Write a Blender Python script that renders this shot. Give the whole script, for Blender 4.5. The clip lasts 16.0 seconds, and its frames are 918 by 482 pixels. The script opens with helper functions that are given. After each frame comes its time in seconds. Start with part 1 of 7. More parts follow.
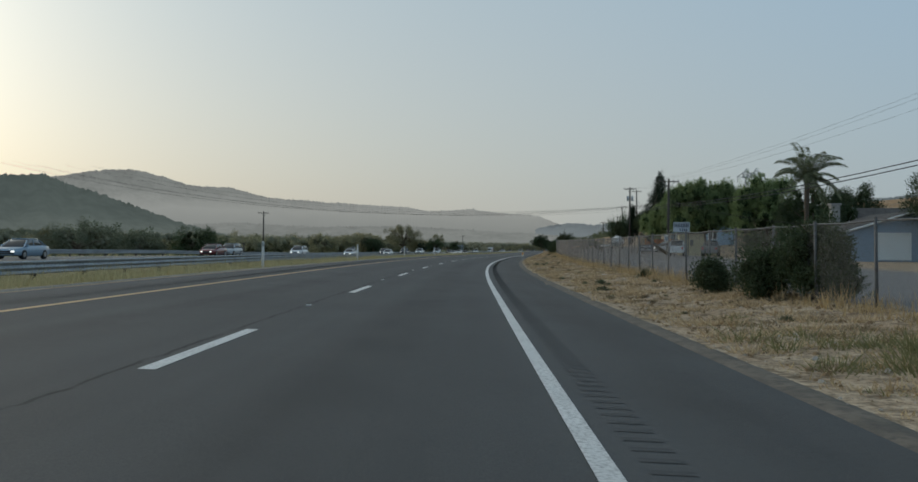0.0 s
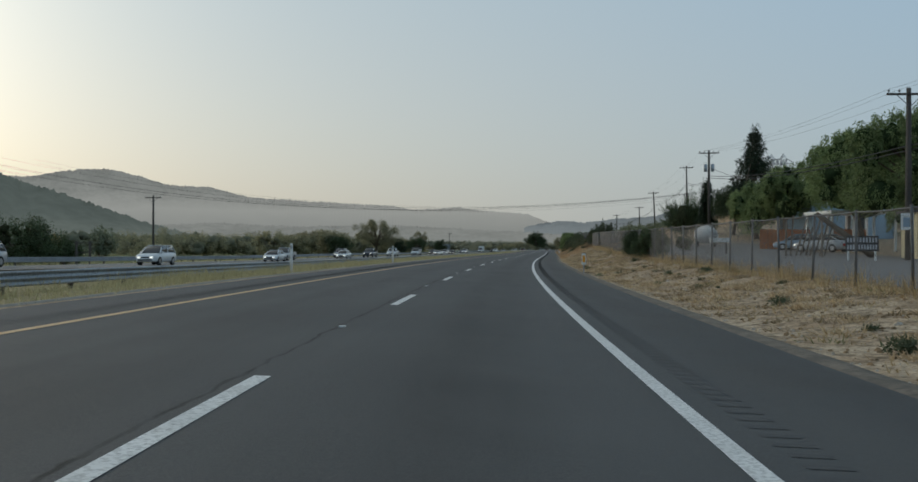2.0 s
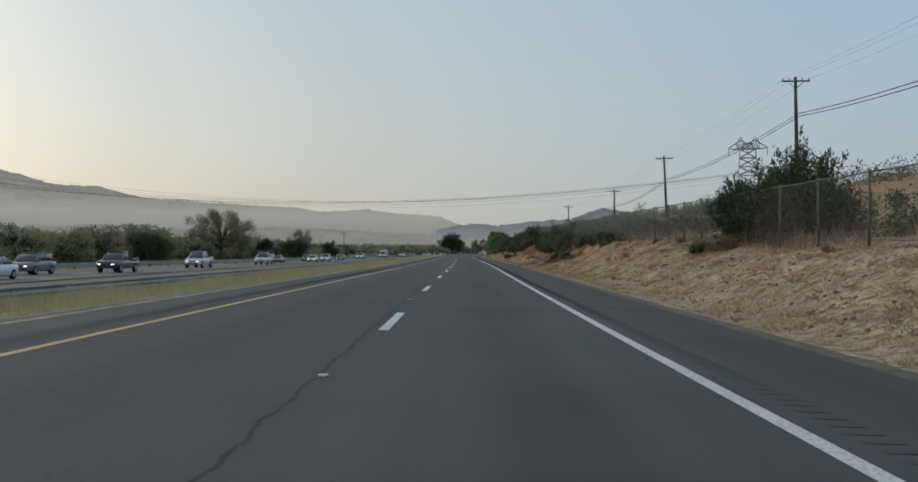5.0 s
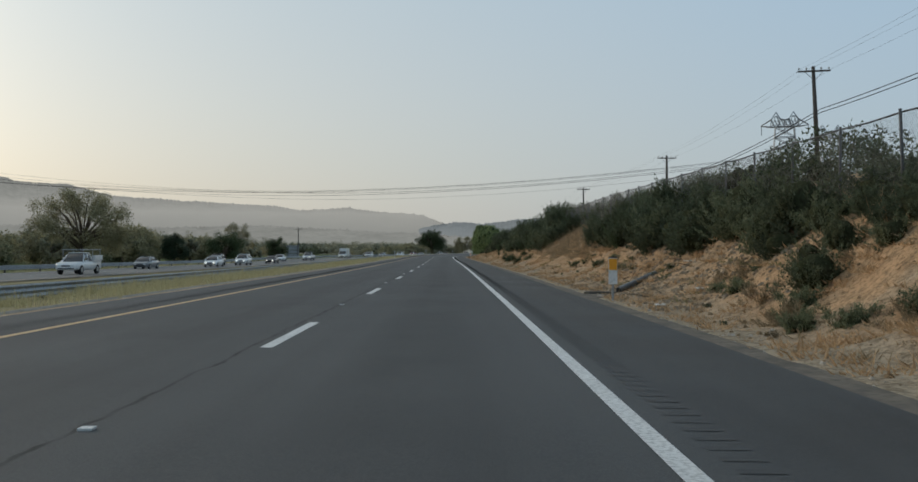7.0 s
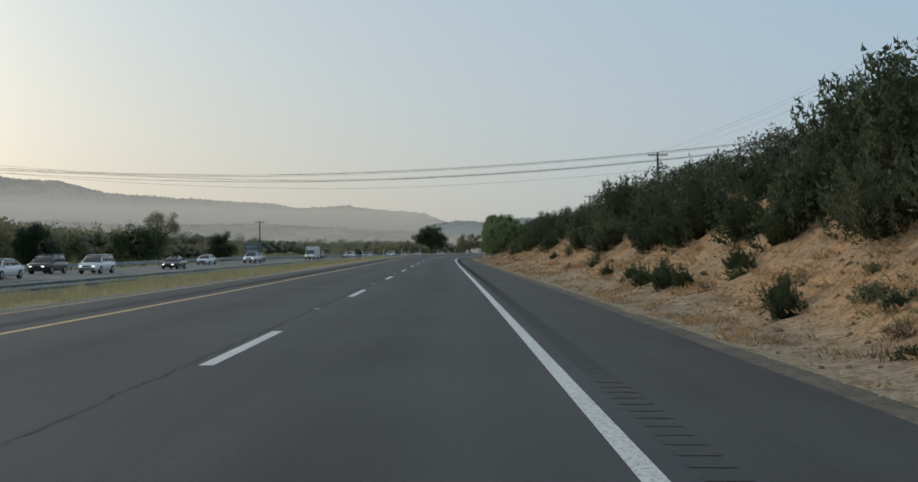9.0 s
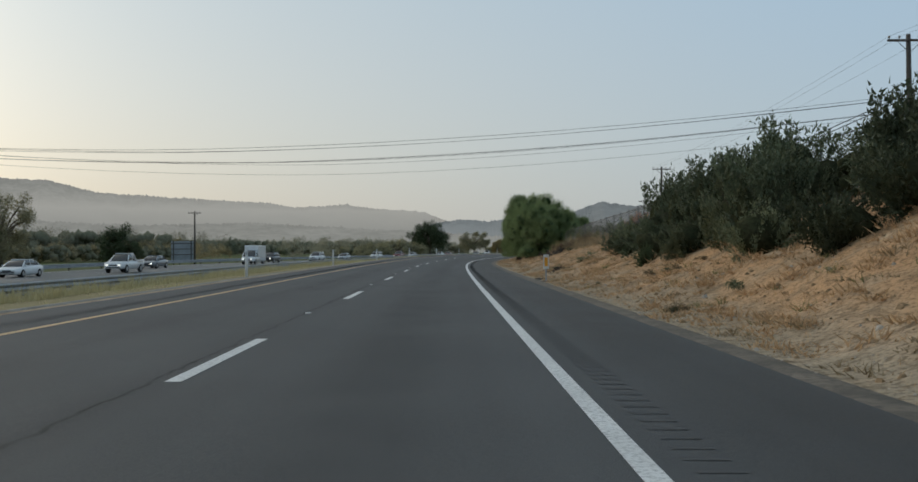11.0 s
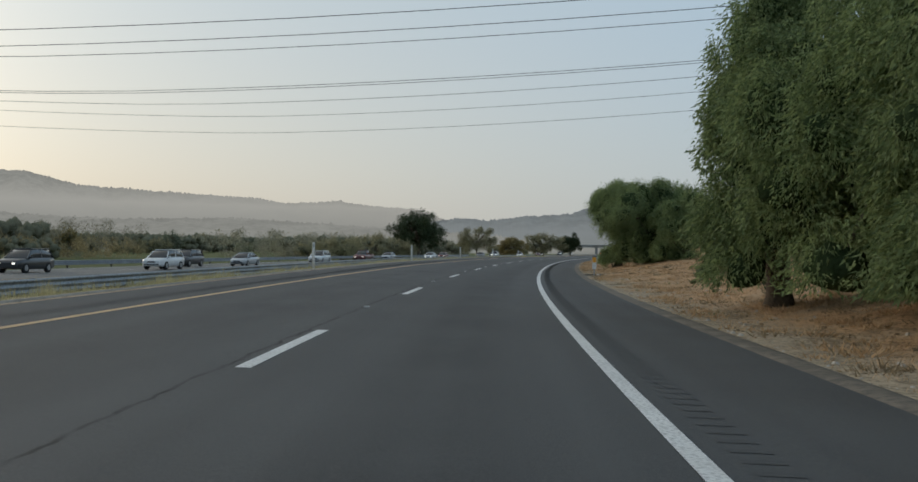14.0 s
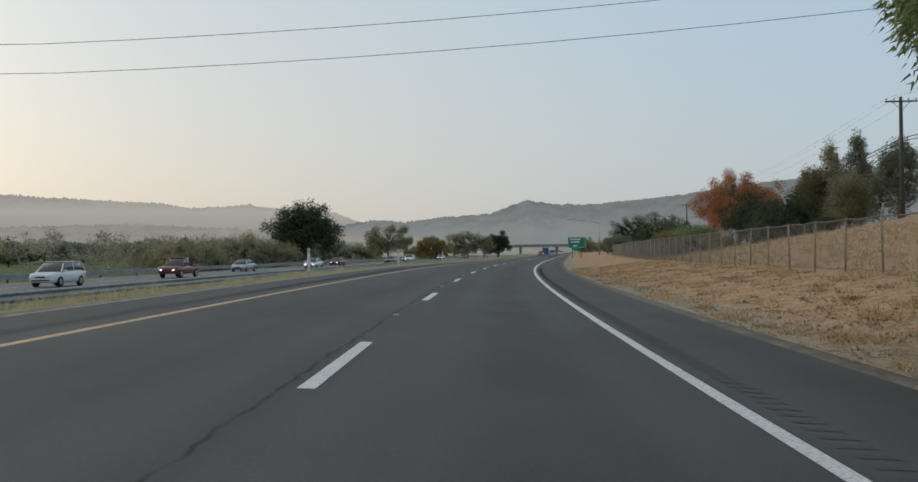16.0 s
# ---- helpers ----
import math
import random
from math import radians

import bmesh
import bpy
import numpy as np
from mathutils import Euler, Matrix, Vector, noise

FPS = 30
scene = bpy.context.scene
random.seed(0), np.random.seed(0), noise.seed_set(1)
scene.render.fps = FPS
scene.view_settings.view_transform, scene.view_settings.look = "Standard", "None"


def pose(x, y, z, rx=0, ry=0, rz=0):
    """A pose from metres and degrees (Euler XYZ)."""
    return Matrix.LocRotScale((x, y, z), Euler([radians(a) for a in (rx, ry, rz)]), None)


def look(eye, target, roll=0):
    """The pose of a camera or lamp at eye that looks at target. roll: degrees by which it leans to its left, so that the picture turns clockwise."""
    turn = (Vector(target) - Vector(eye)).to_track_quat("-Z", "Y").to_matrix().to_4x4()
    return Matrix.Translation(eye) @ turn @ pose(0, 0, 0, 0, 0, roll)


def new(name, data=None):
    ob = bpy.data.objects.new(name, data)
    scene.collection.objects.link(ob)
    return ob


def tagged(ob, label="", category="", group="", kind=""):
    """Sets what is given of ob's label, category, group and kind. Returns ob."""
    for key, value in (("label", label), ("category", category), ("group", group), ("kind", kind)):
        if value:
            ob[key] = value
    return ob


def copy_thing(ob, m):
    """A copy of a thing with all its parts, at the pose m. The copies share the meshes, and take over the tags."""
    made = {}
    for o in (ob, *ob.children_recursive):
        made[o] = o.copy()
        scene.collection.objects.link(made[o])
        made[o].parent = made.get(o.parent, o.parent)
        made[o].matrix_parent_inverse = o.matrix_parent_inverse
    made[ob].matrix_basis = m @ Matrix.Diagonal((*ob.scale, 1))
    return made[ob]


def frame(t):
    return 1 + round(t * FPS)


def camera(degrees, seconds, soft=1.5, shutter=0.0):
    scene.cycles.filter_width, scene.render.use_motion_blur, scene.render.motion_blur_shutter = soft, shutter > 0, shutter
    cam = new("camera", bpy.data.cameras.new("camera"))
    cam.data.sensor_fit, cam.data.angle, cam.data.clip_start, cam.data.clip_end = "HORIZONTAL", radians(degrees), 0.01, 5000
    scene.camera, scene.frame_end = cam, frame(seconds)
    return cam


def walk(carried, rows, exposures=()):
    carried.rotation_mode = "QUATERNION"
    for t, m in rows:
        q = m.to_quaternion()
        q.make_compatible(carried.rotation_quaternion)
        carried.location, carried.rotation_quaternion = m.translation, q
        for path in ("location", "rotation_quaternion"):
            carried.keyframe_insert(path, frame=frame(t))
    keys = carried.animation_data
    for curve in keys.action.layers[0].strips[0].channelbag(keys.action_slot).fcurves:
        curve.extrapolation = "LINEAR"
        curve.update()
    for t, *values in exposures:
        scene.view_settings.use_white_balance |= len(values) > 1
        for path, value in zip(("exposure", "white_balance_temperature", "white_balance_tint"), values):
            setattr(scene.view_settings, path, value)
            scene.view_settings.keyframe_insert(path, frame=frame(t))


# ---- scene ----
# The road: how fast it bends to the right, in degrees a metre, at stations along its white edge line.
BEND = [(-400, -0.02), (-60, -0.02), (0, 0.0055), (30, 0.0319), (60, 0.0601), (90, 0.0475), (120, 0.03), (150, 0.0294), (180, 0.0169), (210, -0.0043), (240, -0.0073), (270, -0.0026), (300, -0.009), (330, 0.0005), (360, 0.0089), (390, 0.0251), (420, 0.075), (450, 0.0905), (480, 0.0605), (510, 0.0485), (540, 0.0625), (570, 0.045), (600, 0.02), (640, 0)]
# How far its right side lies lower, in percent.
BANK = [(-400, 2.0), (0, 4.21), (60, 3.74), (120, 3.11), (180, 2.01), (240, 1.15), (300, 0.74), (360, 1.04), (420, 2.43), (480, 5.2), (540, 5.0), (620, 2.0), (700, 1.5)]
STEP = 2.0
_st = np.arange(-400.0, 6000.0, STEP)
_bend = np.interp(_st, [a for a, b in BEND], [b for a, b in BEND])
_hd = np.concatenate([[0], np.cumsum((_bend[1:] + _bend[:-1]) / 2 * STEP)])
_hd = np.radians(_hd - np.interp(0, _st, _hd))
_mid = (_hd[1:] + _hd[:-1]) / 2
_cx = np.concatenate([[0], np.cumsum(np.sin(_mid) * STEP)])
_cy = np.concatenate([[0], np.cumsum(np.cos(_mid) * STEP)])
_cx -= np.interp(0, _st, _cx)
_cy -= np.interp(0, _st, _cy)


def bank(s, d):
    """The height of the carriageway at d metres to the right of the edge line."""
    return -np.interp(s, [a for a, b in BANK], [b for a, b in BANK]) * 0.01 * d


def road(s, d, z=0.0):
    """A point of the world from the station s along the edge line, the way d to its right, and the height."""
    h = np.interp(s, _st, _hd)
    return Vector((np.interp(s, _st, _cx) + d * math.cos(h), np.interp(s, _st, _cy) - d * math.sin(h), z))


def heading(s):
    """Degrees by which the road points to the right of +y."""
    return math.degrees(np.interp(s, _st, _hd))


def along(s, d, z=0.0, turn=0.0):
    """A pose on the road whose +y runs along it; turn: degrees to the left."""
    return pose(*road(s, d, z), 0, 0, turn - heading(s))


EYE = 1.234
cam = camera(52.95, 16.0, soft=1.6, shutter=0.0)
# seconds; station; offset from the edge line; degrees right of the road's heading; pitch; roll
DRIVE = [
    (0.0, 0.00, -0.787, -0.374, 0.477, -0.505),
    (0.5, 15.64, -0.972, -0.718, 0.457, -0.549),
    (1.0, 31.30, -1.122, -0.903, 0.370, -0.086),
    (1.5, 47.08, -1.282, -1.277, 0.434, -0.136),
    (2.0, 62.70, -1.607, -1.670, 0.443, -0.040),
    (2.5, 78.35, -2.022, -1.701, 0.540, 0.127),
    (3.0, 93.90, -2.302, -1.433, 0.536, 0.335),
    (3.5, 109.31, -2.489, -1.080, 0.556, 0.376),
    (4.0, 124.57, -2.585, -0.642, 0.599, 0.249),
    (4.5, 139.75, -2.587, -0.191, 0.648, 0.076),
    (5.0, 154.94, -2.494, 0.199, 0.685, -0.026),
    (5.5, 170.19, -2.303, 0.456, 0.695, 0.066),
    (6.0, 185.51, -2.016, 0.580, 0.676, 0.349),
    (6.5, 200.89, -1.675, 0.482, 0.596, 0.339),
    (7.0, 216.16, -1.338, 0.467, 0.638, 0.131),
    (7.5, 231.38, -1.104, 0.556, 0.667, -0.161),
    (8.0, 246.41, -1.016, 0.562, 0.648, -0.139),
    (8.5, 261.32, -1.056, 0.617, 0.688, -0.129),
    (9.0, 276.51, -1.101, 0.639, 0.595, 0.034),
    (9.5, 291.59, -1.128, 0.681, 0.544, 0.157),
    (10.0, 306.55, -1.136, 0.744, 0.535, 0.238),
    (10.5, 321.41, -1.133, 0.804, 0.556, 0.271),
    (11.0, 336.19, -1.123, 0.839, 0.594, 0.250),
    (11.5, 350.91, -1.114, 0.827, 0.635, 0.169),
    (12.0, 365.58, -1.104, 0.768, 0.681, 0.027),
    (12.5, 380.24, -1.042, 0.496, 0.599, 0.036),
    (13.0, 394.64, -1.012, 0.120, 0.607, -0.152),
    (13.5, 409.10, -1.091, -0.395, 0.570, -0.419),
    (14.0, 423.71, -1.293, -1.425, 0.601, -0.544),
    (14.5, 438.51, -1.535, -1.889, 0.698, 0.023),
    (15.0, 453.25, -1.798, -1.777, 0.825, 0.312),
    (15.5, 468.33, -2.035, -1.436, 0.724, 0.498),
    (16.0, 483.18, -2.151, -1.010, 0.738, 0.758),
]
walk(cam, [(t, pose(*road(s, d, EYE + bank(s, d)), 90 + pitch, roll, -heading(s) - yaw)) for t, s, d, yaw, pitch, roll in DRIVE],
     exposures=((0.0, -0.22, 6000, 5), (3.0, -0.14, 6060, 6), (6.0, -0.03, 6180, 8), (9.0, 0.0, 6200, 8), (12.0, 0.0, 6200, 8), (14.5, 0.02, 6330, 9), (16.0, 0.16, 6480, 11)))

# ---- light ----
world = bpy.data.worlds.new("sky")
scene.world = world
world.use_nodes = True
_n = world.node_tree.nodes
_sky = _n.new("ShaderNodeTexSky")
_sky.sky_type = "NISHITA"
_sky.sun_disc = False
_sky.sun_elevation = radians(16)
_sky.sun_rotation = radians(-46)
_sky.air_density, _sky.dust_density, _sky.ozone_density = 1.0, 4.0, 2.0
_veil = _n.new("ShaderNodeMix")  # high thin haze evens the sky out
_veil.data_type, _veil.blend_type = "RGBA", "MIX"
_veil.inputs[0].default_value = 0.7
_dir, _up, _tint = _n.new("ShaderNodeTexCoord"), _n.new("ShaderNodeSeparateXYZ"), _n.new("ShaderNodeValToRGB")
_e = _tint.color_ramp.elements  # warm dusty air along the horizon, blue above
_e[0].position, _e[0].color = 0.0, (0.68, 0.67, 0.64, 1)
_e[1].position, _e[1].color = 0.42, (0.505, 0.68, 0.83, 1)
_e.new(0.12).color = (0.63, 0.675, 0.69, 1)
_e.new(0.8).color = (0.65, 0.68, 0.68, 1)
_gain = _n.new("ShaderNodeVectorMath")
_gain.operation = "SCALE"
_gain.inputs["Scale"].default_value = 10.0
for _a, _b in ((_dir.outputs["Generated"], _up.inputs[0]), (_up.outputs["Z"], _tint.inputs[0]), (_tint.outputs[0], _gain.inputs[0]), (_gain.outputs[0], _veil.inputs[7])):
    world.node_tree.links.new(_a, _b)
# the haze is warmer the nearer it lies to the sun
_near, _span, _glow, _warm = _n.new("ShaderNodeVectorMath"), _n.new("ShaderNodeMapRange"), _n.new("ShaderNodeMix"), _n.new("ShaderNodeMix")
_near.operation = "DOT_PRODUCT"
_near.inputs[1].default_value = Vector((-700, 680, 290)).normalized()
_span.interpolation_type = "SMOOTHSTEP"
_span.inputs["From Min"].default_value, _span.inputs["From Max"].default_value = 0.1, 0.95
_glow.data_type = _warm.data_type = "RGBA"
_glow.inputs[6].default_value, _glow.inputs[7].default_value = (0.84, 0.925, 0.995, 1), (1.1, 1.0, 0.88, 1)
_warm.blend_type = "MULTIPLY"
_warm.inputs[0].default_value = 1.0
for _a, _b in ((_dir.outputs["Generated"], _near.inputs[0]), (_near.outputs["Value"], _span.inputs["Value"]), (_span.outputs[0], _glow.inputs[0]), (_tint.outputs[0], _warm.inputs[6]), (_glow.outputs[2], _warm.inputs[7]), (_warm.outputs[2], _gain.inputs[0])):
    world.node_tree.links.new(_a, _b)
world.node_tree.links.new(_sky.outputs[0], _veil.inputs[6])
world.node_tree.links.new(_veil.outputs[2], _n["Background"].inputs[0])
_n["Background"].inputs[1].default_value = 0.1
_sun = new("sun", bpy.data.lights.new("sun", "SUN"))
_sun.data.energy, _sun.data.angle, _sun.data.color = 0.8, radians(12), (1, 0.85, 0.68)
_sun.matrix_world = look((-700, 680, 290), (0, 0, 0))

# ---- materials ----
def surface(name, a, b, c=None, scale=1.0, fine=14.0, rough=0.9, metal=0.0, bump=0.0, bump_scale=30.0, spec=0.3, vary=0.0, world_space=False, stretch=None):
    """A plain surface: two tones mixed by a wide noise, a third by a fine one, relief from the fine noise; vary: difference from piece to piece."""
    m = bpy.data.materials.new(name)
    m.use_nodes = True
    nt = m.node_tree
    n, ln = nt.nodes, nt.links
    p = n["Principled BSDF"]
    if world_space:
        src = n.new("ShaderNodeNewGeometry").outputs["Position"]
    else:
        src = n.new("ShaderNodeTexCoord").outputs["Object"]
    if stretch:
        mp = n.new("ShaderNodeMapping")
        mp.inputs["Scale"].default_value = stretch
        ln.new(src, mp.inputs[0])
        src = mp.outputs[0]

    def noise_at(k, detail=5):
        t = n.new("ShaderNodeTexNoise")
        t.inputs["Scale"].default_value = k
        t.inputs["Detail"].default_value = detail
        ln.new(src, t.inputs["Vector"])
        return t.outputs["Fac"]

    def ramp(fac, lo, hi):
        r = n.new("ShaderNodeMapRange")
        r.inputs["From Min"].default_value, r.inputs["From Max"].default_value = lo, hi
        ln.new(fac, r.inputs["Value"])
        return r.outputs[0]

    def blend(fac, x, y):
        k = n.new("ShaderNodeMix")
        k.data_type = "RGBA"
        if hasattr(fac, "is_linked"):
            ln.new(fac, k.inputs[0])
        else:
            k.inputs[0].default_value = fac
        for sock, v in ((k.inputs[6], x), (k.inputs[7], y)):
            if hasattr(v, "is_linked"):
                ln.new(v, sock)
            else:
                sock.default_value = (*v, 1)
        return k.outputs[2]

    col = blend(ramp(noise_at(scale), 0.35, 0.65), a, b)
    fn = noise_at(fine, 8)
    if c:
        col = blend(ramp(fn, 0.45, 0.75), col, c)
    if vary:
        oi = n.new("ShaderNodeObjectInfo")
        hs = n.new("ShaderNodeHueSaturation")
        mr = n.new("ShaderNodeMapRange")
        mr.inputs["To Min"].default_value, mr.inputs["To Max"].default_value = 1 - vary, 1 + vary
        ln.new(oi.outputs["Random"], mr.inputs["Value"])
        ln.new(mr.outputs[0], hs.inputs["Value"])
        ln.new(col, hs.inputs["Color"])
        col = hs.outputs[0]
    ln.new(col, p.inputs["Base Color"])
    p.inputs["Roughness"].default_value = rough
    p.inputs["Metallic"].default_value = metal
    p.inputs["Specular IOR Level"].default_value = spec
    if bump:
        bn = n.new("ShaderNodeBump")
        bn.inputs["Strength"].default_value = bump
        bn.inputs["Distance"].default_value = 0.05
        ln.new(noise_at(bump_scale, 6), bn.inputs["Height"])
        ln.new(bn.outputs[0], p.inputs["Normal"])
    return m


def leafy(name, a, b, through_light=0.3, vary=0.25):
    """Leaves: tone from leaf to leaf and from plant to plant, and some light let through."""
    m = bpy.data.materials.new(name)
    m.use_nodes = True
    nt = m.node_tree
    n, ln = nt.nodes, nt.links
    p, out = n["Principled BSDF"], n["Material Output"]
    geo, oi = n.new("ShaderNodeNewGeometry"), n.new("ShaderNodeObjectInfo")
    k = n.new("ShaderNodeMix")
    k.data_type = "RGBA"
    k.inputs[6].default_value, k.inputs[7].default_value = (*a, 1), (*b, 1)
    ln.new(geo.outputs["Random Per Island"], k.inputs[0])
    hs, mr = n.new("ShaderNodeHueSaturation"), n.new("ShaderNodeMapRange")
    mr.inputs["To Min"].default_value, mr.inputs["To Max"].default_value = 1 - vary, 1 + vary
    ln.new(oi.outputs["Random"], mr.inputs["Value"])
    ln.new(mr.outputs[0], hs.inputs["Value"])
    ln.new(k.outputs[2], hs.inputs["Color"])
    ln.new(hs.outputs[0], p.inputs["Base Color"])
    p.inputs["Roughness"].default_value = 0.65
    p.inputs["Specular IOR Level"].default_value = 0.25
    tr, mx = n.new("ShaderNodeBsdfTranslucent"), n.new("ShaderNodeMixShader")
    ln.new(hs.outputs[0], tr.inputs["Color"])
    mx.inputs[0].default_value = through_light
    ln.new(p.outputs[0], mx.inputs[1])
    ln.new(tr.outputs[0], mx.inputs[2])
    ln.new(mx.outputs[0], out.inputs["Surface"])
    return m


def plain(name, col, rough=0.5, metal=0.0, spec=0.5, coat=0.0):
    m = surface(name, col, [x * 0.88 for x in col], None, 3.0, 30.0, rough, metal, 0.0, 30.0, spec)
    m.node_tree.nodes["Principled BSDF"].inputs["Coat Weight"].default_value = coat
    return m


def lit(name, col, strength):
    m = bpy.data.materials.new(name)
    m.use_nodes = True
    p = m.node_tree.nodes["Principled BSDF"]
    p.inputs["Base Color"].default_value = (*col, 1)
    p.inputs["Emission Color"].default_value = (*col, 1)
    p.inputs["Emission Strength"].default_value = strength
    return m


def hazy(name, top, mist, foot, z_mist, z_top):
    """Far hills behind miles of lit air: a plain glowing backdrop with the haze put into its emission colour, palest at
    the mist painted below the crest.
    """
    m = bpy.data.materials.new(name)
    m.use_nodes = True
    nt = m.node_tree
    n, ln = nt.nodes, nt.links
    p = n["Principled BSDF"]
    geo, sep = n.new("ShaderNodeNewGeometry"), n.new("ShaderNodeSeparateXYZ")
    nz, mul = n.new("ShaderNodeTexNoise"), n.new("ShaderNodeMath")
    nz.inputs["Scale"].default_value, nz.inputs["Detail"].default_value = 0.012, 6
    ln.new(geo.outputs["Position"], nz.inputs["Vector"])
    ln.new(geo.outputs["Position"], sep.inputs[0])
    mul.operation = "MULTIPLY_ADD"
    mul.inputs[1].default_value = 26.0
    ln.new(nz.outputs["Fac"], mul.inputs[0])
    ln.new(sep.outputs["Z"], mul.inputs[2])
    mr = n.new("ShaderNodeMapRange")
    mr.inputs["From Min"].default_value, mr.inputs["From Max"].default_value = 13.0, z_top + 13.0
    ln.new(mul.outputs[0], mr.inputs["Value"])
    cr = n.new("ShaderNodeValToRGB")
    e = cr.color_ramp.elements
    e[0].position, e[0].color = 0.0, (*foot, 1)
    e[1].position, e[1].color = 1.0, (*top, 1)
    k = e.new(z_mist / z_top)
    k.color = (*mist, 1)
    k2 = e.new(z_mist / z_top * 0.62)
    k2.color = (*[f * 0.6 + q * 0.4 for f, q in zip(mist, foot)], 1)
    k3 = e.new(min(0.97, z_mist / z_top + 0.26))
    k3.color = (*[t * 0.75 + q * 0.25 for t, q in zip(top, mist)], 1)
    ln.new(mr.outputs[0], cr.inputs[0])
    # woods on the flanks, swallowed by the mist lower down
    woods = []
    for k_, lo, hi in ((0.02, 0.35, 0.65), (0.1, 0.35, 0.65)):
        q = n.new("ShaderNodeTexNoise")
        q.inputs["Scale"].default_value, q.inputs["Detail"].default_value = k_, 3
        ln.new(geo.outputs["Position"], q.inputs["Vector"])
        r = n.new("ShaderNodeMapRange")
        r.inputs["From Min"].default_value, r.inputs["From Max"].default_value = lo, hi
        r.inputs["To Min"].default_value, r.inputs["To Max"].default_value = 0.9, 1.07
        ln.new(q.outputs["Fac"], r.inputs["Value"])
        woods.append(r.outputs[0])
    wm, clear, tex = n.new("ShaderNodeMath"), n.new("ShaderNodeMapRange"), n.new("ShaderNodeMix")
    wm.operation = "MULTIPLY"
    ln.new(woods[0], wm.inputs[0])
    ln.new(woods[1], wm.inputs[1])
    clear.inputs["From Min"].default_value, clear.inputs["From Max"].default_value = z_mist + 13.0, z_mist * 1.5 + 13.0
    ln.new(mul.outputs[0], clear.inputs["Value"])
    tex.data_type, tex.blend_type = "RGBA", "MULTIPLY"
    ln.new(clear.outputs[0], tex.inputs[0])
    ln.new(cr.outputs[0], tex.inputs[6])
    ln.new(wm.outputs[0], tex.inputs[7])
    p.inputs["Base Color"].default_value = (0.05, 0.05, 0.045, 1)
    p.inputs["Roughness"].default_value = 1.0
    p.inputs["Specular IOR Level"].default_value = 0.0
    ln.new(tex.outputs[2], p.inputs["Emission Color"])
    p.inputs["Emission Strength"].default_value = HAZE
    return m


# knots inside the crowns: shade between the leaves painted as dark colour
DARKHEART = surface("shaded_inner_crown", (0.034, 0.042, 0.022), (0.06, 0.062, 0.034), (0.022, 0.022, 0.014), 2.0, 9.0, 1.0, 0, 1.0, 9.0, 0.0)

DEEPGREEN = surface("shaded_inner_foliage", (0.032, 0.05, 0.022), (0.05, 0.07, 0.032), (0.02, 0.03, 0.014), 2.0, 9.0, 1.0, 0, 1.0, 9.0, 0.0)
# knot colour of the far trees, lightened to carry the haze
PALEHEART = surface("haze_paled_inner_crown", (0.15, 0.152, 0.105), (0.19, 0.185, 0.125), (0.11, 0.11, 0.08), 1.0, 5.0, 1.0, 0, 1.0, 5.0, 0.0)

# ---- mesh helpers ----
rng = np.random.default_rng(7)


def mesh_of(name, verts, faces, material=None, smooth=False):
    me = bpy.data.meshes.new(name)
    me.from_pydata([tuple(v) for v in verts], [], faces)
    if material:
        me.materials.append(material)
    if smooth:
        me.shade_smooth()
    return me


def part(name, data, material, parent, label=""):
    """One mesh object under a thing or a part; data: a bmesh or a mesh."""
    if isinstance(data, bmesh.types.BMesh):
        me = bpy.data.meshes.new(name)
        data.to_mesh(me)
        data.free()
    else:
        me = data
    if material and not me.materials:
        me.materials.append(material)
    ob = new(name, me)
    if parent:
        ob.parent = parent
    return tagged(ob, label)


def thing(name, label, category, group="", m=None, kind=""):
    ob = new(name)
    ob.empty_display_size = 0.2
    if m is not None:
        ob.matrix_basis = m
    return tagged(ob, label, category, group, kind)


def box(bm, x0, x1, y0, y1, z0, z1, bevel=0.0, m=None):
    r = bmesh.ops.create_cube(bm, size=1.0)
    vs = r["verts"]
    for v in vs:
        v.co = Vector(((x0 + x1) / 2 + v.co.x * (x1 - x0), (y0 + y1) / 2 + v.co.y * (y1 - y0), (z0 + z1) / 2 + v.co.z * (z1 - z0)))
    if bevel:
        es = list({e for v in vs for e in v.link_edges})
        r = bmesh.ops.bevel(bm, geom=es, offset=bevel, segments=2, affect="EDGES", profile=0.7)
        vs = list({v for f in r["faces"] for v in f.verts} | {v for v in vs if v.is_valid})
    if m is not None:
        bmesh.ops.transform(bm, matrix=m, verts=[v for v in vs if v.is_valid])
    return vs


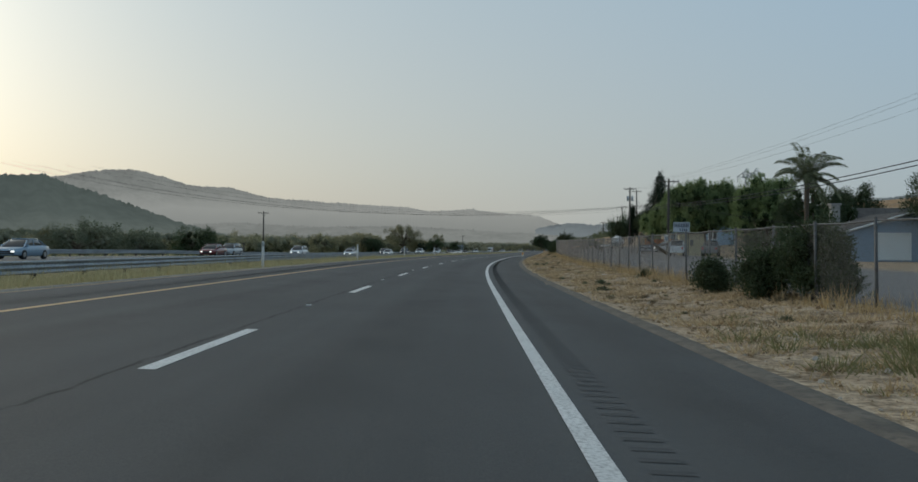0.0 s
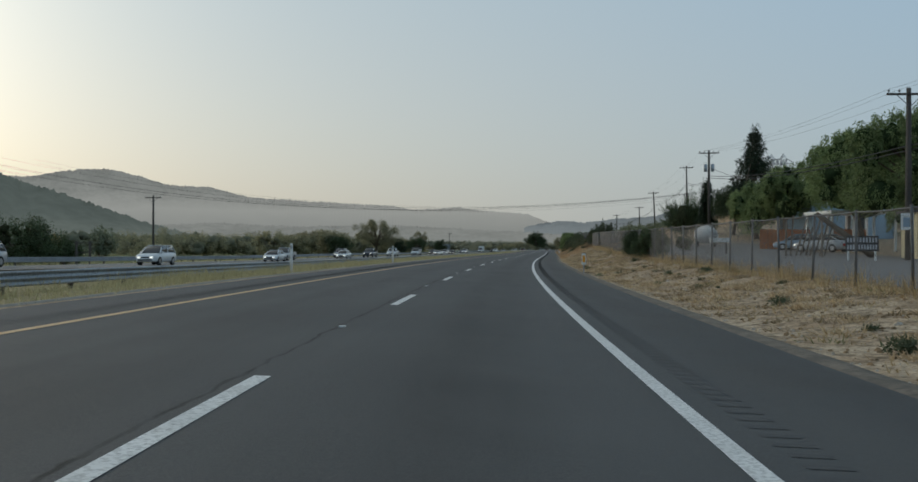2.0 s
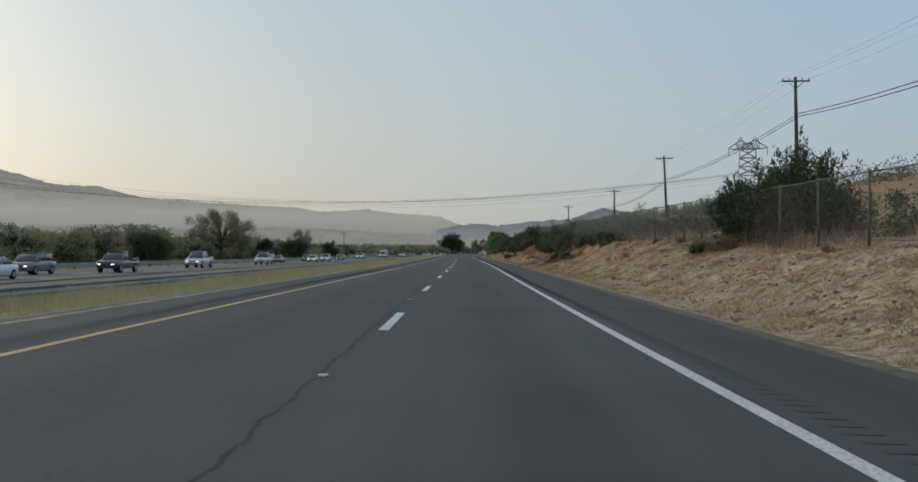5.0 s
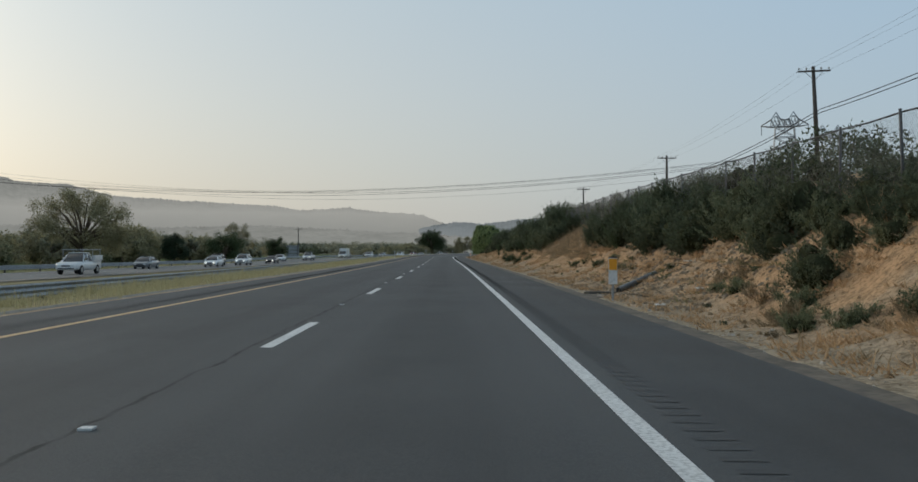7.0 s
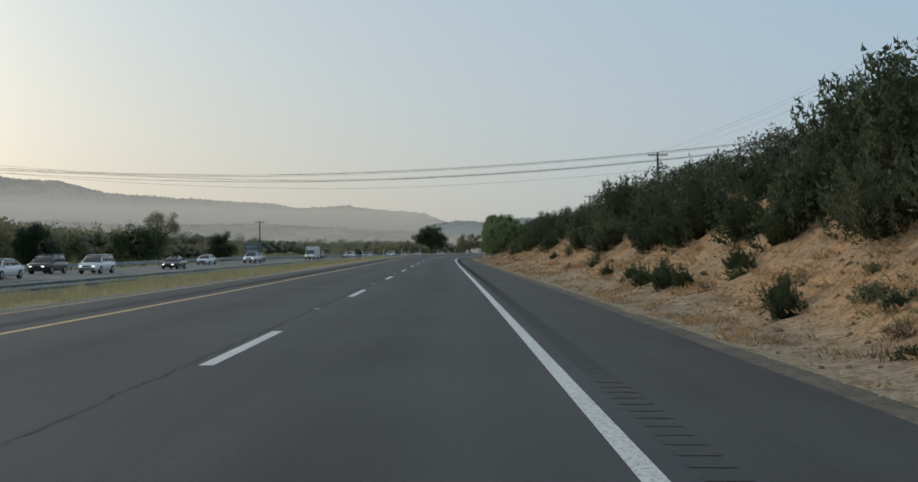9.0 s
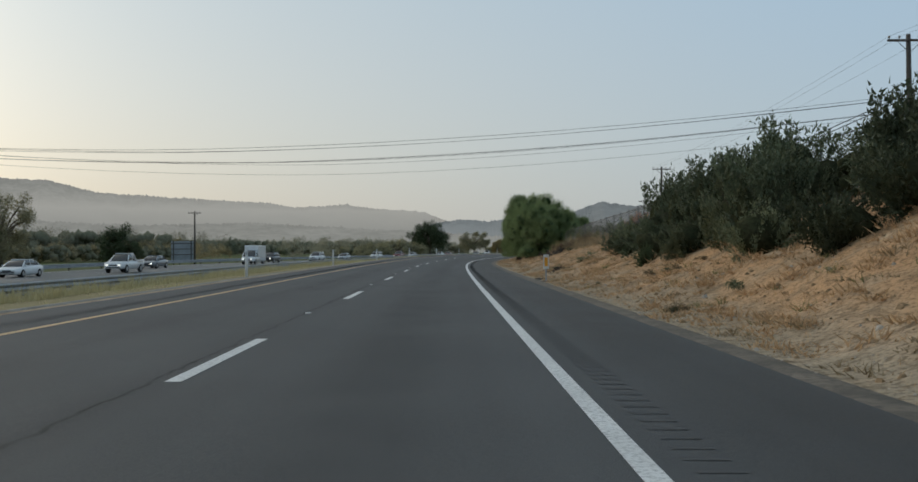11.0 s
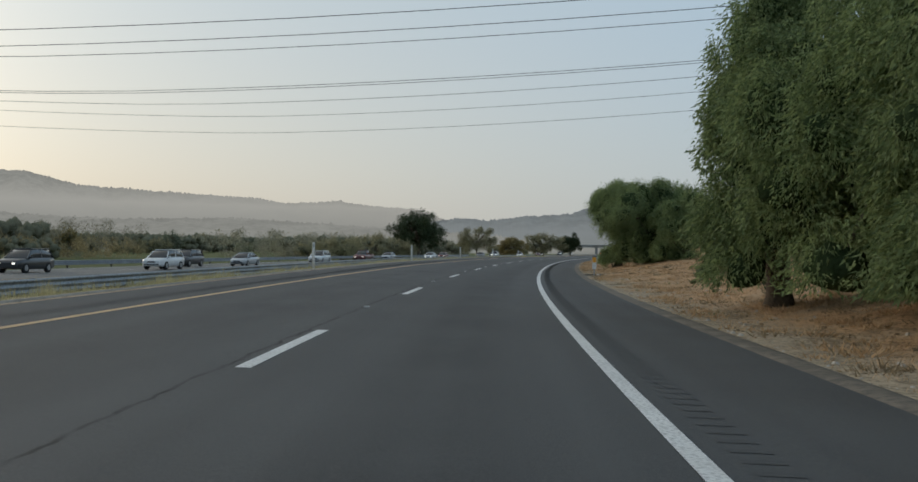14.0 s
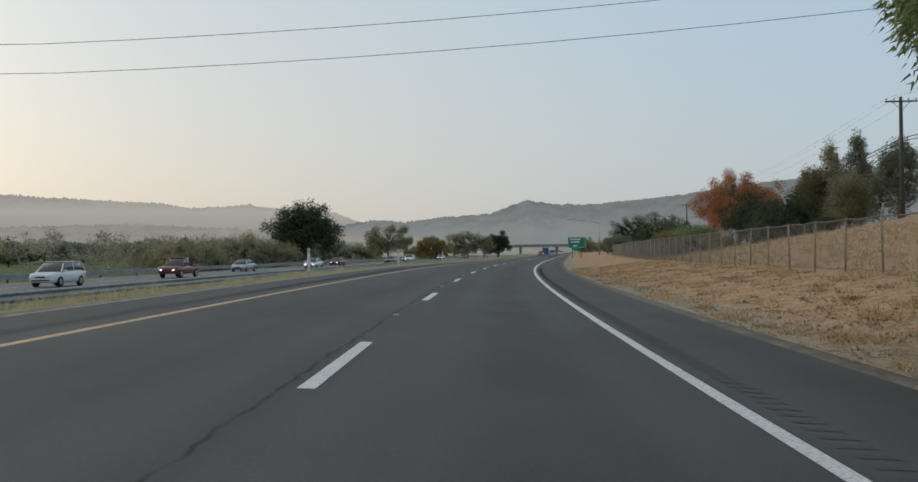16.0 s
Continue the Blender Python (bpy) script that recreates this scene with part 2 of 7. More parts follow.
def tube(bm, pts, radii, seg=8, cap=True):
    """A tapered tube through points."""
    rings = []
    for i, p in enumerate(pts):
        p = Vector(p)
        a = Vector(pts[min(i + 1, len(pts) - 1)]) - Vector(pts[max(i - 1, 0)])
        a.normalize()
        u = a.cross(Vector((0, 0, 1)) if abs(a.z) < 0.9 else Vector((1, 0, 0))).normalized()
        w = a.cross(u)
        r = radii[i] if hasattr(radii, "__len__") else radii
        rings.append([bm.verts.new(p + (u * math.cos(2 * math.pi * k / seg) + w * math.sin(2 * math.pi * k / seg)) * r) for k in range(seg)])
    for r0, r1 in zip(rings, rings[1:]):
        for k in range(seg):
            f = bm.faces.new((r0[k], r0[(k + 1) % seg], r1[(k + 1) % seg], r1[k]))
            f.smooth = seg > 5
    if cap:
        bm.faces.new(rings[0][::-1])
        bm.faces.new(rings[-1])


def loft(bm, rings, cap=True):
    vs = [[bm.verts.new(p) for p in r] for r in rings]
    n = len(vs[0])
    for a, b in zip(vs, vs[1:]):
        for k in range(n):
            f = bm.faces.new((a[k], a[(k + 1) % n], b[(k + 1) % n], b[k]))
            f.smooth = True
    if cap:
        bm.faces.new(vs[0][::-1])
        bm.faces.new(vs[-1])


def blades(name, c, axis, length, width, material, side=None, extra=None, heart_material=None, slim=False):
    """Many small leaves or blades in one mesh: base points, axes, lengths and widths as arrays."""
    n = len(c)
    axis = axis / np.maximum(np.linalg.norm(axis, axis=1, keepdims=True), 1e-6)
    if side is None:
        side = rng.normal(size=(n, 3))
    side = np.cross(axis, side)
    side /= np.maximum(np.linalg.norm(side, axis=1, keepdims=True), 1e-6)
    length, width = np.broadcast_to(length, n)[:, None], np.broadcast_to(width, n)[:, None]
    q = 3 if slim else 4
    v = np.empty((n, q, 3))
    if slim:
        v[:, 0] = c + side * width / 2
        v[:, 1] = c - side * width / 2
        v[:, 2] = c + axis * length
    else:
        v[:, 0] = c
        v[:, 1] = c + axis * length * 0.45 + side * width / 2
        v[:, 2] = c + axis * length
        v[:, 3] = c + axis * length * 0.45 - side * width / 2
    v = v.reshape(-1, 3)
    starts, corners = np.arange(0, q * n, q), np.arange(q * n)
    if extra is not None:
        ev, ef = extra
        starts = np.concatenate([starts, q * n + np.arange(0, 3 * len(ef), 3)])
        corners = np.concatenate([corners, ef.ravel() + q * n])
        v = np.concatenate([v, ev])
    me = bpy.data.meshes.new(name)
    me.vertices.add(len(v))
    me.vertices.foreach_set("co", v.astype(np.float32).ravel())
    me.loops.add(len(corners))
    me.loops.foreach_set("vertex_index", corners.astype(np.int32))
    me.polygons.add(len(starts))
    me.polygons.foreach_set("loop_start", starts.astype(np.int32))
    me.update(calc_edges=True)
    me.materials.append(material)
    if extra is not None and heart_material:
        me.materials.append(heart_material)
        idx = np.zeros(len(starts), dtype=np.int32)
        idx[n:] = 1
        me.polygons.foreach_set("material_index", idx)
    return me


def ico(sub):
    bm = bmesh.new()
    bmesh.ops.create_icosphere(bm, subdivisions=sub, radius=1.0)
    v = np.array([x.co[:] for x in bm.verts])
    f = np.array([[x.index for x in q.verts] for q in bm.faces])
    bm.free()
    return v, f


ICO = {1: ico(1), 2: ico(2)}


def hearts(cent, r, sub):
    """The dense heart of each clump, as an uneven knot whose colour stands for inner shade."""
    v, f = ICO[sub]
    k = len(cent)
    w = v[None] * (0.7 + 0.55 * rng.random((k, len(v), 1))) * (r * (0.8 + 0.4 * rng.random((k, 1, 1)))) + cent[:, None]
    return w.reshape(-1, 3), (f[None] + (np.arange(k) * len(v))[:, None, None]).reshape(-1, 3)


def ball(n):
    v = rng.normal(size=(n, 3))
    return v / np.linalg.norm(v, axis=1, keepdims=True)


def clumps(k, size, low=-0.3, hollow=0.55):
    """Centres of the clumps of a crown: inside an uneven ellipsoid, most near its skin."""
    d = ball(k * 3)
    d = d[d[:, 2] > low][:k]
    r = hollow + (1 - hollow) * rng.random(len(d)) ** 0.6
    r *= 0.82 + 0.36 * rng.random(len(d))
    return d * r[:, None] * np.array(size)


def crown_leaves(cent, spread, n, length, width, material, droop=0.0, name="crown", heart=0.0, sub=1, slim=True, inner=None):
    """Leaves round clump centres; droop 1: hanging sprays."""
    k = len(cent)
    if droop > 0:
        m = 9
        ns = n // m
        pick = rng.integers(0, k, ns)
        p = cent[pick] + ball(ns) * spread * (rng.random((ns, 1)) ** 0.25)
        fall = spread * (0.25 + 0.75 * rng.random((ns, 1)))
        drift = rng.normal(size=(ns, 3)) * 0.4
        drift[:, 2] = -1
        t = np.linspace(0, 1, m)[None, :, None]
        c = (p[:, None] + drift[:, None] * fall[:, None] * t).reshape(-1, 3) + rng.normal(size=(ns * m, 3)) * 0.07
        a = rng.normal(size=(ns * m, 3)) * 0.7
        a[:, 2] -= droop
    else:
        pick = rng.integers(0, k, n)
        o = ball(n)
        c = cent[pick] + o * spread * (0.25 + 0.9 * rng.random((n, 1)))
        a = o + rng.normal(size=(n, 3)) * 0.7
    m_ = len(c)
    return blades(name, c, a, length * (0.6 + 0.8 * rng.random(m_)), width * (0.6 + 0.8 * rng.random(m_)), material, None, hearts(cent.mean(axis=0) + (cent - cent.mean(axis=0)) * 0.66, spread * heart * 1.15, sub) if heart else None, inner or DARKHEART, slim)


def hanging_crown(name, lobes, radii, n, leaf, material):
    """A crown of mounded lobes, each a dense knot in a green darkened for inner shade, hung with drooping tassels of
    small leaves, with dark folds between them.
    """
    k, m = len(lobes), 26
    w = radii ** 1.7 / np.sum(radii ** 1.7)
    w[-2:] *= 0.15
    w /= w.sum()
    ns = n // m
    pick = rng.choice(k, ns, p=w)
    o = ball(ns)
    o[:, 2] = np.abs(o[:, 2]) * 1.5 - 0.55
    o /= np.linalg.norm(o, axis=1, keepdims=True)
    r = radii[pick][:, None]
    p = lobes[pick] + o * r * (0.7 + 0.38 * rng.random((ns, 1)) + 0.25 * (rng.random((ns, 1)) < 0.15))
    size = 0.09 + 0.13 * rng.random((ns, 1, 1))
    long = 0.35 + 0.8 * rng.random((ns, 1, 1)) ** 1.4
    out = o * np.array((1, 1, 0)) + rng.normal(size=(ns, 3)) * 0.2
    t = rng.random((ns, m, 1))
    around = rng.normal(size=(ns, m, 3)) * np.array((0.6, 0.6, 0.3))
    c = p[:, None] + around * size * (0.45 + 0.55 * np.sin(np.pi * (0.2 + 0.75 * t))) + out[:, None] * long * (0.5 * t - 0.4 * t * t)
    c[:, :, 2] += ((0.2 - t ** 1.2) * long)[:, :, 0]
    a = around * 0.5 + out[:, None] * 0.5 + rng.normal(size=(ns, m, 3)) * 0.25
    a[:, :, 2] -= 0.35 + 0.6 * t[:, :, 0]
    c, a = c.reshape(-1, 3), a.reshape(-1, 3)
    ok = c[:, 2] > 0.05
    c, a = c[ok], a[ok]
    hv, hf = ICO[2]
    hr = (0.4 + 0.3 * rng.random((k, len(hv), 1))) * radii[:, None, None]
    hx = hv[None] * hr + lobes[:, None]
    hx[:, :, 2] = np.maximum(hx[:, :, 2], 0.0)
    extra = (hx.reshape(-1, 3), (hf[None] + (np.arange(k) * len(hv))[:, None, None]).reshape(-1, 3))
    j = len(c)
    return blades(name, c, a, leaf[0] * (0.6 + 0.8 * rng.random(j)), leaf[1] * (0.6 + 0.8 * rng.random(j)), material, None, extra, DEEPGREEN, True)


def brush_crown(name, size, lift, plumes, stems, per, leaf, material, heart=True):
    """A dense shrub of upright plumes: stems fan out of the foot, each set with small leaves, round a heart coloured
    dark for the shade within.
    """
    d = ball(plumes * 3)
    d = d[d[:, 2] > -0.6][:plumes]
    reach = 0.78 + 0.34 * rng.random((len(d), 1))
    pick = rng.integers(0, len(d), stems)
    w = d[pick] + rng.normal(size=(stems, 3)) * 0.2
    tip = w * reach[pick] * np.array(size) * (0.8 + 0.25 * rng.random((stems, 1))) + np.array((0, 0, lift))
    tip[:, 2] = np.maximum(tip[:, 2], 0.06)
    foot = tip * np.array((0.3, 0.3, 0.12))
    way = tip - foot
    t = 0.3 + 0.72 * rng.random((stems, per, 1)) ** 0.7
    c = foot[:, None] + way[:, None] * t + rng.normal(size=(stems, per, 3)) * 0.045
    u = way / np.maximum(np.linalg.norm(way, axis=1, keepdims=True), 1e-6)
    a = u[:, None] * 0.8 + rng.normal(size=(stems, per, 3)) * 0.55 + np.array((0, 0, 0.3))
    c, a = c.reshape(-1, 3), a.reshape(-1, 3)
    hv, hf = ICO[2]
    hx = hv * (0.5 + 0.2 * rng.random((len(hv), 1))) * np.array(size) + np.array((0, 0, lift * 0.9))
    hx[:, 2] = np.maximum(hx[:, 2], 0.0)
    j = len(c)
    return blades(name, c, a, leaf[0] * (0.6 + 0.8 * rng.random(j)), leaf[1] * (0.6 + 0.8 * rng.random(j)), material, None, (hx, hf) if heart else None, DARKHEART, True)


def limbs(bm, cent, foot, height, radius, count):
    """A tapered trunk with limbs that reach into the clumps."""
    top = Vector(foot) + Vector((rng.normal() * 0.05 * height, rng.normal() * 0.05 * height, height))
    mid = (Vector(foot) + top) / 2 + Vector((rng.normal() * 0.06 * height, rng.normal() * 0.06 * height, 0))
    tube(bm, [Vector(foot) - Vector((0, 0, 0.15)), Vector(foot) + Vector((0, 0, height * 0.08)), mid, top], [radius * 1.45, radius, radius * 0.8, radius * 0.55], 9)
    for c in cent[rng.choice(len(cent), min(count, len(cent)), replace=False)]:
        c = Vector(c)
        st = mid.lerp(top, rng.random())
        bend = st.lerp(c, 0.5) + Vector((0, 0, 0.12 * (c - st).length))
        tube(bm, [st, bend, c], [radius * 0.45, radius * 0.28, radius * 0.07], 5, False)

# ---- heights of the land ----
FENCE = [(-60, 7.0, 0.1), (20, 7.0, 0.15), (55, 6.8, 0.2), (90, 6.8, 0.45), (120, 6.6, 0.7), (145, 6.8, 1.05), (200, 7.0, 1.8), (245, 7.7, 2.45), (272, 8.3, 2.9), (330, 9.0, 3.1), (365, 9.6, 2.6), (394, 10.0, 1.95), (412, 10.0, 1.75), (450, 10.0, 1.0), (510, 9.6, 0.55), (560, 9.8, 0.5), (700, 11, 0.6), (6000, 11, 0.5)]
RISE = [(-100, 0.0), (150, 0.0), (190, 0.1), (236, 0.18), (340, 0.18), (400, 0.1), (450, 0.09), (500, 0.12), (555, 0.17), (585, 0.06), (640, 0.03), (800, 0.03), (6000, 0.03)]
FARSIDE = [(-100, 0.4), (70, 0.25), (110, 0.1), (140, -0.2), (190, -0.5), (260, -0.52), (330, -0.75), (390, -0.9), (450, -0.6), (540, -0.62), (700, -0.55), (6000, -0.5)]
RAILFOOT = [(-100, 0.0), (0, 0.05), (70, 0.1), (160, -0.1), (230, -0.2), (275, -0.26), (400, -0.14), (450, -0.1), (500, 0.05), (700, 0.0), (6000, 0.0)]


def rows_at(s, rows, k=1):
    return np.interp(s, [r[0] for r in rows], [r[k] for r in rows])


def lump(s, d, k=0.35):
    return noise.noise((s * k, d * k, 3.1)) + 0.5 * noise.noise((s * k * 2.7, d * k * 2.7, 8.0))


def land(s, d, rough=True):
    """Height of the ground."""
    if -9.3 <= d <= 2.4:
        return bank(s, d)
    if d > 2.4:
        z0 = bank(s, 2.4)
        df, zf, up = rows_at(s, FENCE), rows_at(s, FENCE, 2), rows_at(s, RISE)
        u = min(max((d - 3.0) / (df - 3.0), 0), 1)
        z = z0 + (zf - z0) * (0.65 * u + 0.35 * u * u * (3 - 2 * u)) ** np.interp(s, [180, 232, 262, 330, 390, 410, 428, 455, 480], [1.0, 1.75, 1.6, 1.3, 1.0, 1.1, 1.9, 1.8, 1.2])
        z += up * min(max(d - df, 0), 45) + 0.6 * up * min(max(d - 55, 0), 120)
        amp = min(max((d - 2.6) / 1.5, 0), 1) * (0.09 + 0.07 * zf) * (1 if d < 40 else 2.5)
        if s < 170 and d > df + 0.5:
            amp *= 0.15
        if rough and d < 12 and -30 < s < 600:
            z += lump(s, d, 1.1) * 0.032 * min(max((d - 2.7) / 0.8, 0), 1) * (0.6 + 0.4 * zf)
        return z + (lump(s, d) * amp if rough else 0)
    far = rows_at(s, FARSIDE) - 0.06
    if d > -14:
        z = np.interp(-d, [9.3, 10.2, 14.0], [bank(s, -9.3), bank(s, -9.3) - 0.06, rows_at(s, RAILFOOT)])
    else:
        z = np.interp(-d, [14.0, 17, 28.5, 42.5, 52, 120, 4000], [rows_at(s, RAILFOOT), rows_at(s, RAILFOOT) - 0.1, far, far, far - 0.5, far - 0.6, far - 0.6])
    amp = 0.05 if -28 < d < -10 else (0.12 if d < -44 else 0.0)
    return z + (lump(s, d) * amp if rough else 0)


MEAN = math.radians(heading(400))


def place(s, d, z):
    """Like road(), but far from the road the rows run parallel, so that the land does not fold."""
    if abs(d) <= 60:
        return road(s, d, z)
    e = 60 if d > 0 else -60
    return road(s, e, z) + Vector((math.cos(MEAN), -math.sin(MEAN), 0)) * (d - e)


def onland(s, d, up=0.0, turn=0.0):
    return along(s, d, land(s, d, False) + up, turn)


# ---- materials of the setting ----
def ground_material():
    # the fine third tone paints in the dark shade among the straw
    m = surface("dry_earth", (0.44, 0.33, 0.22), (0.56, 0.45, 0.32), (0.12, 0.087, 0.056), 0.8, 4.0, 0.95, 0, 1.0, 9.0, 0.1, 0, True)
    nt = m.node_tree
    n, ln = nt.nodes, nt.links
    p = n["Principled BSDF"]
    old = p.inputs["Base Color"].links[0].from_socket
    uv, sep = n.new("ShaderNodeUVMap"), n.new("ShaderNodeSeparateXYZ")
    uv.uv_map = "way"
    ln.new(uv.outputs[0], sep.inputs[0])

    def step(sock, a, b):
        r = n.new("ShaderNodeMapRange")
        r.inputs["From Min"].default_value, r.inputs["From Max"].default_value = a, b
        ln.new(sock, r.inputs["Value"])
        return r.outputs[0]

    def times(x, y):
        k = n.new("ShaderNodeMath")
        k.operation = "MULTIPLY"
        ln.new(x, k.inputs[0])
        ln.new(y, k.inputs[1])
        return k.outputs[0]

    def over(fac, x, col):
        k = n.new("ShaderNodeMix")
        k.data_type = "RGBA"
        ln.new(fac, k.inputs[0])
        ln.new(x, k.inputs[6])
        k.inputs[7].default_value = (*col, 1)
        return k.outputs[2]

    t = n.new("ShaderNodeTexNoise")
    t.inputs["Scale"].default_value, t.inputs["Detail"].default_value = 0.9, 7
    geo = n.new("ShaderNodeNewGeometry")
    ln.new(geo.outputs["Position"], t.inputs["Vector"])
    patch = step(t.outputs["Fac"], 0.42, 0.62)
    mottles = []
    # dark litter, clods and shade between the straw, put into the colour at two sizes
    for k_, lo, hi, amount in ((2.4, 0.5, 0.62, 0.45), (12.0, 0.48, 0.6, 0.6)):
        q = n.new("ShaderNodeTexNoise")
        q.inputs["Scale"].default_value, q.inputs["Detail"].default_value = k_, 5
        q.inputs["Roughness"].default_value = 0.65
        ln.new(geo.outputs["Position"], q.inputs["Vector"])
        mm = n.new("ShaderNodeMath")
        mm.operation = "MULTIPLY"
        mm.inputs[1].default_value = amount
        ln.new(step(q.outputs["Fac"], lo, hi), mm.inputs[0])
        mottles.append(mm.outputs[0])
    # red-brown cut slope past the yards, pale grit next to the asphalt, olive grass in the median and the fields
    slope = times(step(sep.outputs["Y"], 1.9, 2.3), step(sep.outputs["X"], 0.03, 0.05))
    col = over(times(slope, step(t.outputs["Fac"], 0.2, 0.5)), old, (0.44, 0.295, 0.172))
    col = over(times(slope, patch), col, (0.51, 0.32, 0.175))
    grit = times(times(step(sep.outputs["X"], 0.046, 0.032), step(sep.outputs["X"], 0.0, 0.024)), step(sep.outputs["Y"], 1.5, 2.2))
    col = over(times(grit, step(t.outputs["Fac"], 0.3, 0.5)), col, (0.36, 0.295, 0.21))
    for k_ in mottles:
        col = over(k_, col, (0.115, 0.085, 0.052))
    med = step(sep.outputs["X"], -0.098, -0.108)
    mm = n.new("ShaderNodeMath")
    mm.operation = "MULTIPLY"
    mm.inputs[1].default_value = 0.85
    ln.new(med, mm.inputs[0])
    col = over(mm.outputs[0], col, (0.23, 0.20, 0.10))
    fld = step(sep.outputs["X"], -0.44, -0.5)
    col = over(fld, col, (0.10, 0.115, 0.045))
    yard = times(step(sep.outputs["X"], 0.075, 0.08), times(step(sep.outputs["Y"], 1.75, 1.6), step(sep.outputs["X"], 0.26, 0.22)))
    col = over(yard, col, (0.19, 0.187, 0.185))
    p.inputs["Normal"].links[0].from_node.inputs["Distance"].default_value = 0.05
    ln.new(col, p.inputs["Base Color"])
    return m


def asphalt_material():
    m = surface("asphalt", (0.062, 0.065, 0.067), (0.078, 0.081, 0.082), (0.105, 0.107, 0.107), 0.25, 60.0, 0.82, 0, 0.35, 140.0, 0.35, 0, True)
    nt = m.node_tree
    n, ln = nt.nodes, nt.links
    p = n["Principled BSDF"]
    old = p.inputs["Base Color"].links[0].from_socket
    uv, mp, wv = n.new("ShaderNodeUVMap"), n.new("ShaderNodeMapping"), n.new("ShaderNodeTexNoise")
    uv.uv_map = "way"
    mp.inputs["Scale"].default_value = (110, 2.5, 1)
    ln.new(uv.outputs[0], mp.inputs[0])
    ln.new(mp.outputs[0], wv.inputs["Vector"])
    wv.inputs["Scale"].default_value, wv.inputs["Detail"].default_value = 1.0, 4
    # tyre-worn streaks along the lanes
    k = n.new("ShaderNodeMix")
    k.data_type = "RGBA"
    k.blend_type = "MULTIPLY"
    r = n.new("ShaderNodeMapRange")
    r.inputs["From Min"].default_value, r.inputs["From Max"].default_value = 0.35, 0.7
    r.inputs["To Min"].default_value, r.inputs["To Max"].default_value = 0.0, 0.6
    ln.new(wv.outputs["Fac"], r.inputs["Value"])
    ln.new(r.outputs[0], k.inputs[0])
    ln.new(old, k.inputs[6])
    k.inputs[7].default_value = (0.62, 0.62, 0.63, 1)
    # the dark oil band down each lane's middle and the shoulder's newer, browner asphalt
    sep = n.new("ShaderNodeSeparateXYZ")
    ln.new(uv.outputs[0], sep.inputs[0])
    col = k.outputs[2]
    for c0, w, tone, amount in ((-0.0175, 0.008, (0.5, 0.51, 0.52), 0.55), (-0.055, 0.008, (0.6, 0.6, 0.62), 0.4), (-0.0386, 0.0014, (0.72, 0.72, 0.72), 0.3), (-0.0387, 0.00032, (0.16, 0.16, 0.16), 0.95), (0.016, 0.013, (0.82, 0.78, 0.74), 0.9)):
        a = n.new("ShaderNodeMath")
        a.operation = "SUBTRACT"
        a.inputs[1].default_value = c0
        ln.new(sep.outputs["X"], a.inputs[0])
        if w < 0.001:  # the crack wanders
            wob, add = n.new("ShaderNodeTexNoise"), n.new("ShaderNodeMath")
            wob.inputs["Scale"].default_value, wob.inputs["Detail"].default_value = 1.6, 7
            ln.new(n.new("ShaderNodeNewGeometry").outputs["Position"], wob.inputs["Vector"])
            add.operation = "MULTIPLY_ADD"
            add.inputs[1].default_value = 0.0022
            ln.new(wob.outputs["Fac"], add.inputs[0])
            ln.new(sep.outputs["X"], add.inputs[2])
            a.inputs[1].default_value = c0 + 0.0011
            ln.new(add.outputs[0], a.inputs[0])
        b = n.new("ShaderNodeMath")
        b.operation = "ABSOLUTE"
        ln.new(a.outputs[0], b.inputs[0])
        r = n.new("ShaderNodeMapRange")
        r.inputs["From Min"].default_value, r.inputs["From Max"].default_value = w, w * 0.35
        r.inputs["To Max"].default_value = amount
        ln.new(b.outputs[0], r.inputs["Value"])
        j = n.new("ShaderNodeMath")
        j.operation = "MULTIPLY"
        q = n.new("ShaderNodeTexNoise")
        q.inputs["Scale"].default_value = 0.35 if w > 0.001 else 2.2
        g = n.new("ShaderNodeNewGeometry")
        ln.new(g.outputs["Position"], q.inputs["Vector"])
        q2 = n.new("ShaderNodeMapRange")
        q2.inputs["From Min"].default_value, q2.inputs["From Max"].default_value = 0.25, 0.6
        ln.new(q.outputs["Fac"], q2.inputs["Value"])
        ln.new(r.outputs[0], j.inputs[0])
        ln.new(q2.outputs[0], j.inputs[1])
        k = n.new("ShaderNodeMix")
        k.data_type = "RGBA"
        k.blend_type = "MULTIPLY"
        ln.new(j.outputs[0], k.inputs[0])
        ln.new(col, k.inputs[6])
        k.inputs[7].default_value = (*tone, 1)
        col = k.outputs[2]
    ln.new(col, p.inputs["Base Color"])
    return m


EARTH, ASPHALT = ground_material(), asphalt_material()
PALEPAVING = surface("pale_paving", (0.15, 0.15, 0.145), (0.185, 0.183, 0.175), (0.12, 0.12, 0.117), 0.25, 30.0, 0.85, 0, 0.3, 100.0, 0.35, 0, True)
PAINT = surface("road_paint", (0.72, 0.72, 0.70), (0.62, 0.62, 0.60), (0.30, 0.30, 0.29), 1.2, 26.0, 0.6, 0, 0.2, 80, 0.4, 0, True)
YELLOW = surface("yellow_road_paint", (0.62, 0.40, 0.19), (0.54, 0.36, 0.18), (0.30, 0.22, 0.13), 1.2, 22.0, 0.6, 0, 0.2, 80, 0.4, 0, True)
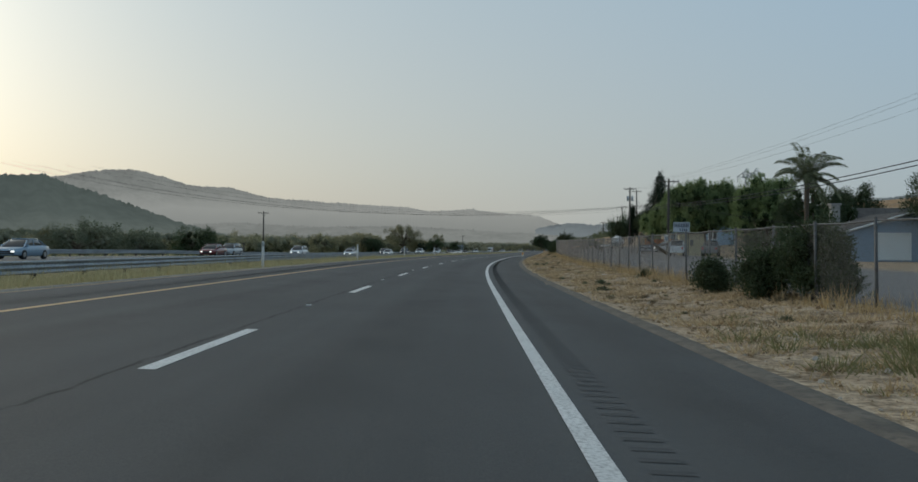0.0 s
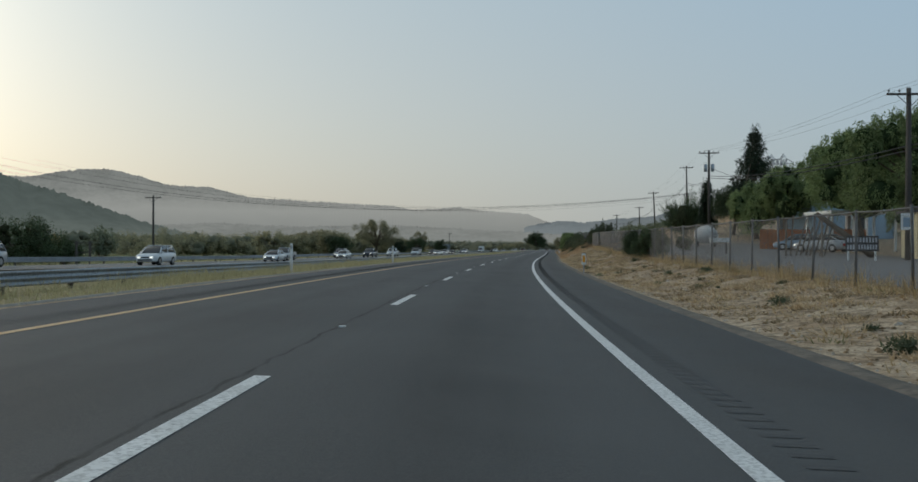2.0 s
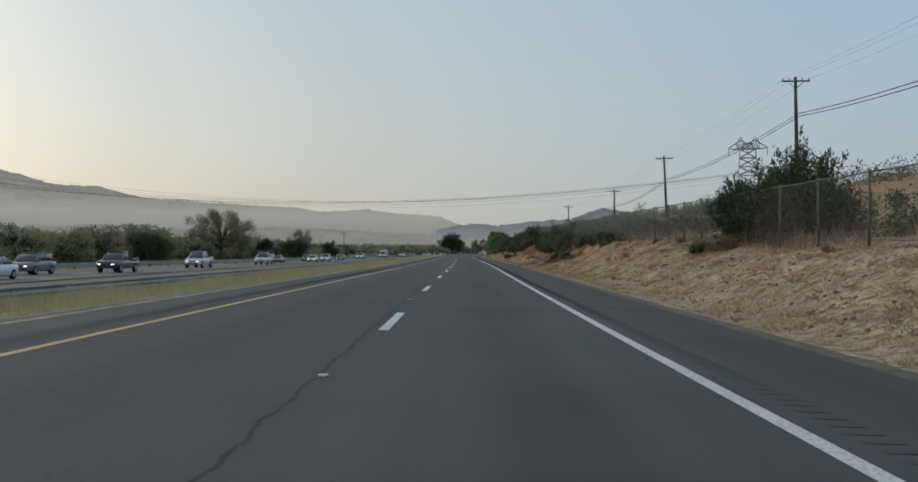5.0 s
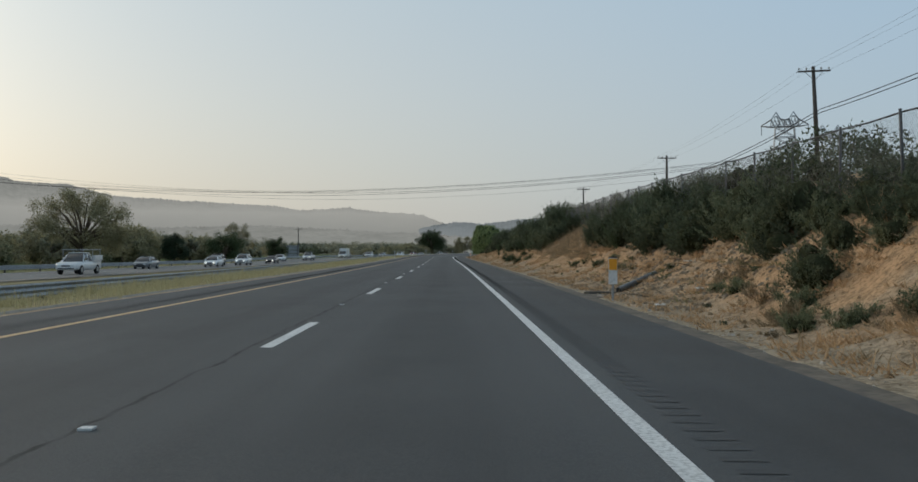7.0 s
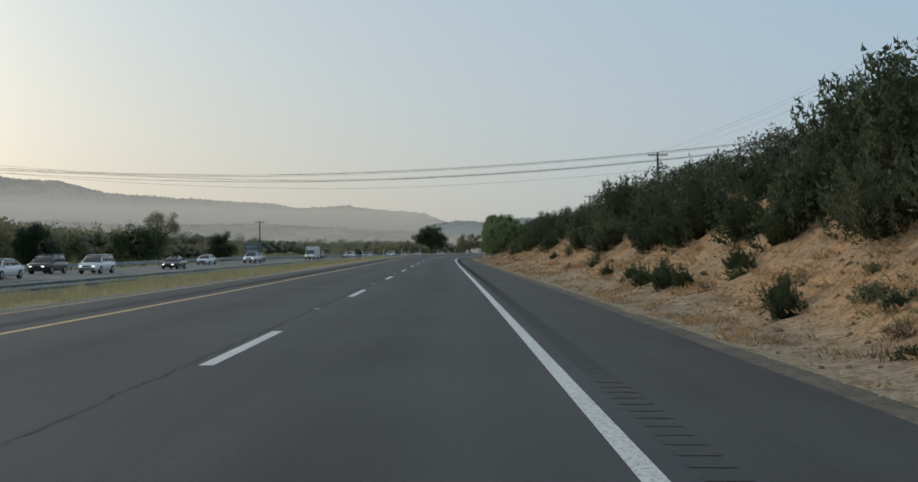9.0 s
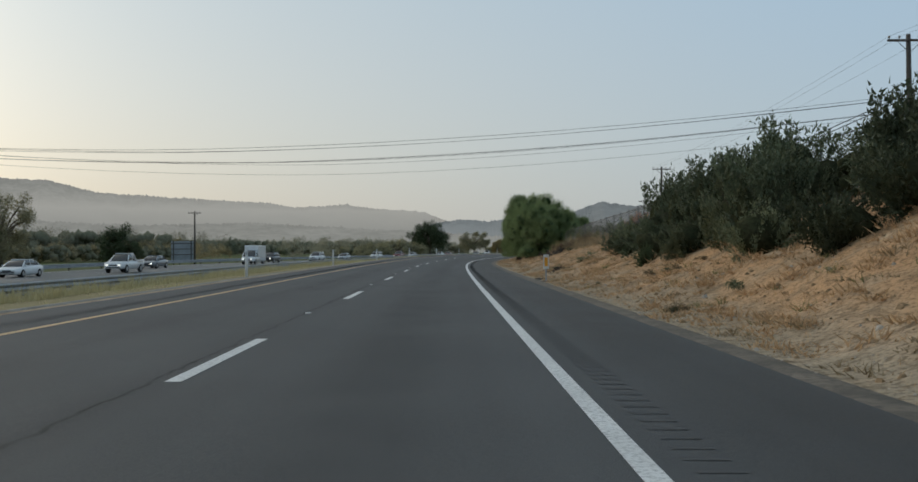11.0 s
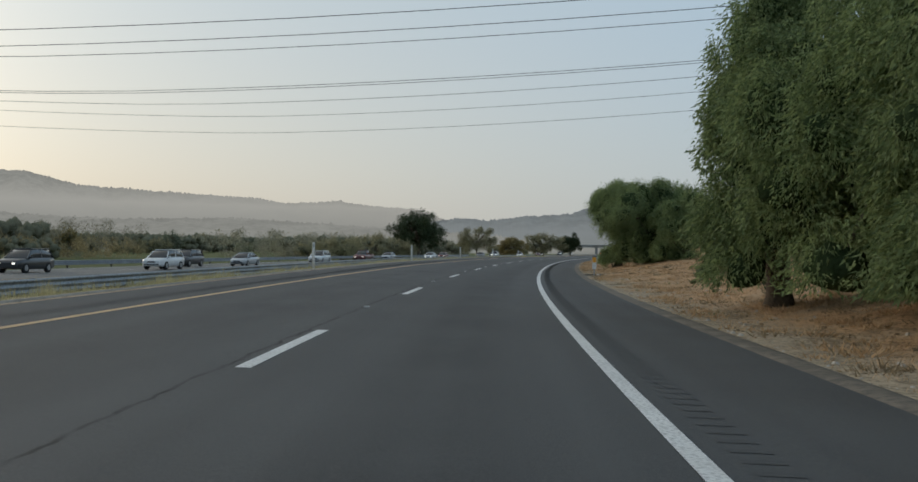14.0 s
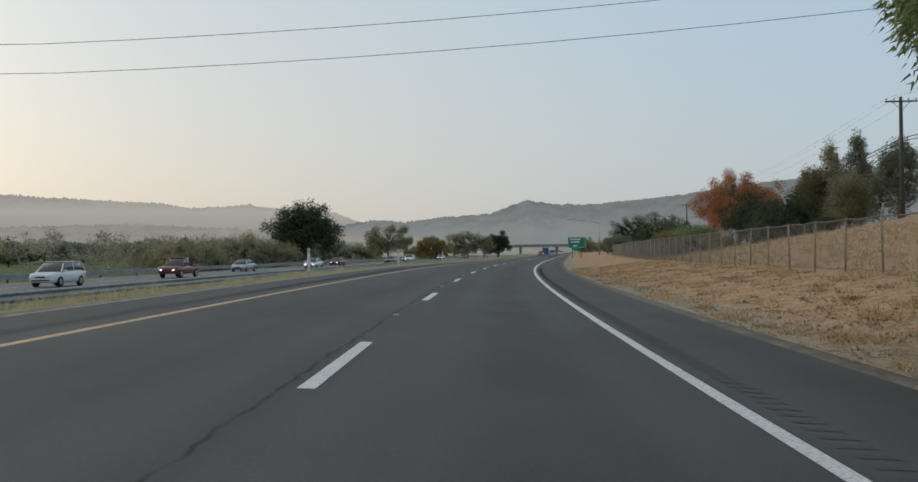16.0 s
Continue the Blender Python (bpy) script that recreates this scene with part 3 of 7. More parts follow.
STEEL = surface("galvanised_steel", (0.42, 0.45, 0.48), (0.33, 0.36, 0.39), (0.22, 0.22, 0.22), 0.8, 12.0, 0.42, 0.75, 0.05, 20, 0.5)
RAILSTEEL = surface("dull_rail_steel", (0.36, 0.39, 0.42), (0.27, 0.295, 0.32), (0.14, 0.14, 0.145), 0.8, 12.0, 0.5, 0.6, 0.05, 20, 0.5)
DARKSTEEL = surface("weathered_steel", (0.12, 0.125, 0.13), (0.17, 0.17, 0.165), (0.09, 0.07, 0.06), 1.5, 20.0, 0.6, 0.5)
WOOD = surface("weathered_pole_wood", (0.078, 0.07, 0.062), (0.115, 0.102, 0.09), (0.055, 0.048, 0.043), 0.6, 9.0, 0.9, 0, 0.4, 20, 0.2, 0, False, (6, 6, 0.6))
PALEWOOD = surface("pale_post_wood", (0.33, 0.27, 0.19), (0.26, 0.21, 0.15), (0.18, 0.145, 0.105), 0.8, 9.0, 0.9, 0, 0.3, 20, 0.2, 0, False, (6, 6, 0.6))
STRAW = leafy("dry_straw", (0.54, 0.41, 0.21), (0.34, 0.235, 0.12), 0.25, 0.1)
STRAWPALE = leafy("pale_straw", (0.66, 0.52, 0.33), (0.42, 0.31, 0.18), 0.3, 0.1)
DEADWEED = leafy("dead_weeds", (0.10, 0.08, 0.047), (0.21, 0.16, 0.092), 0.2, 0.1)
RANK = leafy("rank_brown_grass", (0.34, 0.26, 0.155), (0.19, 0.145, 0.088), 0.25, 0.1)
WEEDGREEN = leafy("verge_weeds", (0.16, 0.17, 0.07), (0.27, 0.24, 0.11), 0.25, 0.1)
STRAWRED = leafy("dry_brush_straw", (0.62, 0.42, 0.235), (0.38, 0.245, 0.13), 0.25, 0.1)
GREENGRASS = leafy("median_grass", (0.54, 0.48, 0.275), (0.39, 0.35, 0.185), 0.3, 0.1)
CONCRETE = surface("concrete", (0.34, 0.33, 0.31), (0.27, 0.265, 0.25), (0.18, 0.175, 0.165), 0.4, 8.0, 0.9, 0, 0.2, 20)
DIKE = surface("asphalt_dike", (0.11, 0.097, 0.08), (0.19, 0.16, 0.125), (0.08, 0.072, 0.062), 1.6, 10.0, 0.9, 0, 0.3, 40, 0.3, 0, True)

# ---- the land, the two carriageways, their lines ----
S_ALL = np.concatenate([np.arange(-300, -20, 20.0), np.arange(-20, 560, 0.5), np.arange(560, 720, 3.0), np.arange(720, 1500, 15.0), np.arange(1500, 4600, 100.0)])
D_ALL = [-4000, -2500, -1500, -900, -500, -300, -180, -120, -90, -70, -60, -54, -49, -45, -42.5, -36, -28.5, -26, -23, -20, -17, -15.4, -14.5, -13.6, -12.8, -12, -11.2, -10.6, -10.1, -9.7, -9.3, -9.0, 2.2, 2.4, 2.7, 2.95, 3.2, 3.5, 3.8, 4.1, 4.4, 4.7, 5.0, 5.35, 5.7, 6.1, 6.5, 7.0, 7.6, 8.2, 8.8, 9.5, 10.3, 11.2, 12.2, 13.5, 15, 17, 19.5, 22.5, 26, 30, 36, 43, 50, 60, 80, 110, 150, 220, 350, 600, 1000, 1600, 2500, 4000]


def sheet(name, ss, ds, height, material, where=road, smooth=True):
    vs, uv = [], []
    for s in ss:
        for d in ds:
            vs.append(where(s, d, height(s, d)))
            uv.append((d * 0.01, s * 0.01))
    n = len(ds)
    fs = [(i * n + j, i * n + j + 1, (i + 1) * n + j + 1, (i + 1) * n + j) for i in range(len(ss) - 1) for j in range(n - 1)]
    me = mesh_of(name, vs, fs, material, smooth)
    lay = me.uv_layers.new(name="way")
    idx = np.empty(len(me.loops), dtype=np.int32)
    me.loops.foreach_get("vertex_index", idx)
    lay.data.foreach_set("uv", np.array(uv, dtype=np.float32)[idx].ravel())
    return me


def ground_height(s, d):
    return land(s, d) - (0.09 if -9.2 < d < 2.3 or -42 < d < -29 else 0.0)


ground = part("ground", sheet("ground", S_ALL, D_ALL, ground_height, EARTH, place), None, None)
tagged(ground, "dry earth verge, grassy median and fields", "ground", kind="structure")
S_ROAD = np.concatenate([np.arange(-300, -20, 10.0), np.arange(-20, 720, 2.0), np.arange(720, 4600, 20.0)])
highway = part("road", sheet("road", S_ROAD, [-9.3, -7.32, -5.5, -3.66, -1.8, 0, 1.2, 2.42], lambda s, d: bank(s, d), ASPHALT), None, None)
tagged(highway, "grey asphalt carriageway with two lanes and shoulders", "road", kind="structure")
opposite = part("road", sheet("road", S_ROAD, [-42.2, -36, -28.8], lambda s, d: rows_at(s, FARSIDE), PALEPAVING), None, None)
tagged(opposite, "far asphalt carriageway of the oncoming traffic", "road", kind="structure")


# How far the painted edge line strays from its true run.
STRAY = [(-50, 0.03), (25, 0.03), (40, -0.02), (60, -0.04), (90, -0.07), (115, -0.12), (150, -0.06), (180, -0.01), (240, 0.01), (420, 0.015), (600, 0.02)]


def stripe(name, s0, s1, ds, d0, d1, material, base, height, lift=0.005, where=road):
    ss = np.arange(s0, s1 + ds * 0.5, ds)
    return part(name, sheet(name, ss, [d0, (d0 + d1) / 2, d1], lambda s, d: height(s, d) + lift, material, where), None, base)


stripe("edge_line", -200, 1500, 4, -0.08, 0.08, PAINT, highway, bank, 0.005, lambda s, d, z: road(s, d + rows_at(s, STRAY), z))
stripe("median_line", -200, 1500, 4, -7.52, -7.38, YELLOW, highway, bank)
for dd, mt in ((-41.0, PAINT), (-29.9, YELLOW)):
    stripe("edge_line", -200, 1500, 4, dd - 0.08, dd + 0.08, mt, opposite, lambda s, d: rows_at(s, FARSIDE))
for k in range(-3, 62):
    s = 8.30 + k * 14.63
    stripe("lane_dash", s, s + 4.15, 4.15 / 3, -3.74, -3.58, PAINT, highway, bank)
    stripe("lane_dash", s + 5, s + 8.7, 1.2, -35.4, -35.25, PAINT, opposite, lambda s, d: rows_at(s, FARSIDE))
    bm = bmesh.new()
    box(bm, -0.05, 0.05, -0.05, 0.05, 0.0, 0.02, 0.008)
    rf = part("road_stud", bm, PAINT, highway)
    rf.matrix_basis = along(s + 9.3, -3.8, bank(s + 9.3, -3.8))


def rumble(name, d0, d1, s0, s1, base):
    """Ground-in bars across the shoulder, each a shallow dish of darker asphalt."""
    vs, fs = [], []
    for s in np.arange(s0, s1, 0.31):
        i = len(vs)
        for q, dz in ((0, 0.002), (0.03, 0.0), (0.08, 0.0), (0.11, 0.002)):
            for d in (d0, d1):
                vs.append(road(s + q, d, bank(s, d) + dz + 0.002))
        fs += [(i, i + 1, i + 3, i + 2), (i + 2, i + 3, i + 5, i + 4), (i + 4, i + 5, i + 7, i + 6)]
    m = surface("ground_asphalt", (0.059, 0.061, 0.062), (0.072, 0.073, 0.074), None, 0.7, 30, 0.82, 0, 0.35, 140.0, 0.35, 0, True)
    ob = part(name, mesh_of(name, vs, fs, m), None, base)
    tagged(ob, "rumble strip of ground bars", kind="stuff")


rumble("rumble_strip", 0.28, 0.56, 0, 560, highway)
rumble("rumble_strip", -8.35, -7.95, 0, 560, highway)

kerb = part("kerb", sheet("kerb", np.arange(-40, 700, 1.0), [2.30, 2.36, 2.44, 2.56, 2.66, 2.72], lambda s, d: bank(s, d) + np.interp(d, [2.30, 2.36, 2.44, 2.56, 2.66, 2.72], [0.0, 0.015, 0.025, 0.025, 0.018, -0.04]) * (1 + 0.6 * lump(s, d, 0.8)) * np.interp(s, [130, 150, 340, 360], [1, 0.35, 0.35, 1]), DIKE), None, None)
tagged(kerb, "low rolled asphalt kerb along the shoulder", "kerb", kind="structure")

PALEDIKE = surface("pale_gutter", (0.30, 0.285, 0.25), (0.23, 0.215, 0.185), (0.17, 0.155, 0.13), 1.4, 10.0, 0.9, 0, 0.3, 40, 0.3, 0, True)
gutter = part("kerb", sheet("kerb", np.arange(-40, 700, 1.0), [-10.12, -10.06, -9.9, -9.78, -9.72], lambda s, d: land(s, d, False) + np.interp(d, [-10.12, -10.06, -9.9, -9.78, -9.72], [-0.04, 0.035, 0.045, 0.03, -0.03]), PALEDIKE), None, None)
tagged(gutter, "pale low kerb strip between shoulder and median grass", "kerb", kind="structure")

# ---- hills ----
HILL_FAR = [(-60, 130), (-42, 175), (-30, 160), (-26.9, 163), (-23.9, 167), (-21.1, 189), (-19.2, 185), (-16.5, 153), (-14.3, 151), (-12.2, 128), (-8.0, 117), (-3.6, 108), (-2.3, 98), (0.4, 105), (2.4, 95), (4.5, 88), (5.7, 68), (8, 52), (12, 30), (16, 5)]
HILL_RIGHT = [(0, 5), (3.5, 50), (5.2, 68), (6.6, 77), (8.0, 71), (9.8, 82), (12.1, 88), (13.9, 117), (15.1, 107), (17.2, 105), (18.9, 113), (21.5, 124), (24.3, 140), (27, 152), (34, 170), (48, 150), (70, 120)]
HILL_NEAR = [(-60, 95), (-40, 85), (-30, 74), (-26.9, 71), (-24.7, 72), (-23.0, 60), (-21.8, 55), (-20.4, 46), (-18.9, 37), (-17.5, 28), (-16.5, 23), (-14, 12), (-11, 3)]
HILL_MID = [(-60, 30), (-30, 34), (-24, 40), (-19, 36), (-14, 44), (-9, 38), (-4, 42), (0, 36), (4, 30), (8, 22), (12, 10), (15, 0)]
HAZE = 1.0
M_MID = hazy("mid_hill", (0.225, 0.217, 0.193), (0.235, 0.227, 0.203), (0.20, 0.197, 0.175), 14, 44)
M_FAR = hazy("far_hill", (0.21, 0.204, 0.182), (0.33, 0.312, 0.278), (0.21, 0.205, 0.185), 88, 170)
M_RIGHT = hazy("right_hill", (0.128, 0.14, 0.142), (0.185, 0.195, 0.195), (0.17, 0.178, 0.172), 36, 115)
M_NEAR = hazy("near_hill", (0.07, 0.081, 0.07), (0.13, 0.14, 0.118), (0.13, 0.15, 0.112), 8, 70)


def hill(name, radius, crest, step_, material, wood, label):
    """A ridge round the origin with foot, flank and a wooded crest."""
    az = np.arange(crest[0][0], crest[-1][0], step_)
    vs = []
    for a in az:
        h = np.interp(a, [c[0] for c in crest], [c[1] for c in crest])
        w = noise.noise((a * 3.1, 2, 0)) * 0.6 + noise.noise((a * 9, 5, 0)) * 0.5 + abs(noise.noise((a * 5.5, 1, 0))) * 1.1 + noise.noise((a * 14, 1, 0)) * 0.5
        for k, (fr, fh) in enumerate(((0.80, -0.02), (0.86, 0.18), (0.91, 0.45), (0.96, 0.8), (0.99, 0.97), (1.0, 1.0), (1.08, 0.6), (1.2, -0.02))):
            rr = radius * fr * (1 + 0.015 * noise.noise((a * 0.8, k * 1.7, 4)))
            z = h * fh + (w * wood if 3 < k < 6 else 0) + (noise.noise((a * 1.4, k, 9)) * h * 0.05 if 0 < k < 5 else 0)
            vs.append((math.sin(radians(a)) * rr, math.cos(radians(a)) * rr, z - 1.0))
    fs = [(i * 8 + j, (i + 1) * 8 + j, (i + 1) * 8 + j + 1, i * 8 + j + 1) for i in range(len(az) - 1) for j in range(7)]
    ob = part(name, mesh_of(name, vs, fs, material, True), None, None)
    tagged(ob, label, "hill", kind="structure")


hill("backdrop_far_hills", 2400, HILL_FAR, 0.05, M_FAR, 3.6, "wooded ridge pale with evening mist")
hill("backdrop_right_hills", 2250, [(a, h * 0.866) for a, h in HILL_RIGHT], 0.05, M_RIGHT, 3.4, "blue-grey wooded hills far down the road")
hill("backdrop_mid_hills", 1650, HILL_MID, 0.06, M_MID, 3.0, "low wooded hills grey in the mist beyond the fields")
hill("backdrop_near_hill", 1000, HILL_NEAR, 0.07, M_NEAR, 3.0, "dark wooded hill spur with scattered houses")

# ---- roadside steel ----
def guardrail(name, s0, s1, d, foot, label, post_step=1.9):
    """Beam of three steel waves on posts."""
    g = thing(name, label, "guardrail", m=Matrix.Identity(4))
    front = [(0.0, 0.74), (0.06, 0.715), (0.06, 0.675), (0.0, 0.635), (0.0, 0.585), (0.06, 0.545), (0.06, 0.505), (0.0, 0.465), (0.0, 0.415), (0.06, 0.375), (0.06, 0.335), (0.0, 0.31)]
    prof = front + [(x - 0.007, z) for x, z in front[::-1]]
    ss = np.arange(s0, s1 + 1, 3.81)
    for side in (0.1, -0.1):
        bm = bmesh.new()
        rings = []
        for s in ss:
            z = foot(s)
            rings.append([road(s, d + side + (q if side > 0 else -q), z + h) for q, h in prof])
        loft(bm, rings, True)
        part("rail_beam", bm, RAILSTEEL, g)
    bm = bmesh.new()
    box(bm, -0.075, 0.075, -0.05, 0.05, -0.2, 0.66, 0.008)
    me = bpy.data.meshes.new("post")
    bm.to_mesh(me)
    bm.free()
    me.materials.append(WOOD)
    for s in np.arange(s0 + 0.5, s1, post_step):
        o = part("post", me, None, g)
        o.matrix_basis = along(s, d, foot(s))
    return g


guardrail("guardrail", -40, 640, -14.6, lambda s: land(s, -14.6, False) - np.interp(s, [60, 120, 430, 480], [0.02, 0.22, 0.26, 0.28]), "galvanised steel guardrail on wooden posts in the median", 3.81)
guardrail("guardrail", -40, 700, -42.9, lambda s: land(s, -42.5, False), "galvanised steel guardrail beyond the far carriageway", 7.62)

WHITEPLASTIC = surface("white_plastic", (0.74, 0.74, 0.72), (0.66, 0.66, 0.64), (0.45, 0.44, 0.41), 3.0, 16.0, 0.5)
AMBER = surface("amber_sheeting", (0.80, 0.36, 0.03), (0.74, 0.32, 0.03), None, 4.0, 20.0, 0.4)
BLACK = surface("black_paint_and_hollow", (0.02, 0.02, 0.02), (0.03, 0.03, 0.03), None, 4.0, 20.0, 0.6)


def delineator(s, d):
    t = thing("delineator_post", "slim white plastic delineator post in the median grass", "marker post", "median delineators", onland(s, d))
    bm = bmesh.new()
    rings = [[(x * w, y, z) for x, y in ((-0.055, -0.012), (0.055, -0.012), (0.065, 0.012), (0.0, 0.022), (-0.065, 0.012))] for z, w in ((-0.1, 1), (0.6, 1), (1.2, 0.95), (1.24, 0.7))]
    loft(bm, rings)
    part("blade", bm, WHITEPLASTIC, t)
    bm = bmesh.new()
    box(bm, -0.04, 0.04, -0.019, -0.013, 1.02, 1.16, 0.002)
    part("reflector", bm, STEEL, t, "small grey reflector")


for s in (12.8, 41.9, 71, 100.2, 129.3, 378.3, 407.3, 436.2, 465.3, 494.4, 523.5, 552.5, 581.5):
    delineator(s, -10.3)


def object_marker(s, d, kind):
    t = thing("object_marker", "white roadside marker plate with an amber reflector on a steel post", "marker post", "roadside markers", onland(s, d, 0, 4))
    bm = bmesh.new()
    box(bm, -0.03, 0.03, 0.0, 0.02, -0.2, 1.05, 0.004)
    part("post", bm, STEEL, t)
    bm = bmesh.new()
    box(bm, -0.115, 0.115, -0.022, -0.004, 0.5 if kind else 0.42, 1.1, 0.006)
    pl = part("plate", bm, WHITEPLASTIC, t)
    bm = bmesh.new()
    if kind:
        box(bm, -0.07, 0.07, -0.027, -0.021, 0.62, 0.98, 0.002)
    else:
        box(bm, -0.105, 0.105, -0.027, -0.021, 0.79, 1.085, 0.002)
    part("reflector", bm, AMBER, pl, "amber reflector")
    bm = bmesh.new()
    box(bm, -0.117, 0.117, -0.024, 0.0, 1.102, 1.13, 0.003)
    part("cap", bm, BLACK, pl, "black cap")


for s, d, k in ((112.0, 2.5, 1), (239.9, 2.85, 0), (374.2, 2.95, 1), (476.8, 3.1, 0)):
    object_marker(s, d, k)


# ---- chain-link fences ----
def chain_fence(s0, s1, step_, height, label, wood_post=False):
    f = thing("chain_link_fence", label, "fence", m=Matrix.Identity(4))
    bm = bmesh.new()
    tube(bm, [(0, 0, -0.3), (0, 0, height + 0.04)], [0.036, 0.032], 8)
    me = bpy.data.meshes.new("post")
    bm.to_mesh(me)
    bm.free()
    me.materials.append(PALEWOOD if wood_post else DARKSTEEL)
    ss = np.arange(s0, s1, step_)
    for s in ss:
        d = rows_at(s, FENCE)
        o = part("post", me, None, f)
        o.matrix_basis = pose(*road(s, d, land(s, d, False)), rng.normal() * 1.2, rng.normal() * 1.2, 0)
    bm = bmesh.new()
    for lift, r in ((height - 0.02, 0.02), (0.12, 0.006)):
        tube(bm, [road(s, rows_at(s, FENCE), land(s, rows_at(s, FENCE), False) + lift - (0.03 if i % 2 else 0)) for i, s in enumerate(np.arange(s0, ss[-1] + 0.1, step_ / 2))], r, 4)
    part("top_rail", bm, DARKSTEEL, f)
    # woven wires, both ways
    vs, fs = [], []
    w = 0.0019
    for lean in (1, -1):
        for s in np.arange(s0, ss[-1] - height, 0.085):
            a, b = (s, s + height * 0.95) if lean > 0 else (s + height * 0.95, s)
            i = len(vs)
            for q, h in ((a, 0.06), (b, height - 0.02)):
                d = rows_at(q, FENCE)
                z = land(q, d, False) + h
                h0 = math.radians(heading(q))
                for e, dz in ((0, w), (0.002, -w), (-0.002, -w)):
                    vs.append(road(q, d + e, z + dz * 1.4))
            fs += [(i, i + 1, i + 4, i + 3), (i + 1, i + 2, i + 5, i + 4), (i + 2, i, i + 3, i + 5)]
    part("wire_mesh", mesh_of("wire_mesh", vs, fs, DARKSTEEL), None, f, "thin woven steel wire")
    return f


chain_fence(14.5, 166, 3.05, 1.75, "chain-link fence with steel posts in front of the yards")
chain_fence(167, 437, 3.05, 1.7, "chain-link fence with dark posts along the top of the cut slope")
chain_fence(505, 640, 3.05, 1.75, "chain-link fence with pale posts on the dry bank", True)


# ---- poles and wires ----
def utility_pole(s, d, top, arms=1, lean=0.0, transformer=False, label="weathered wooden utility pole with a crossarm and insulators", turn=0.0, half=1.2):
    base = land(s, d, False)
    h = top - base
    t = thing("utility_pole", label, "utility pole", "pole line beside the highway", along(s, d, base, turn) @ pose(0, 0, 0, 0, lean, 0))
    bm = bmesh.new()
    tube(bm, [(0, 0, -0.5), (0, 0, h * 0.5), (0, 0, h)], [0.19, 0.16, 0.12], 10)
    part("pole", bm, WOOD, t)
    for k in range(arms):
        z = h - 0.35 - 0.9 * k
        bm = bmesh.new()
        box(bm, -half, half, -0.16, -0.05, z - 0.06, z + 0.06, 0.01)
        arm = part("crossarm", bm, WOOD, t)
        for x in (-half + 0.1, -half * 0.45, half * 0.45, half - 0.1):
            bm = bmesh.new()
            tube(bm, [(x, -0.1, z + 0.05), (x, -0.1, z + 0.12), (x, -0.1, z + 0.14), (x, -0.1, z + 0.22), (x, -0.1, z + 0.26)], [0.02, 0.02, 0.06, 0.07, 0.03], 8)
            part("insulator", bm, CONCRETE, arm)
        for sx in (-1, 1):
            bm = bmesh.new()
            tube(bm, [(0, -0.12, z - 0.7), (sx * half * 0.55, -0.12, z - 0.05)], 0.02, 4)
            part("brace", bm, DARKSTEEL, t)
    if transformer:
        for x in (-0.42, 0.42):
            bm = bmesh.new()
            tube(bm, [(x, -0.1, h - 2.6), (x, -0.1, h - 2.55), (x, -0.1, h - 1.75), (x, -0.1, h - 1.65)], [0.18, 0.22, 0.22, 0.12], 12)
            part("transformer", bm, STEEL, t, "grey transformer can")
    return t


POLES = [(36, 22.5, 9.5), (114.2, 20.1, 10.0), (176, 20.5, 13.1), (234, 26.0, 16.3), (282.5, 25.5, 14.6), (333, 26.8, 13.4), (386.5, 24.2, 13.0), (459.6, 24.0, 12.2), (510, 29.0, 13.4), (556, 28.0, 12.8), (627, 30, 11.6), (700, 30, 12), (770, 30, 12)]
for i, (s, d, z) in enumerate(POLES):
    utility_pole(s, d, z, 1, (-2.4 if i == 4 else rng.normal() * 0.5), i == 2)
utility_pole(92, 42, 10.8, 1, 0, label="wooden utility pole behind the houses")
utility_pole(189, -55, 8.8, 1, 0, label="slim wooden utility pole standing beyond the far carriageway")
utility_pole(497, -55, 8.6, 1, 0, label="slim wooden utility pole beside a large sign's back")
WIRE = surface("dark_cable", (0.03, 0.03, 0.032), (0.04, 0.04, 0.04), None, 1, 10, 0.7)


def cable(a, b, sag, r, owner, seg=16):
    bm = bmesh.new()
    a, b = Vector(a), Vector(b)
    tube(bm, [a.lerp(b, k / seg) - Vector((0, 0, 4 * sag * (k / seg) * (1 - k / seg))) for k in range(seg + 1)], r, 4, True)
    return part("cable", bm, WIRE, owner)


lines = thing("overhead_line", "thin dark cables strung from pole to pole", "power line", m=Matrix.Identity(4))
for (s0, d0, z0), (s1, d1, z1) in zip(POLES, POLES[1:]):
    for x, dz, sag, r in ((-1.1, -0.1, 0.5, 0.006), (-0.5, -0.1, 0.55, 0.006), (1.1, -0.1, 0.5, 0.006), (0.15, -3.1, 0.6, 0.03), (0.15, -3.35, 0.62, 0.03)):
        cable(road(s0, d0 + x, z0 + dz), road(s1, d1 + x, z1 + dz), sag, r, lines, 12)
for (s, d, z), (p, q, w) in (((176, 20.5, 11), (157, 31, 5.5)), ((114.2, 20.1, 7.4), (95, 31, 4)), ((36, 22.5, 6.6), (62, 33, 4))):
    cable(road(s, d, z), road(p, q, w), 0.4, 0.02, lines, 10)


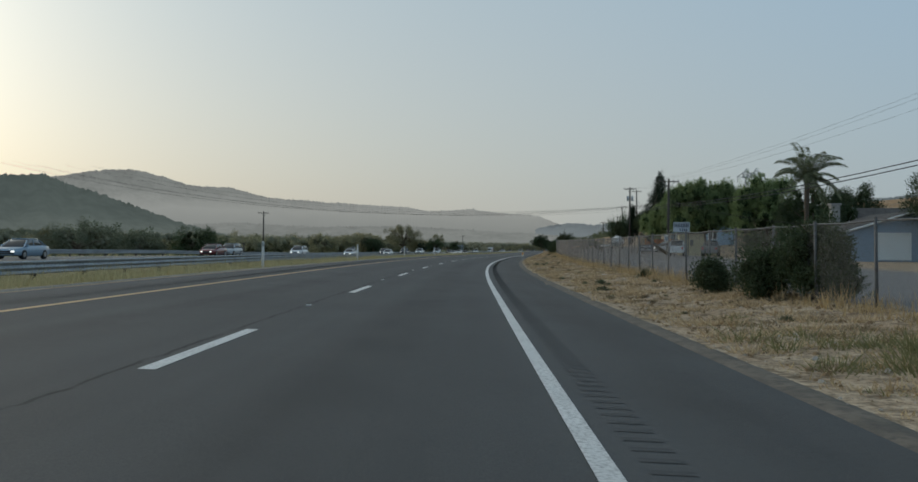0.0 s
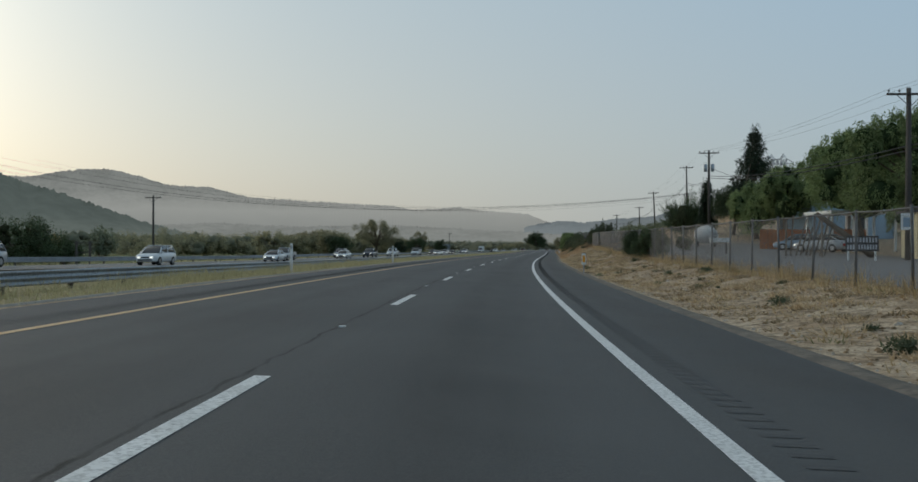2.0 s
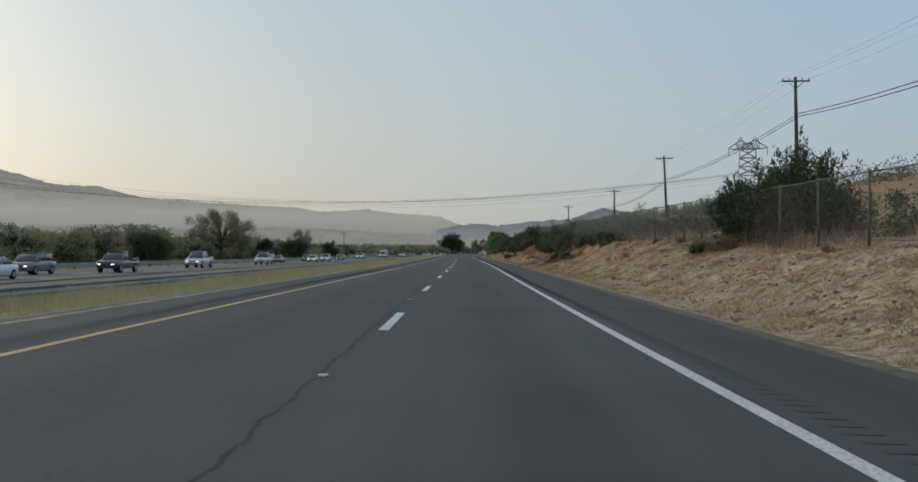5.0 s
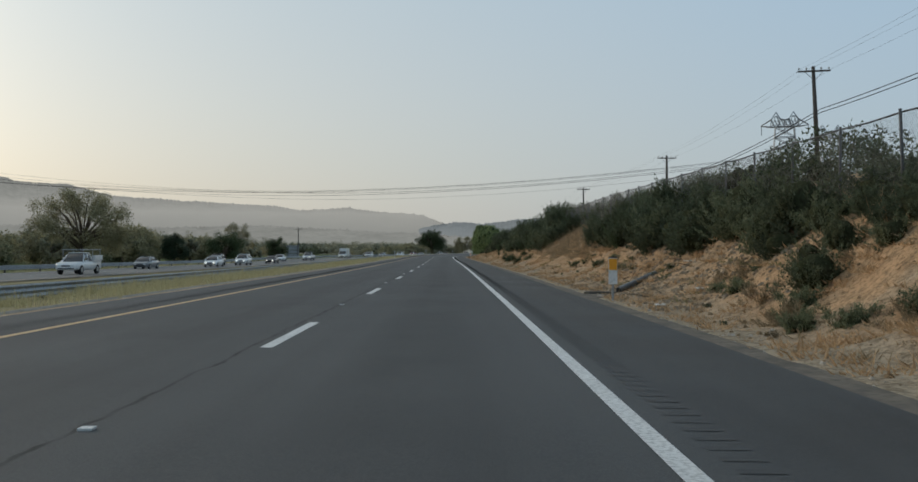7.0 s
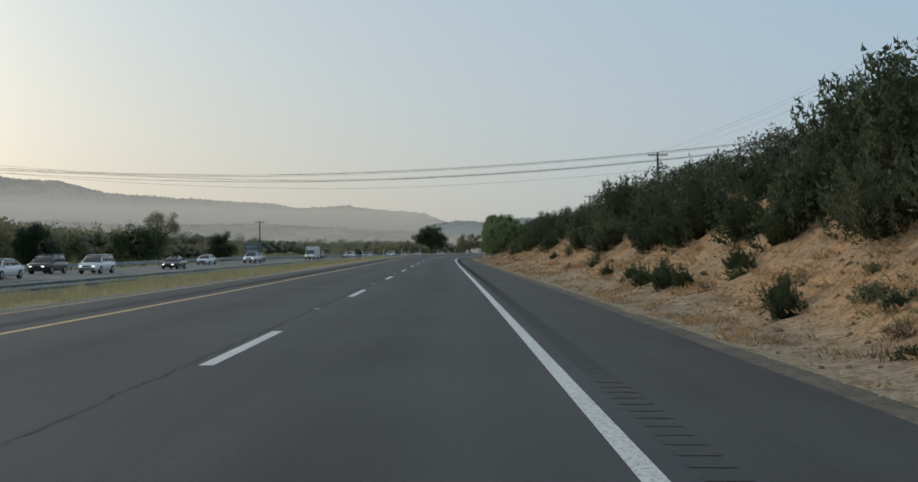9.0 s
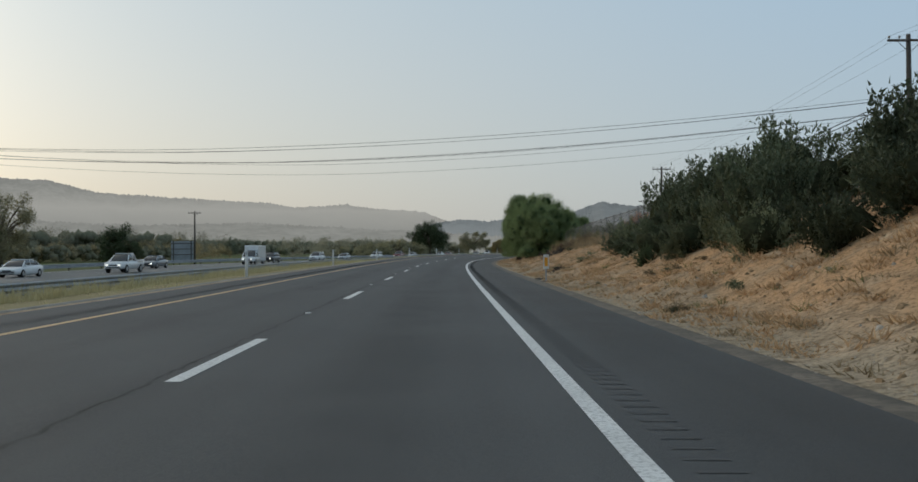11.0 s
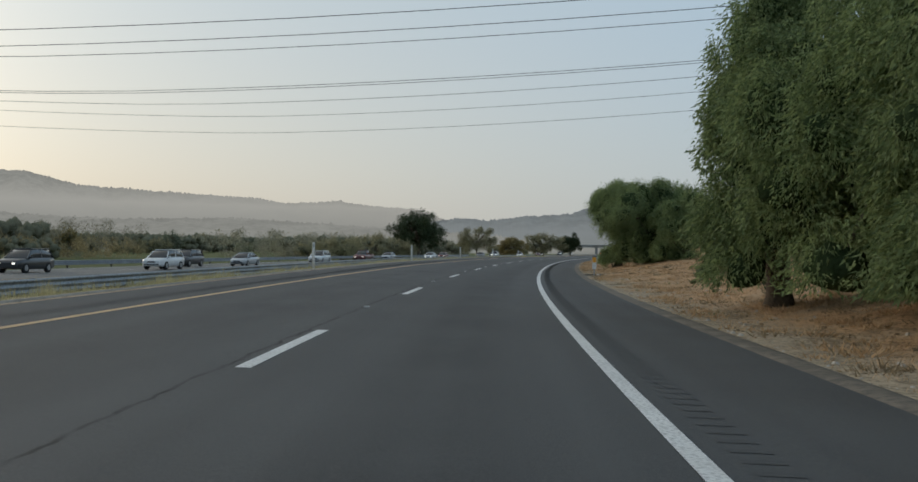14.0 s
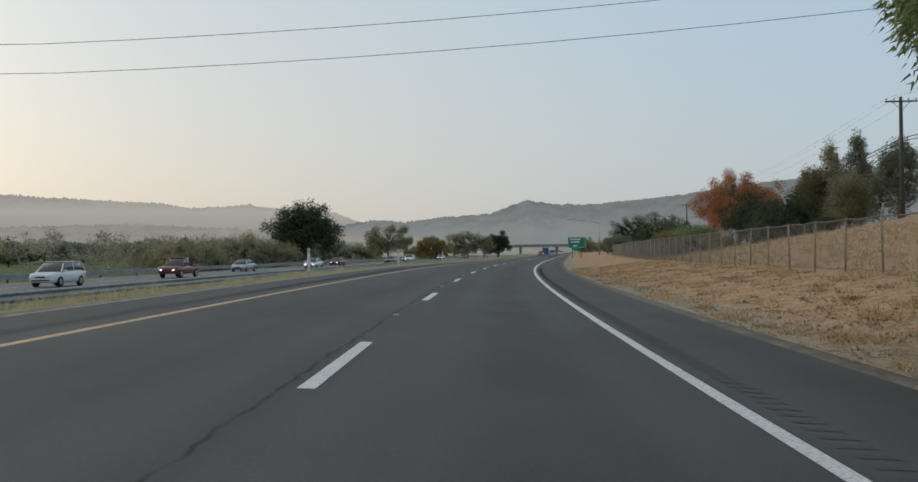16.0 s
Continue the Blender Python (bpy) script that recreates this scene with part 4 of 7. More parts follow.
def lattice_tower(s, d, top, width=9.0):
    """Steel transmission tower: four legs, cross bracing, a bridge with two peaks and hanging insulators."""
    base = land(s, d, False) if abs(d) <= 60 else land(s, d, False)
    p = place(s, d, base)
    h = top - base
    t = thing("transmission_tower", "grey steel lattice transmission tower with hanging insulators", "pylon", "transmission towers", pose(*p, 0, 0, -heading(s) - 8))
    m = 0.2
    lw, lh = width * 0.62, h - 4.8

    def leg(x, y, k):
        return (x * lw * (1 - 0.42 * k), y * lw * 0.6 * (1 - 0.5 * k), lh * k)

    for x in (-1, 1):
        for y in (-1, 1):
            bm = bmesh.new()
            tube(bm, [leg(x, y, 0), leg(x, y, 1)], [m * 1.3, m], 4)
            part("leg", bm, STEEL, t)
    bm = bmesh.new()
    n = 9
    for i in range(n):
        a, b = i / n, (i + 1) / n
        for (x0, y0), (x1, y1) in (((-1, -1), (1, -1)), ((1, -1), (1, 1)), ((1, 1), (-1, 1)), ((-1, 1), (-1, -1))):
            tube(bm, [leg(x0, y0, a), leg(x1, y1, b)], m * 0.6, 4, False)
            tube(bm, [leg(x1, y1, a), leg(x0, y0, b)], m * 0.6, 4, False)
            tube(bm, [leg(x0, y0, b), leg(x1, y1, b)], m * 0.6, 4, False)
    part("bracing", bm, STEEL, t)
    bm = bmesh.new()
    z0, z1, w = lh, lh + 2.5, width * 0.92
    for y in (-0.9, 0.9):
        top_pts = [(-w, 0, z0 + 0.4), (-w * 0.55, y, z1), (-w * 0.36, 0, h), (-w * 0.18, y, z1), (0, y, z1 - 0.3), (w * 0.18, y, z1), (w * 0.36, 0, h), (w * 0.55, y, z1), (w, 0, z0 + 0.4)]
        bot = [(-w, 0, z0 + 0.4), (-w * 0.6, y, z0), (-w * 0.3, y, z0), (0, y, z0), (w * 0.3, y, z0), (w * 0.6, y, z0), (w, 0, z0 + 0.4)]
        for line in (top_pts, bot):
            for a, b in zip(line, line[1:]):
                tube(bm, [a, b], m * 0.75, 4, False)
        for a, b in zip(bot, (top_pts[0], top_pts[1], top_pts[3], top_pts[4], top_pts[5], top_pts[7], top_pts[8])):
            tube(bm, [a, b], m * 0.5, 4, False)
        for a, b in zip(bot[1:], (top_pts[1], top_pts[3], top_pts[4], top_pts[5], top_pts[7])):
            tube(bm, [a, b], m * 0.5, 4, False)
        for k in range(8):
            a, b = -w * 0.55 + w * 1.1 * k / 8, -w * 0.55 + w * 1.1 * (k + 1) / 8
            tube(bm, [(a, y, z0), (b, y, z1 - 0.2)], m * 0.45, 4, False)
            tube(bm, [(a, y, z1 - 0.2), (b, y, z0)], m * 0.45, 4, False)
        for sx in (-1, 1):
            tube(bm, [(sx * w * 0.36, y * 0.5, (z1 + h) / 2), (sx * w * 0.46, y, z1)], m * 0.45, 4, False)
            tube(bm, [(sx * w * 0.36, y * 0.5, (z1 + h) / 2), (sx * w * 0.26, y, z1)], m * 0.45, 4, False)
            tube(bm, [(sx * w * 0.28, y * 0.6, z1 + 0.8), (sx * w * 0.44, y * 0.6, z1 + 0.8)], m * 0.45, 4, False)
    part("bridge", bm, STEEL, t)
    for x in (-w * 0.97, 0, w * 0.97):
        bm = bmesh.new()
        tube(bm, [(x, 0, z0 + 0.3), (x, 0, z0 - 2.6)], 0.11, 6)
        part("insulator", bm, DARKSTEEL, t)
    return t


lattice_tower(522, 98, 46, 8)
lattice_tower(584, 126, 49.5, 8)
big = thing("transmission_line", "heavy dark conductors strung high across the highway", "power line", m=Matrix.Identity(4))
for s, z in ((499, 21.6), (505.5, 21.8), (515, 23.0), (533, 22.6), (535, 22.7), (557, 25.0), (580, 26.6), (584, 24.2)):
    bm = bmesh.new()
    tube(bm, [place(s + 0.02 * d, d, z + 0.053 * d + 0.00042 * d * d) for d in np.linspace(-330, 100, 40)], 0.032, 4)
    part("conductor", bm, WIRE, big)

# ---- signs ----
GREENSIGN = surface("green_sign_sheeting", (0.012, 0.20, 0.13), (0.015, 0.23, 0.15), None, 1.0, 10, 0.4)
SIGNWHITE = plain("sign_white", (0.75, 0.77, 0.75), 0.4)
gs = thing("road_sign", "green highway guide sign on two posts with unreadable white lines", "road sign", "", onland(672, 4.6))
for x in (-0.9, 0.9):
    bm = bmesh.new()
    box(bm, x - 0.07, x + 0.07, -0.05, 0.05, -0.3, 2.3, 0.01)
    part("post", bm, WOOD, gs)
bm = bmesh.new()
box(bm, -1.75, 1.75, -0.09, -0.05, 2.0, 4.2, 0.02)
pn = part("panel", bm, GREENSIGN, gs)
for z, w in ((3.75, 2.2), (3.2, 1.7), (2.45, 0.9)):
    bm = bmesh.new()
    box(bm, -w / 2 - 0.3, w / 2 - 0.3, -0.098, -0.091, z - 0.13, z + 0.13, 0.002)
    part("text_bar", bm, SIGNWHITE, pn)
bm = bmesh.new()
for x0, x1, z0, z1 in ((-1.7, 1.7, 2.04, 2.08), (-1.7, 1.7, 4.12, 4.16), (-1.7, -1.66, 2.08, 4.12), (1.66, 1.7, 2.08, 4.12)):
    box(bm, x0, x1, -0.096, -0.09, z0, z1)
part("border", bm, SIGNWHITE, pn)
gs2 = thing("road_sign", "small green highway sign far down the road", "road sign", "", onland(830, 5.0))
bm = bmesh.new()
box(bm, -1.6, 1.6, -0.09, -0.05, 1.6, 3.4, 0.02)
part("panel", bm, GREENSIGN, gs2)
for x in (-0.8, 0.8):
    bm = bmesh.new()
    box(bm, x - 0.07, x + 0.07, -0.05, 0.05, -0.3, 1.9, 0.01)
    part("post", bm, WOOD, gs2)
# the back of a large board beyond the far carriageway
bb = thing("billboard", "grey back of a roadside board on two posts", "billboard", "", onland(493, -55.5, 0, 20))
bm = bmesh.new()
box(bm, -1.9, 1.9, -0.05, 0.05, 0.9, 4.3, 0.02)
board = part("board", bm, RAILSTEEL, bb)
for x in (-1.5, 1.5):
    bm = bmesh.new()
    box(bm, x - 0.08, x + 0.08, -0.25, -0.06, -0.3, 4.35, 0.02)
    part("post", bm, WOOD, bb)
for z in (1.9, 2.9, 3.9):
    bm = bmesh.new()
    box(bm, -1.9, 1.9, -0.16, -0.052, z - 0.06, z + 0.06, 0.01)
    part("batten", bm, WOOD, board)
# bare frame of two posts in the field
ff = thing("field_signboard", "empty dark timber signboard on two posts beyond the far guardrail", "sign", "", onland(157.5, -48.5, 0, 42))
for x in (-0.7, 0.7):
    bm = bmesh.new()
    box(bm, x - 0.11, x + 0.11, -0.1, 0.1, -0.3, 2.7, 0.02)
    part("post", bm, WOOD, ff)
for z in (2.5, 1.5):
    bm = bmesh.new()
    box(bm, -0.95, 0.95, -0.15, -0.1, z - 0.05, z + 0.05, 0.01)
    part("rail", bm, WOOD, ff)
# street lamp beside the slip road
sl = thing("street_lamp", "tall grey street lamp with a long arm", "street lamp", "", onland(690, 9.6))
bm = bmesh.new()
tube(bm, [(0, 0, -0.3), (0, 0, 4), (0, 0, 7.6)], [0.13, 0.1, 0.07], 10)
part("pole", bm, STEEL, sl)
bm = bmesh.new()
tube(bm, [(0, 0, 7.0), (-2.5, 0, 7.6), (-6.0, 0, 7.9)], [0.06, 0.05, 0.04], 6)
part("arm", bm, STEEL, sl)
bm = bmesh.new()
box(bm, -6.9, -5.9, -0.14, 0.14, 7.84, 8.0, 0.04)
part("lamp_head", bm, STEEL, sl)
# overpass far ahead
op = thing("overpass", "long grey concrete overpass far down the highway", "bridge", "", along(1250, -10, 0, 6))
bm = bmesh.new()
box(bm, -85, 90, -6, 6, 5.2, 6.6, 0.1)
part("deck", bm, CONCRETE, op)
bm = bmesh.new()
box(bm, -85, 90, -6.2, -5.9, 6.6, 7.5, 0.05)
part("parapet", bm, CONCRETE, op)
for x in (-60, -30, 0.0, 35, 65):
    bm = bmesh.new()
    box(bm, x - 1, x + 1, -4, 4, -1.5, 5.2, 0.2)
    part("pier", bm, CONCRETE, op)

# ---- plants ----
PEPPER = leafy("pepper_tree_leaves", (0.10, 0.145, 0.056), (0.29, 0.355, 0.155), 0.45, 0.1)
OAK = leafy("oak_leaves", (0.038, 0.058, 0.028), (0.075, 0.10, 0.045), 0.25, 0.2)
BRUSH = leafy("coyote_brush_leaves", (0.052, 0.066, 0.037), (0.125, 0.145, 0.082), 0.25, 0.3)
SAGE = leafy("grey_green_brush", (0.085, 0.10, 0.055), (0.20, 0.215, 0.12), 0.25, 0.25)
# autumn olive, lightened so that the colour holds distant haze
OLIVE = leafy("haze_paled_autumn_olive", (0.22, 0.215, 0.13), (0.33, 0.30, 0.175), 0.45, 0.2)
YELLOWLEAF = leafy("yellowing_leaves", (0.17, 0.145, 0.06), (0.25, 0.195, 0.08), 0.35, 0.2)
RUST = leafy("rust_red_leaves", (0.30, 0.12, 0.055), (0.43, 0.19, 0.085), 0.3, 0.1)
PINE = leafy("pine_needles", (0.018, 0.032, 0.018), (0.04, 0.06, 0.03), 0.1, 0.15)
# evergreen paled and greyed: haze of the distance mixed into the colour
HAZEGREEN = leafy("haze_paled_evergreen_leaves", (0.12, 0.14, 0.095), (0.20, 0.22, 0.145), 0.4, 0.15)
BARK = surface("bark", (0.10, 0.08, 0.06), (0.15, 0.12, 0.09), (0.06, 0.045, 0.035), 1.2, 12, 0.95, 0, 0.5, 14, 0.15)


def tree(name, label, category, m, size, lift, leaf_mat, n, leaf, spread, k, droop=0.0, radius=0.25, group="", low=-0.3, bare=8, hollow=0.55, heart=0.36, sub=1, slim=True, inner=None):
    """size: half axes of the crown; lift: height of its centre."""
    t = thing(name, label, category, group, m)
    c = clumps(k, size, low, hollow) + np.array((0, 0, lift))
    c[:, 2] = np.maximum(c[:, 2], spread * 0.55)
    bm = bmesh.new()
    limbs(bm, c, (0, 0, 0), lift * 0.85, radius, bare)
    part("trunk", bm, BARK, t)
    part("crown", crown_leaves(c, spread, n, leaf[0], leaf[1], leaf_mat, droop, "crown", heart, sub, slim, inner), None, t)
    return t


def scaled(m, f, turn=0.0):
    return m @ pose(0, 0, 0, 0, 0, turn) @ Matrix.Diagonal((f, f, f, 1))


def hanging_tree(label, s, d, size, lift, n, leaf, k, group, material=None, low=-1.0, skirt=1.0):
    """A pepper tree: trunk, limbs and a crown of mounds; size: half axes; lift: height of the crown's centre."""
    t = thing("pepper_tree", label, "tree", group, onland(s, d))
    o = ball(k * 3)
    o = o[o[:, 2] > low][:k]
    r = min(size) * (0.15 + 0.27 * rng.random(len(o)) ** 1.5)
    low_ = o[:, 2] < 0
    o[low_, :2] *= skirt / np.maximum(np.linalg.norm(o[low_, :2], axis=1, keepdims=True), 0.35)
    o[low_, 2] *= 1.25
    # the mounds gather into hanging columns with deep folds between them
    cols = max(5, k // 6)
    turn = np.arctan2(o[:, 1], o[:, 0]) / (2 * np.pi) * cols + s * 0.37
    col = np.round(turn)
    odd = np.sin((col % cols) * 12.9898 + s) * 43.7585
    odd -= np.floor(odd)
    turn = (col + 0.3 * (turn - col) + 0.3 * (odd - 0.5) - s * 0.37) / cols * 2 * np.pi
    flat = np.linalg.norm(o[:, :2], axis=1) * (0.9 + 0.16 * odd)
    ways = np.stack([np.cos(turn) * flat, np.sin(turn) * flat, o[:, 2] * (0.95 + 0.13 * odd)], axis=1)
    c = ways * (np.array(size)[None] - r[:, None] * 0.8) * (0.72 + 0.34 * rng.random((len(o), 1))) + np.array((0, 0, lift))
    if lift <= size[2] * 1.2:
        c[:, 2] = np.maximum(c[:, 2], r * 0.55)
    c = np.concatenate([c, np.array([[0, 0, lift], [0, 0, lift - size[2] * 0.4]])])
    r = np.concatenate([r, [min(size) * 0.62, min(size) * 0.6]])
    bm = bmesh.new()
    limbs(bm, c, (0, 0, 0), lift * 0.9, 0.3, 16)
    part("trunk", bm, BARK, t)
    part("crown", hanging_crown("crown", c, r, n, leaf, material or PEPPER), None, t)
    return t


# the pepper trees that hang over the verge
def pepper(s, d, size, lift, n, k, skirt, label):
    return hanging_tree(label, s, d, size, lift, int(n * 1.6), (0.125, 0.04), k, "pepper trees on the verge", None, -1.0, skirt)


pepper(443.0, 7.5, (3.9, 4.6, 3.5), 3.75, 116000, 76, 1, "broad green pepper tree with hanging sprays down to the verge")
pepper(436.6, 7.6, (3.3, 4.4, 2.9), 2.6, 64000, 44, 1, "rounded pepper tree hanging down to the dry verge")
pepper(437.8, 10.6, (2.4, 4.0, 2.3), 2.1, 46000, 34, 1, "lower pepper tree grown into its larger neighbour")
pepper(494.0, 7.9, (4.9, 5.2, 3.1), 3.35, 126000, 84, 0.45, "green pepper tree with drooping sprays above the dry verge")
pepper(489.7, 10.0, (2.4, 3.2, 2.7), 2.5, 50000, 36, 1.0, "round pepper tree behind its taller neighbour")
pepper(445.5, 5.3, (2.0, 2.2, 3.7), 3.9, 52000, 40, 0.9, "upright pepper tree standing close to the asphalt")
pepper(495.5, 5.6, (2.0, 2.3, 2.1), 4.5, 34000, 26, 0.6, "slender pepper tree with drooping sprays beside a larger one")
tree("bush", "dense dark green shrub beside a pepper tree", "bush", onland(496, 5.2), (1.0, 1.1, 0.75), 0.75, PEPPER, 16000, (0.09, 0.045), 0.4, 34, 0, 0.05, "", -0.5)
def shrubby_tree(s, d, size, lift, material, label):
    """A many-stemmed tree that is bushy down to the ground."""
    t = thing("tree", label, "tree", "", onland(s, d, -0.1))
    bm = bmesh.new()
    limbs(bm, ball(20) * np.array(size) * 0.8 + np.array((0, 0, lift)), (0, 0, 0), lift * 0.6, 0.12, 16)
    part("trunk", bm, BARK, t)
    part("crown", brush_crown("crown", size, lift, 44, 560, 50, (0.13, 0.055), material), None, t)
    return t


shrubby_tree(470, 10.9, (2.8, 3.0, 2.5), 1.75, BRUSH, "grey-green shrubby tree bushy down to the bank")
shrubby_tree(473, 14.0, (2.6, 3.0, 2.7), 1.8, BRUSH, "dark shrubby tree behind its neighbour on the bank")

# trees of the yards
for s, d, sz, li, nn in ((128, 27, (6.0, 5.2, 4.6), 6.2, 15000), (141, 27, (4.6, 5.0, 4.2), 6.0, 13000), (119, 33, (4.8, 4.6, 4.2), 6.2, 9000), (152, 29, (4.0, 4.4, 3.8), 6.2, 10000), (162, 26, (3.6, 4.0, 3.4), 5.0, 8000), (171, 25, (3.2, 3.6, 3.0), 4.0, 7000), (103, 34, (4.4, 4.2, 2.7), 5.0, 7000)):
    hanging_tree("shady green pepper tree in a fenced yard", s, d, sz, li, int(nn * 4.2), (0.2, 0.08), 46, "pepper trees in the yards", PEPPER if s != 103 else OAK, -0.35 if s in (141, 152, 162) else -0.9)
for s, d, sz, li in ((84, 40, (3.4, 3.2, 2.6), 5.2), (72, 42, (3.6, 3.2, 2.2), 4.4), (182, 24.5, (2.8, 3.0, 2.2), 3.8), (109, 40, (4, 4, 3), 5)):
    tree("tree", "dark green round-headed tree behind the fence", "tree", onland(s, d), sz, li, OAK, 18000, (0.18, 0.09), 0.8, 60, 0, 0.22, "", -0.7)
shrubby_tree(189, 19.5, (2.8, 3.0, 3.0), 2.9, OAK, "dark bushy tree behind the fence")
shrubby_tree(184.6, 8.4, (1.7, 2.1, 1.5), 1.35, BRUSH, "big dark shrub against the fence on the slope")
shrubby_tree(187.4, 7.6, (1.2, 1.6, 1.1), 1.0, BRUSH, "rounded dark shrub against the fence on the slope")


# conifer
def conifer(s, d, h, w, label, n=9000, needles=None):
    t = thing("conifer", label, "tree", "", onland(s, d))
    cs, tiers = [], 13
    for i in range(tiers):
        z = h * (0.2 + 0.78 * i / tiers)
        r = w * (1 - i / tiers) ** 0.95 * (0.75 + 0.45 * rng.random())
        for a in rng.random(10 if i < 9 else 5) * 6.28:
            for q in (0.45, 0.9):
                cs.append((math.cos(a) * r * q, math.sin(a) * r * q, z + 0.1 * q * r))
    cs.append((0, 0, h))
    c = np.array(cs)
    bm = bmesh.new()
    limbs(bm, c, (0, 0, 0), h * 0.9, 0.22, 30)
    part("trunk", bm, BARK, t)
    part("crown", crown_leaves(c, 0.55, int(n * 1.8), 0.36, 0.09, needles or PINE, 0, "crown", 0.25), None, t)
    return t


conifer(177.5, 26.2, 13.0, 4.3, "tall dark pine with open branches behind the fence")
conifer(184, 21.5, 7.0, 0.8, "slim dark cypress beside a utility pole", 4000)
conifer(600, 35, 12.4, 4.4, "green conifer on the dry hillside", 6000, OLIVE)
conifer(594, 36.5, 12.6, 4.8, "tall green conifer on the dry hillside", 6500, HAZEGREEN)
conifer(607, 34, 10.0, 3.4, "green conifer behind the hillside fence", 5000, OLIVE)


def palm(s, d, h, label):
    t = thing("palm_tree", label, "palm", "", onland(s, d))
    bm = bmesh.new()
    tube(bm, [(0, 0, -0.2), (0.1, 0, h * 0.5), (0.15, 0.05, h)], [0.3, 0.22, 0.26], 10)
    part("trunk", bm, BARK, t)
    for i in range(34):
        a, up = rng.random() * 6.28, math.radians(-12 + 98 * ((i + rng.random()) / 34))
        pts = []
        L = h * 0.45 * (0.85 + 0.3 * rng.random())
        for q in np.linspace(0, 1, 9):
            rr = L * q * (0.92 * math.cos(up) + 0.28 * q * math.sin(up))
            pts.append(Vector((0.15 + math.cos(a) * rr, 0.05 + math.sin(a) * rr, h + L * (math.sin(up) * q + 0.16 * q - (0.2 + 0.42 * math.cos(up)) * q ** 2.4))))
        bm = bmesh.new()
        tube(bm, pts, [0.035 * (1 - 0.8 * k / 8) for k in range(9)], 4)
        fr = part("frond", bm, HAZEGREEN, t)
        cs, ax = [], []
        side = Vector((-math.sin(a), math.cos(a), 0))
        for k in range(70):
            q = 0.12 + 0.88 * k / 70
            i0 = min(int(q * 8), 7)
            p = pts[i0].lerp(pts[i0 + 1], q * 8 - i0)
            f = (pts[i0 + 1] - pts[i0]).normalized()
            for sg in (-1, 1):
                cs.append(p)
                ax.append(side * sg * 0.7 + f * 0.6 + Vector((0, 0, -0.55)))
        part("frond_blade", blades("frond_blade", np.array(cs), np.array(ax), 0.7, 0.045, SAGE), None, fr)
    return t


palm(97.8, 31.8, 8.3, "tall feather palm with arching fronds in a yard")
palm(170, 30, 4.8, "short palm with arching fronds beside a yard")

# brush on the slope: a few shapes, many plants
rng = np.random.default_rng(21)
SHAPES = []
for i, (mt, sz, li, nn, lf) in enumerate(((BRUSH, (1.3, 1.2, 0.85), 0.85, 3700, (0.115, 0.056)), (BRUSH, (1.1, 1.3, 1.05), 1.05, 3900, (0.115, 0.056)), (SAGE, (1.0, 0.9, 0.6), 0.6, 2600, (0.11, 0.046)), (OAK, (1.2, 1.2, 1.2), 1.2, 4200, (0.115, 0.062)), (BRUSH, (0.9, 0.9, 1.3), 1.3, 3900, (0.115, 0.056)), (SAGE, (1.2, 1.2, 1.1), 1.1, 3700, (0.115, 0.052)), (RANK, (0.9, 0.9, 0.55), 0.4, 2200, (0.2, 0.02)))):
    SHAPES.append((mt, sz, li, nn, lf))
PROTO = {}
BRUSH_LABEL = {0: "dark coyote brush on the cut slope", 1: "dense dark green brush on the cut slope", 2: "pale grey-green sagebrush on the dry slope", 3: "dark rounded evergreen shrub on the slope", 4: "upright dark brush on the slope", 5: "tall grey-green brush on the slope", 6: "dry brown twiggy brush on the slope"}


def shrub(kind, s, d, f, turn=None):
    m = scaled(onland(s, d, -0.05 - 0.28 * f * (190 < s < 392)), f, rng.random() * 360 if turn is None else turn)
    if kind not in PROTO:
        mt, sz, li, nn, lf = SHAPES[kind]
        t = thing("dry_shrub" if kind == 6 else "bush", BRUSH_LABEL[kind], "dry shrub" if kind == 6 else "bush", "dry brush on the slope" if kind == 6 else "brush on the slope", m)
        bm = bmesh.new()
        limbs(bm, ball(16) * np.array(sz) * 0.8 + np.array((0, 0, li)), (0, 0, 0), li * 0.5, 0.04, 12)
        part("trunk", bm, BARK, t)
        part("crown", brush_crown("crown", sz, li, 22, nn // 44, 44, lf, mt, kind != 6), None, t)
        PROTO[kind] = t
        return t
    return copy_thing(PROTO[kind], m)


def scatter(s0, s1, d0, d1, n, kinds, f0, f1):
    for _ in range(n):
        s = s0 + (s1 - s0) * rng.random()
        shrub(int(rng.choice(kinds)), s, d0 + (d1 - d0) * rng.random(), f0 + (f1 - f0) * rng.random())


scatter(236, 252, 5.9, 6.8, 14, (0, 1, 5), 0.55, 0.9)
scatter(240, 266, 6.2, 7.6, 22, (0, 1, 4, 5), 0.75, 1.1)
scatter(214, 248, 6.8, 8.6, 26, (0, 1, 5, 0), 0.46, 0.7)
scatter(246, 266, 6.2, 8.2, 22, (0, 1, 3, 4, 5), 0.62, 0.9)
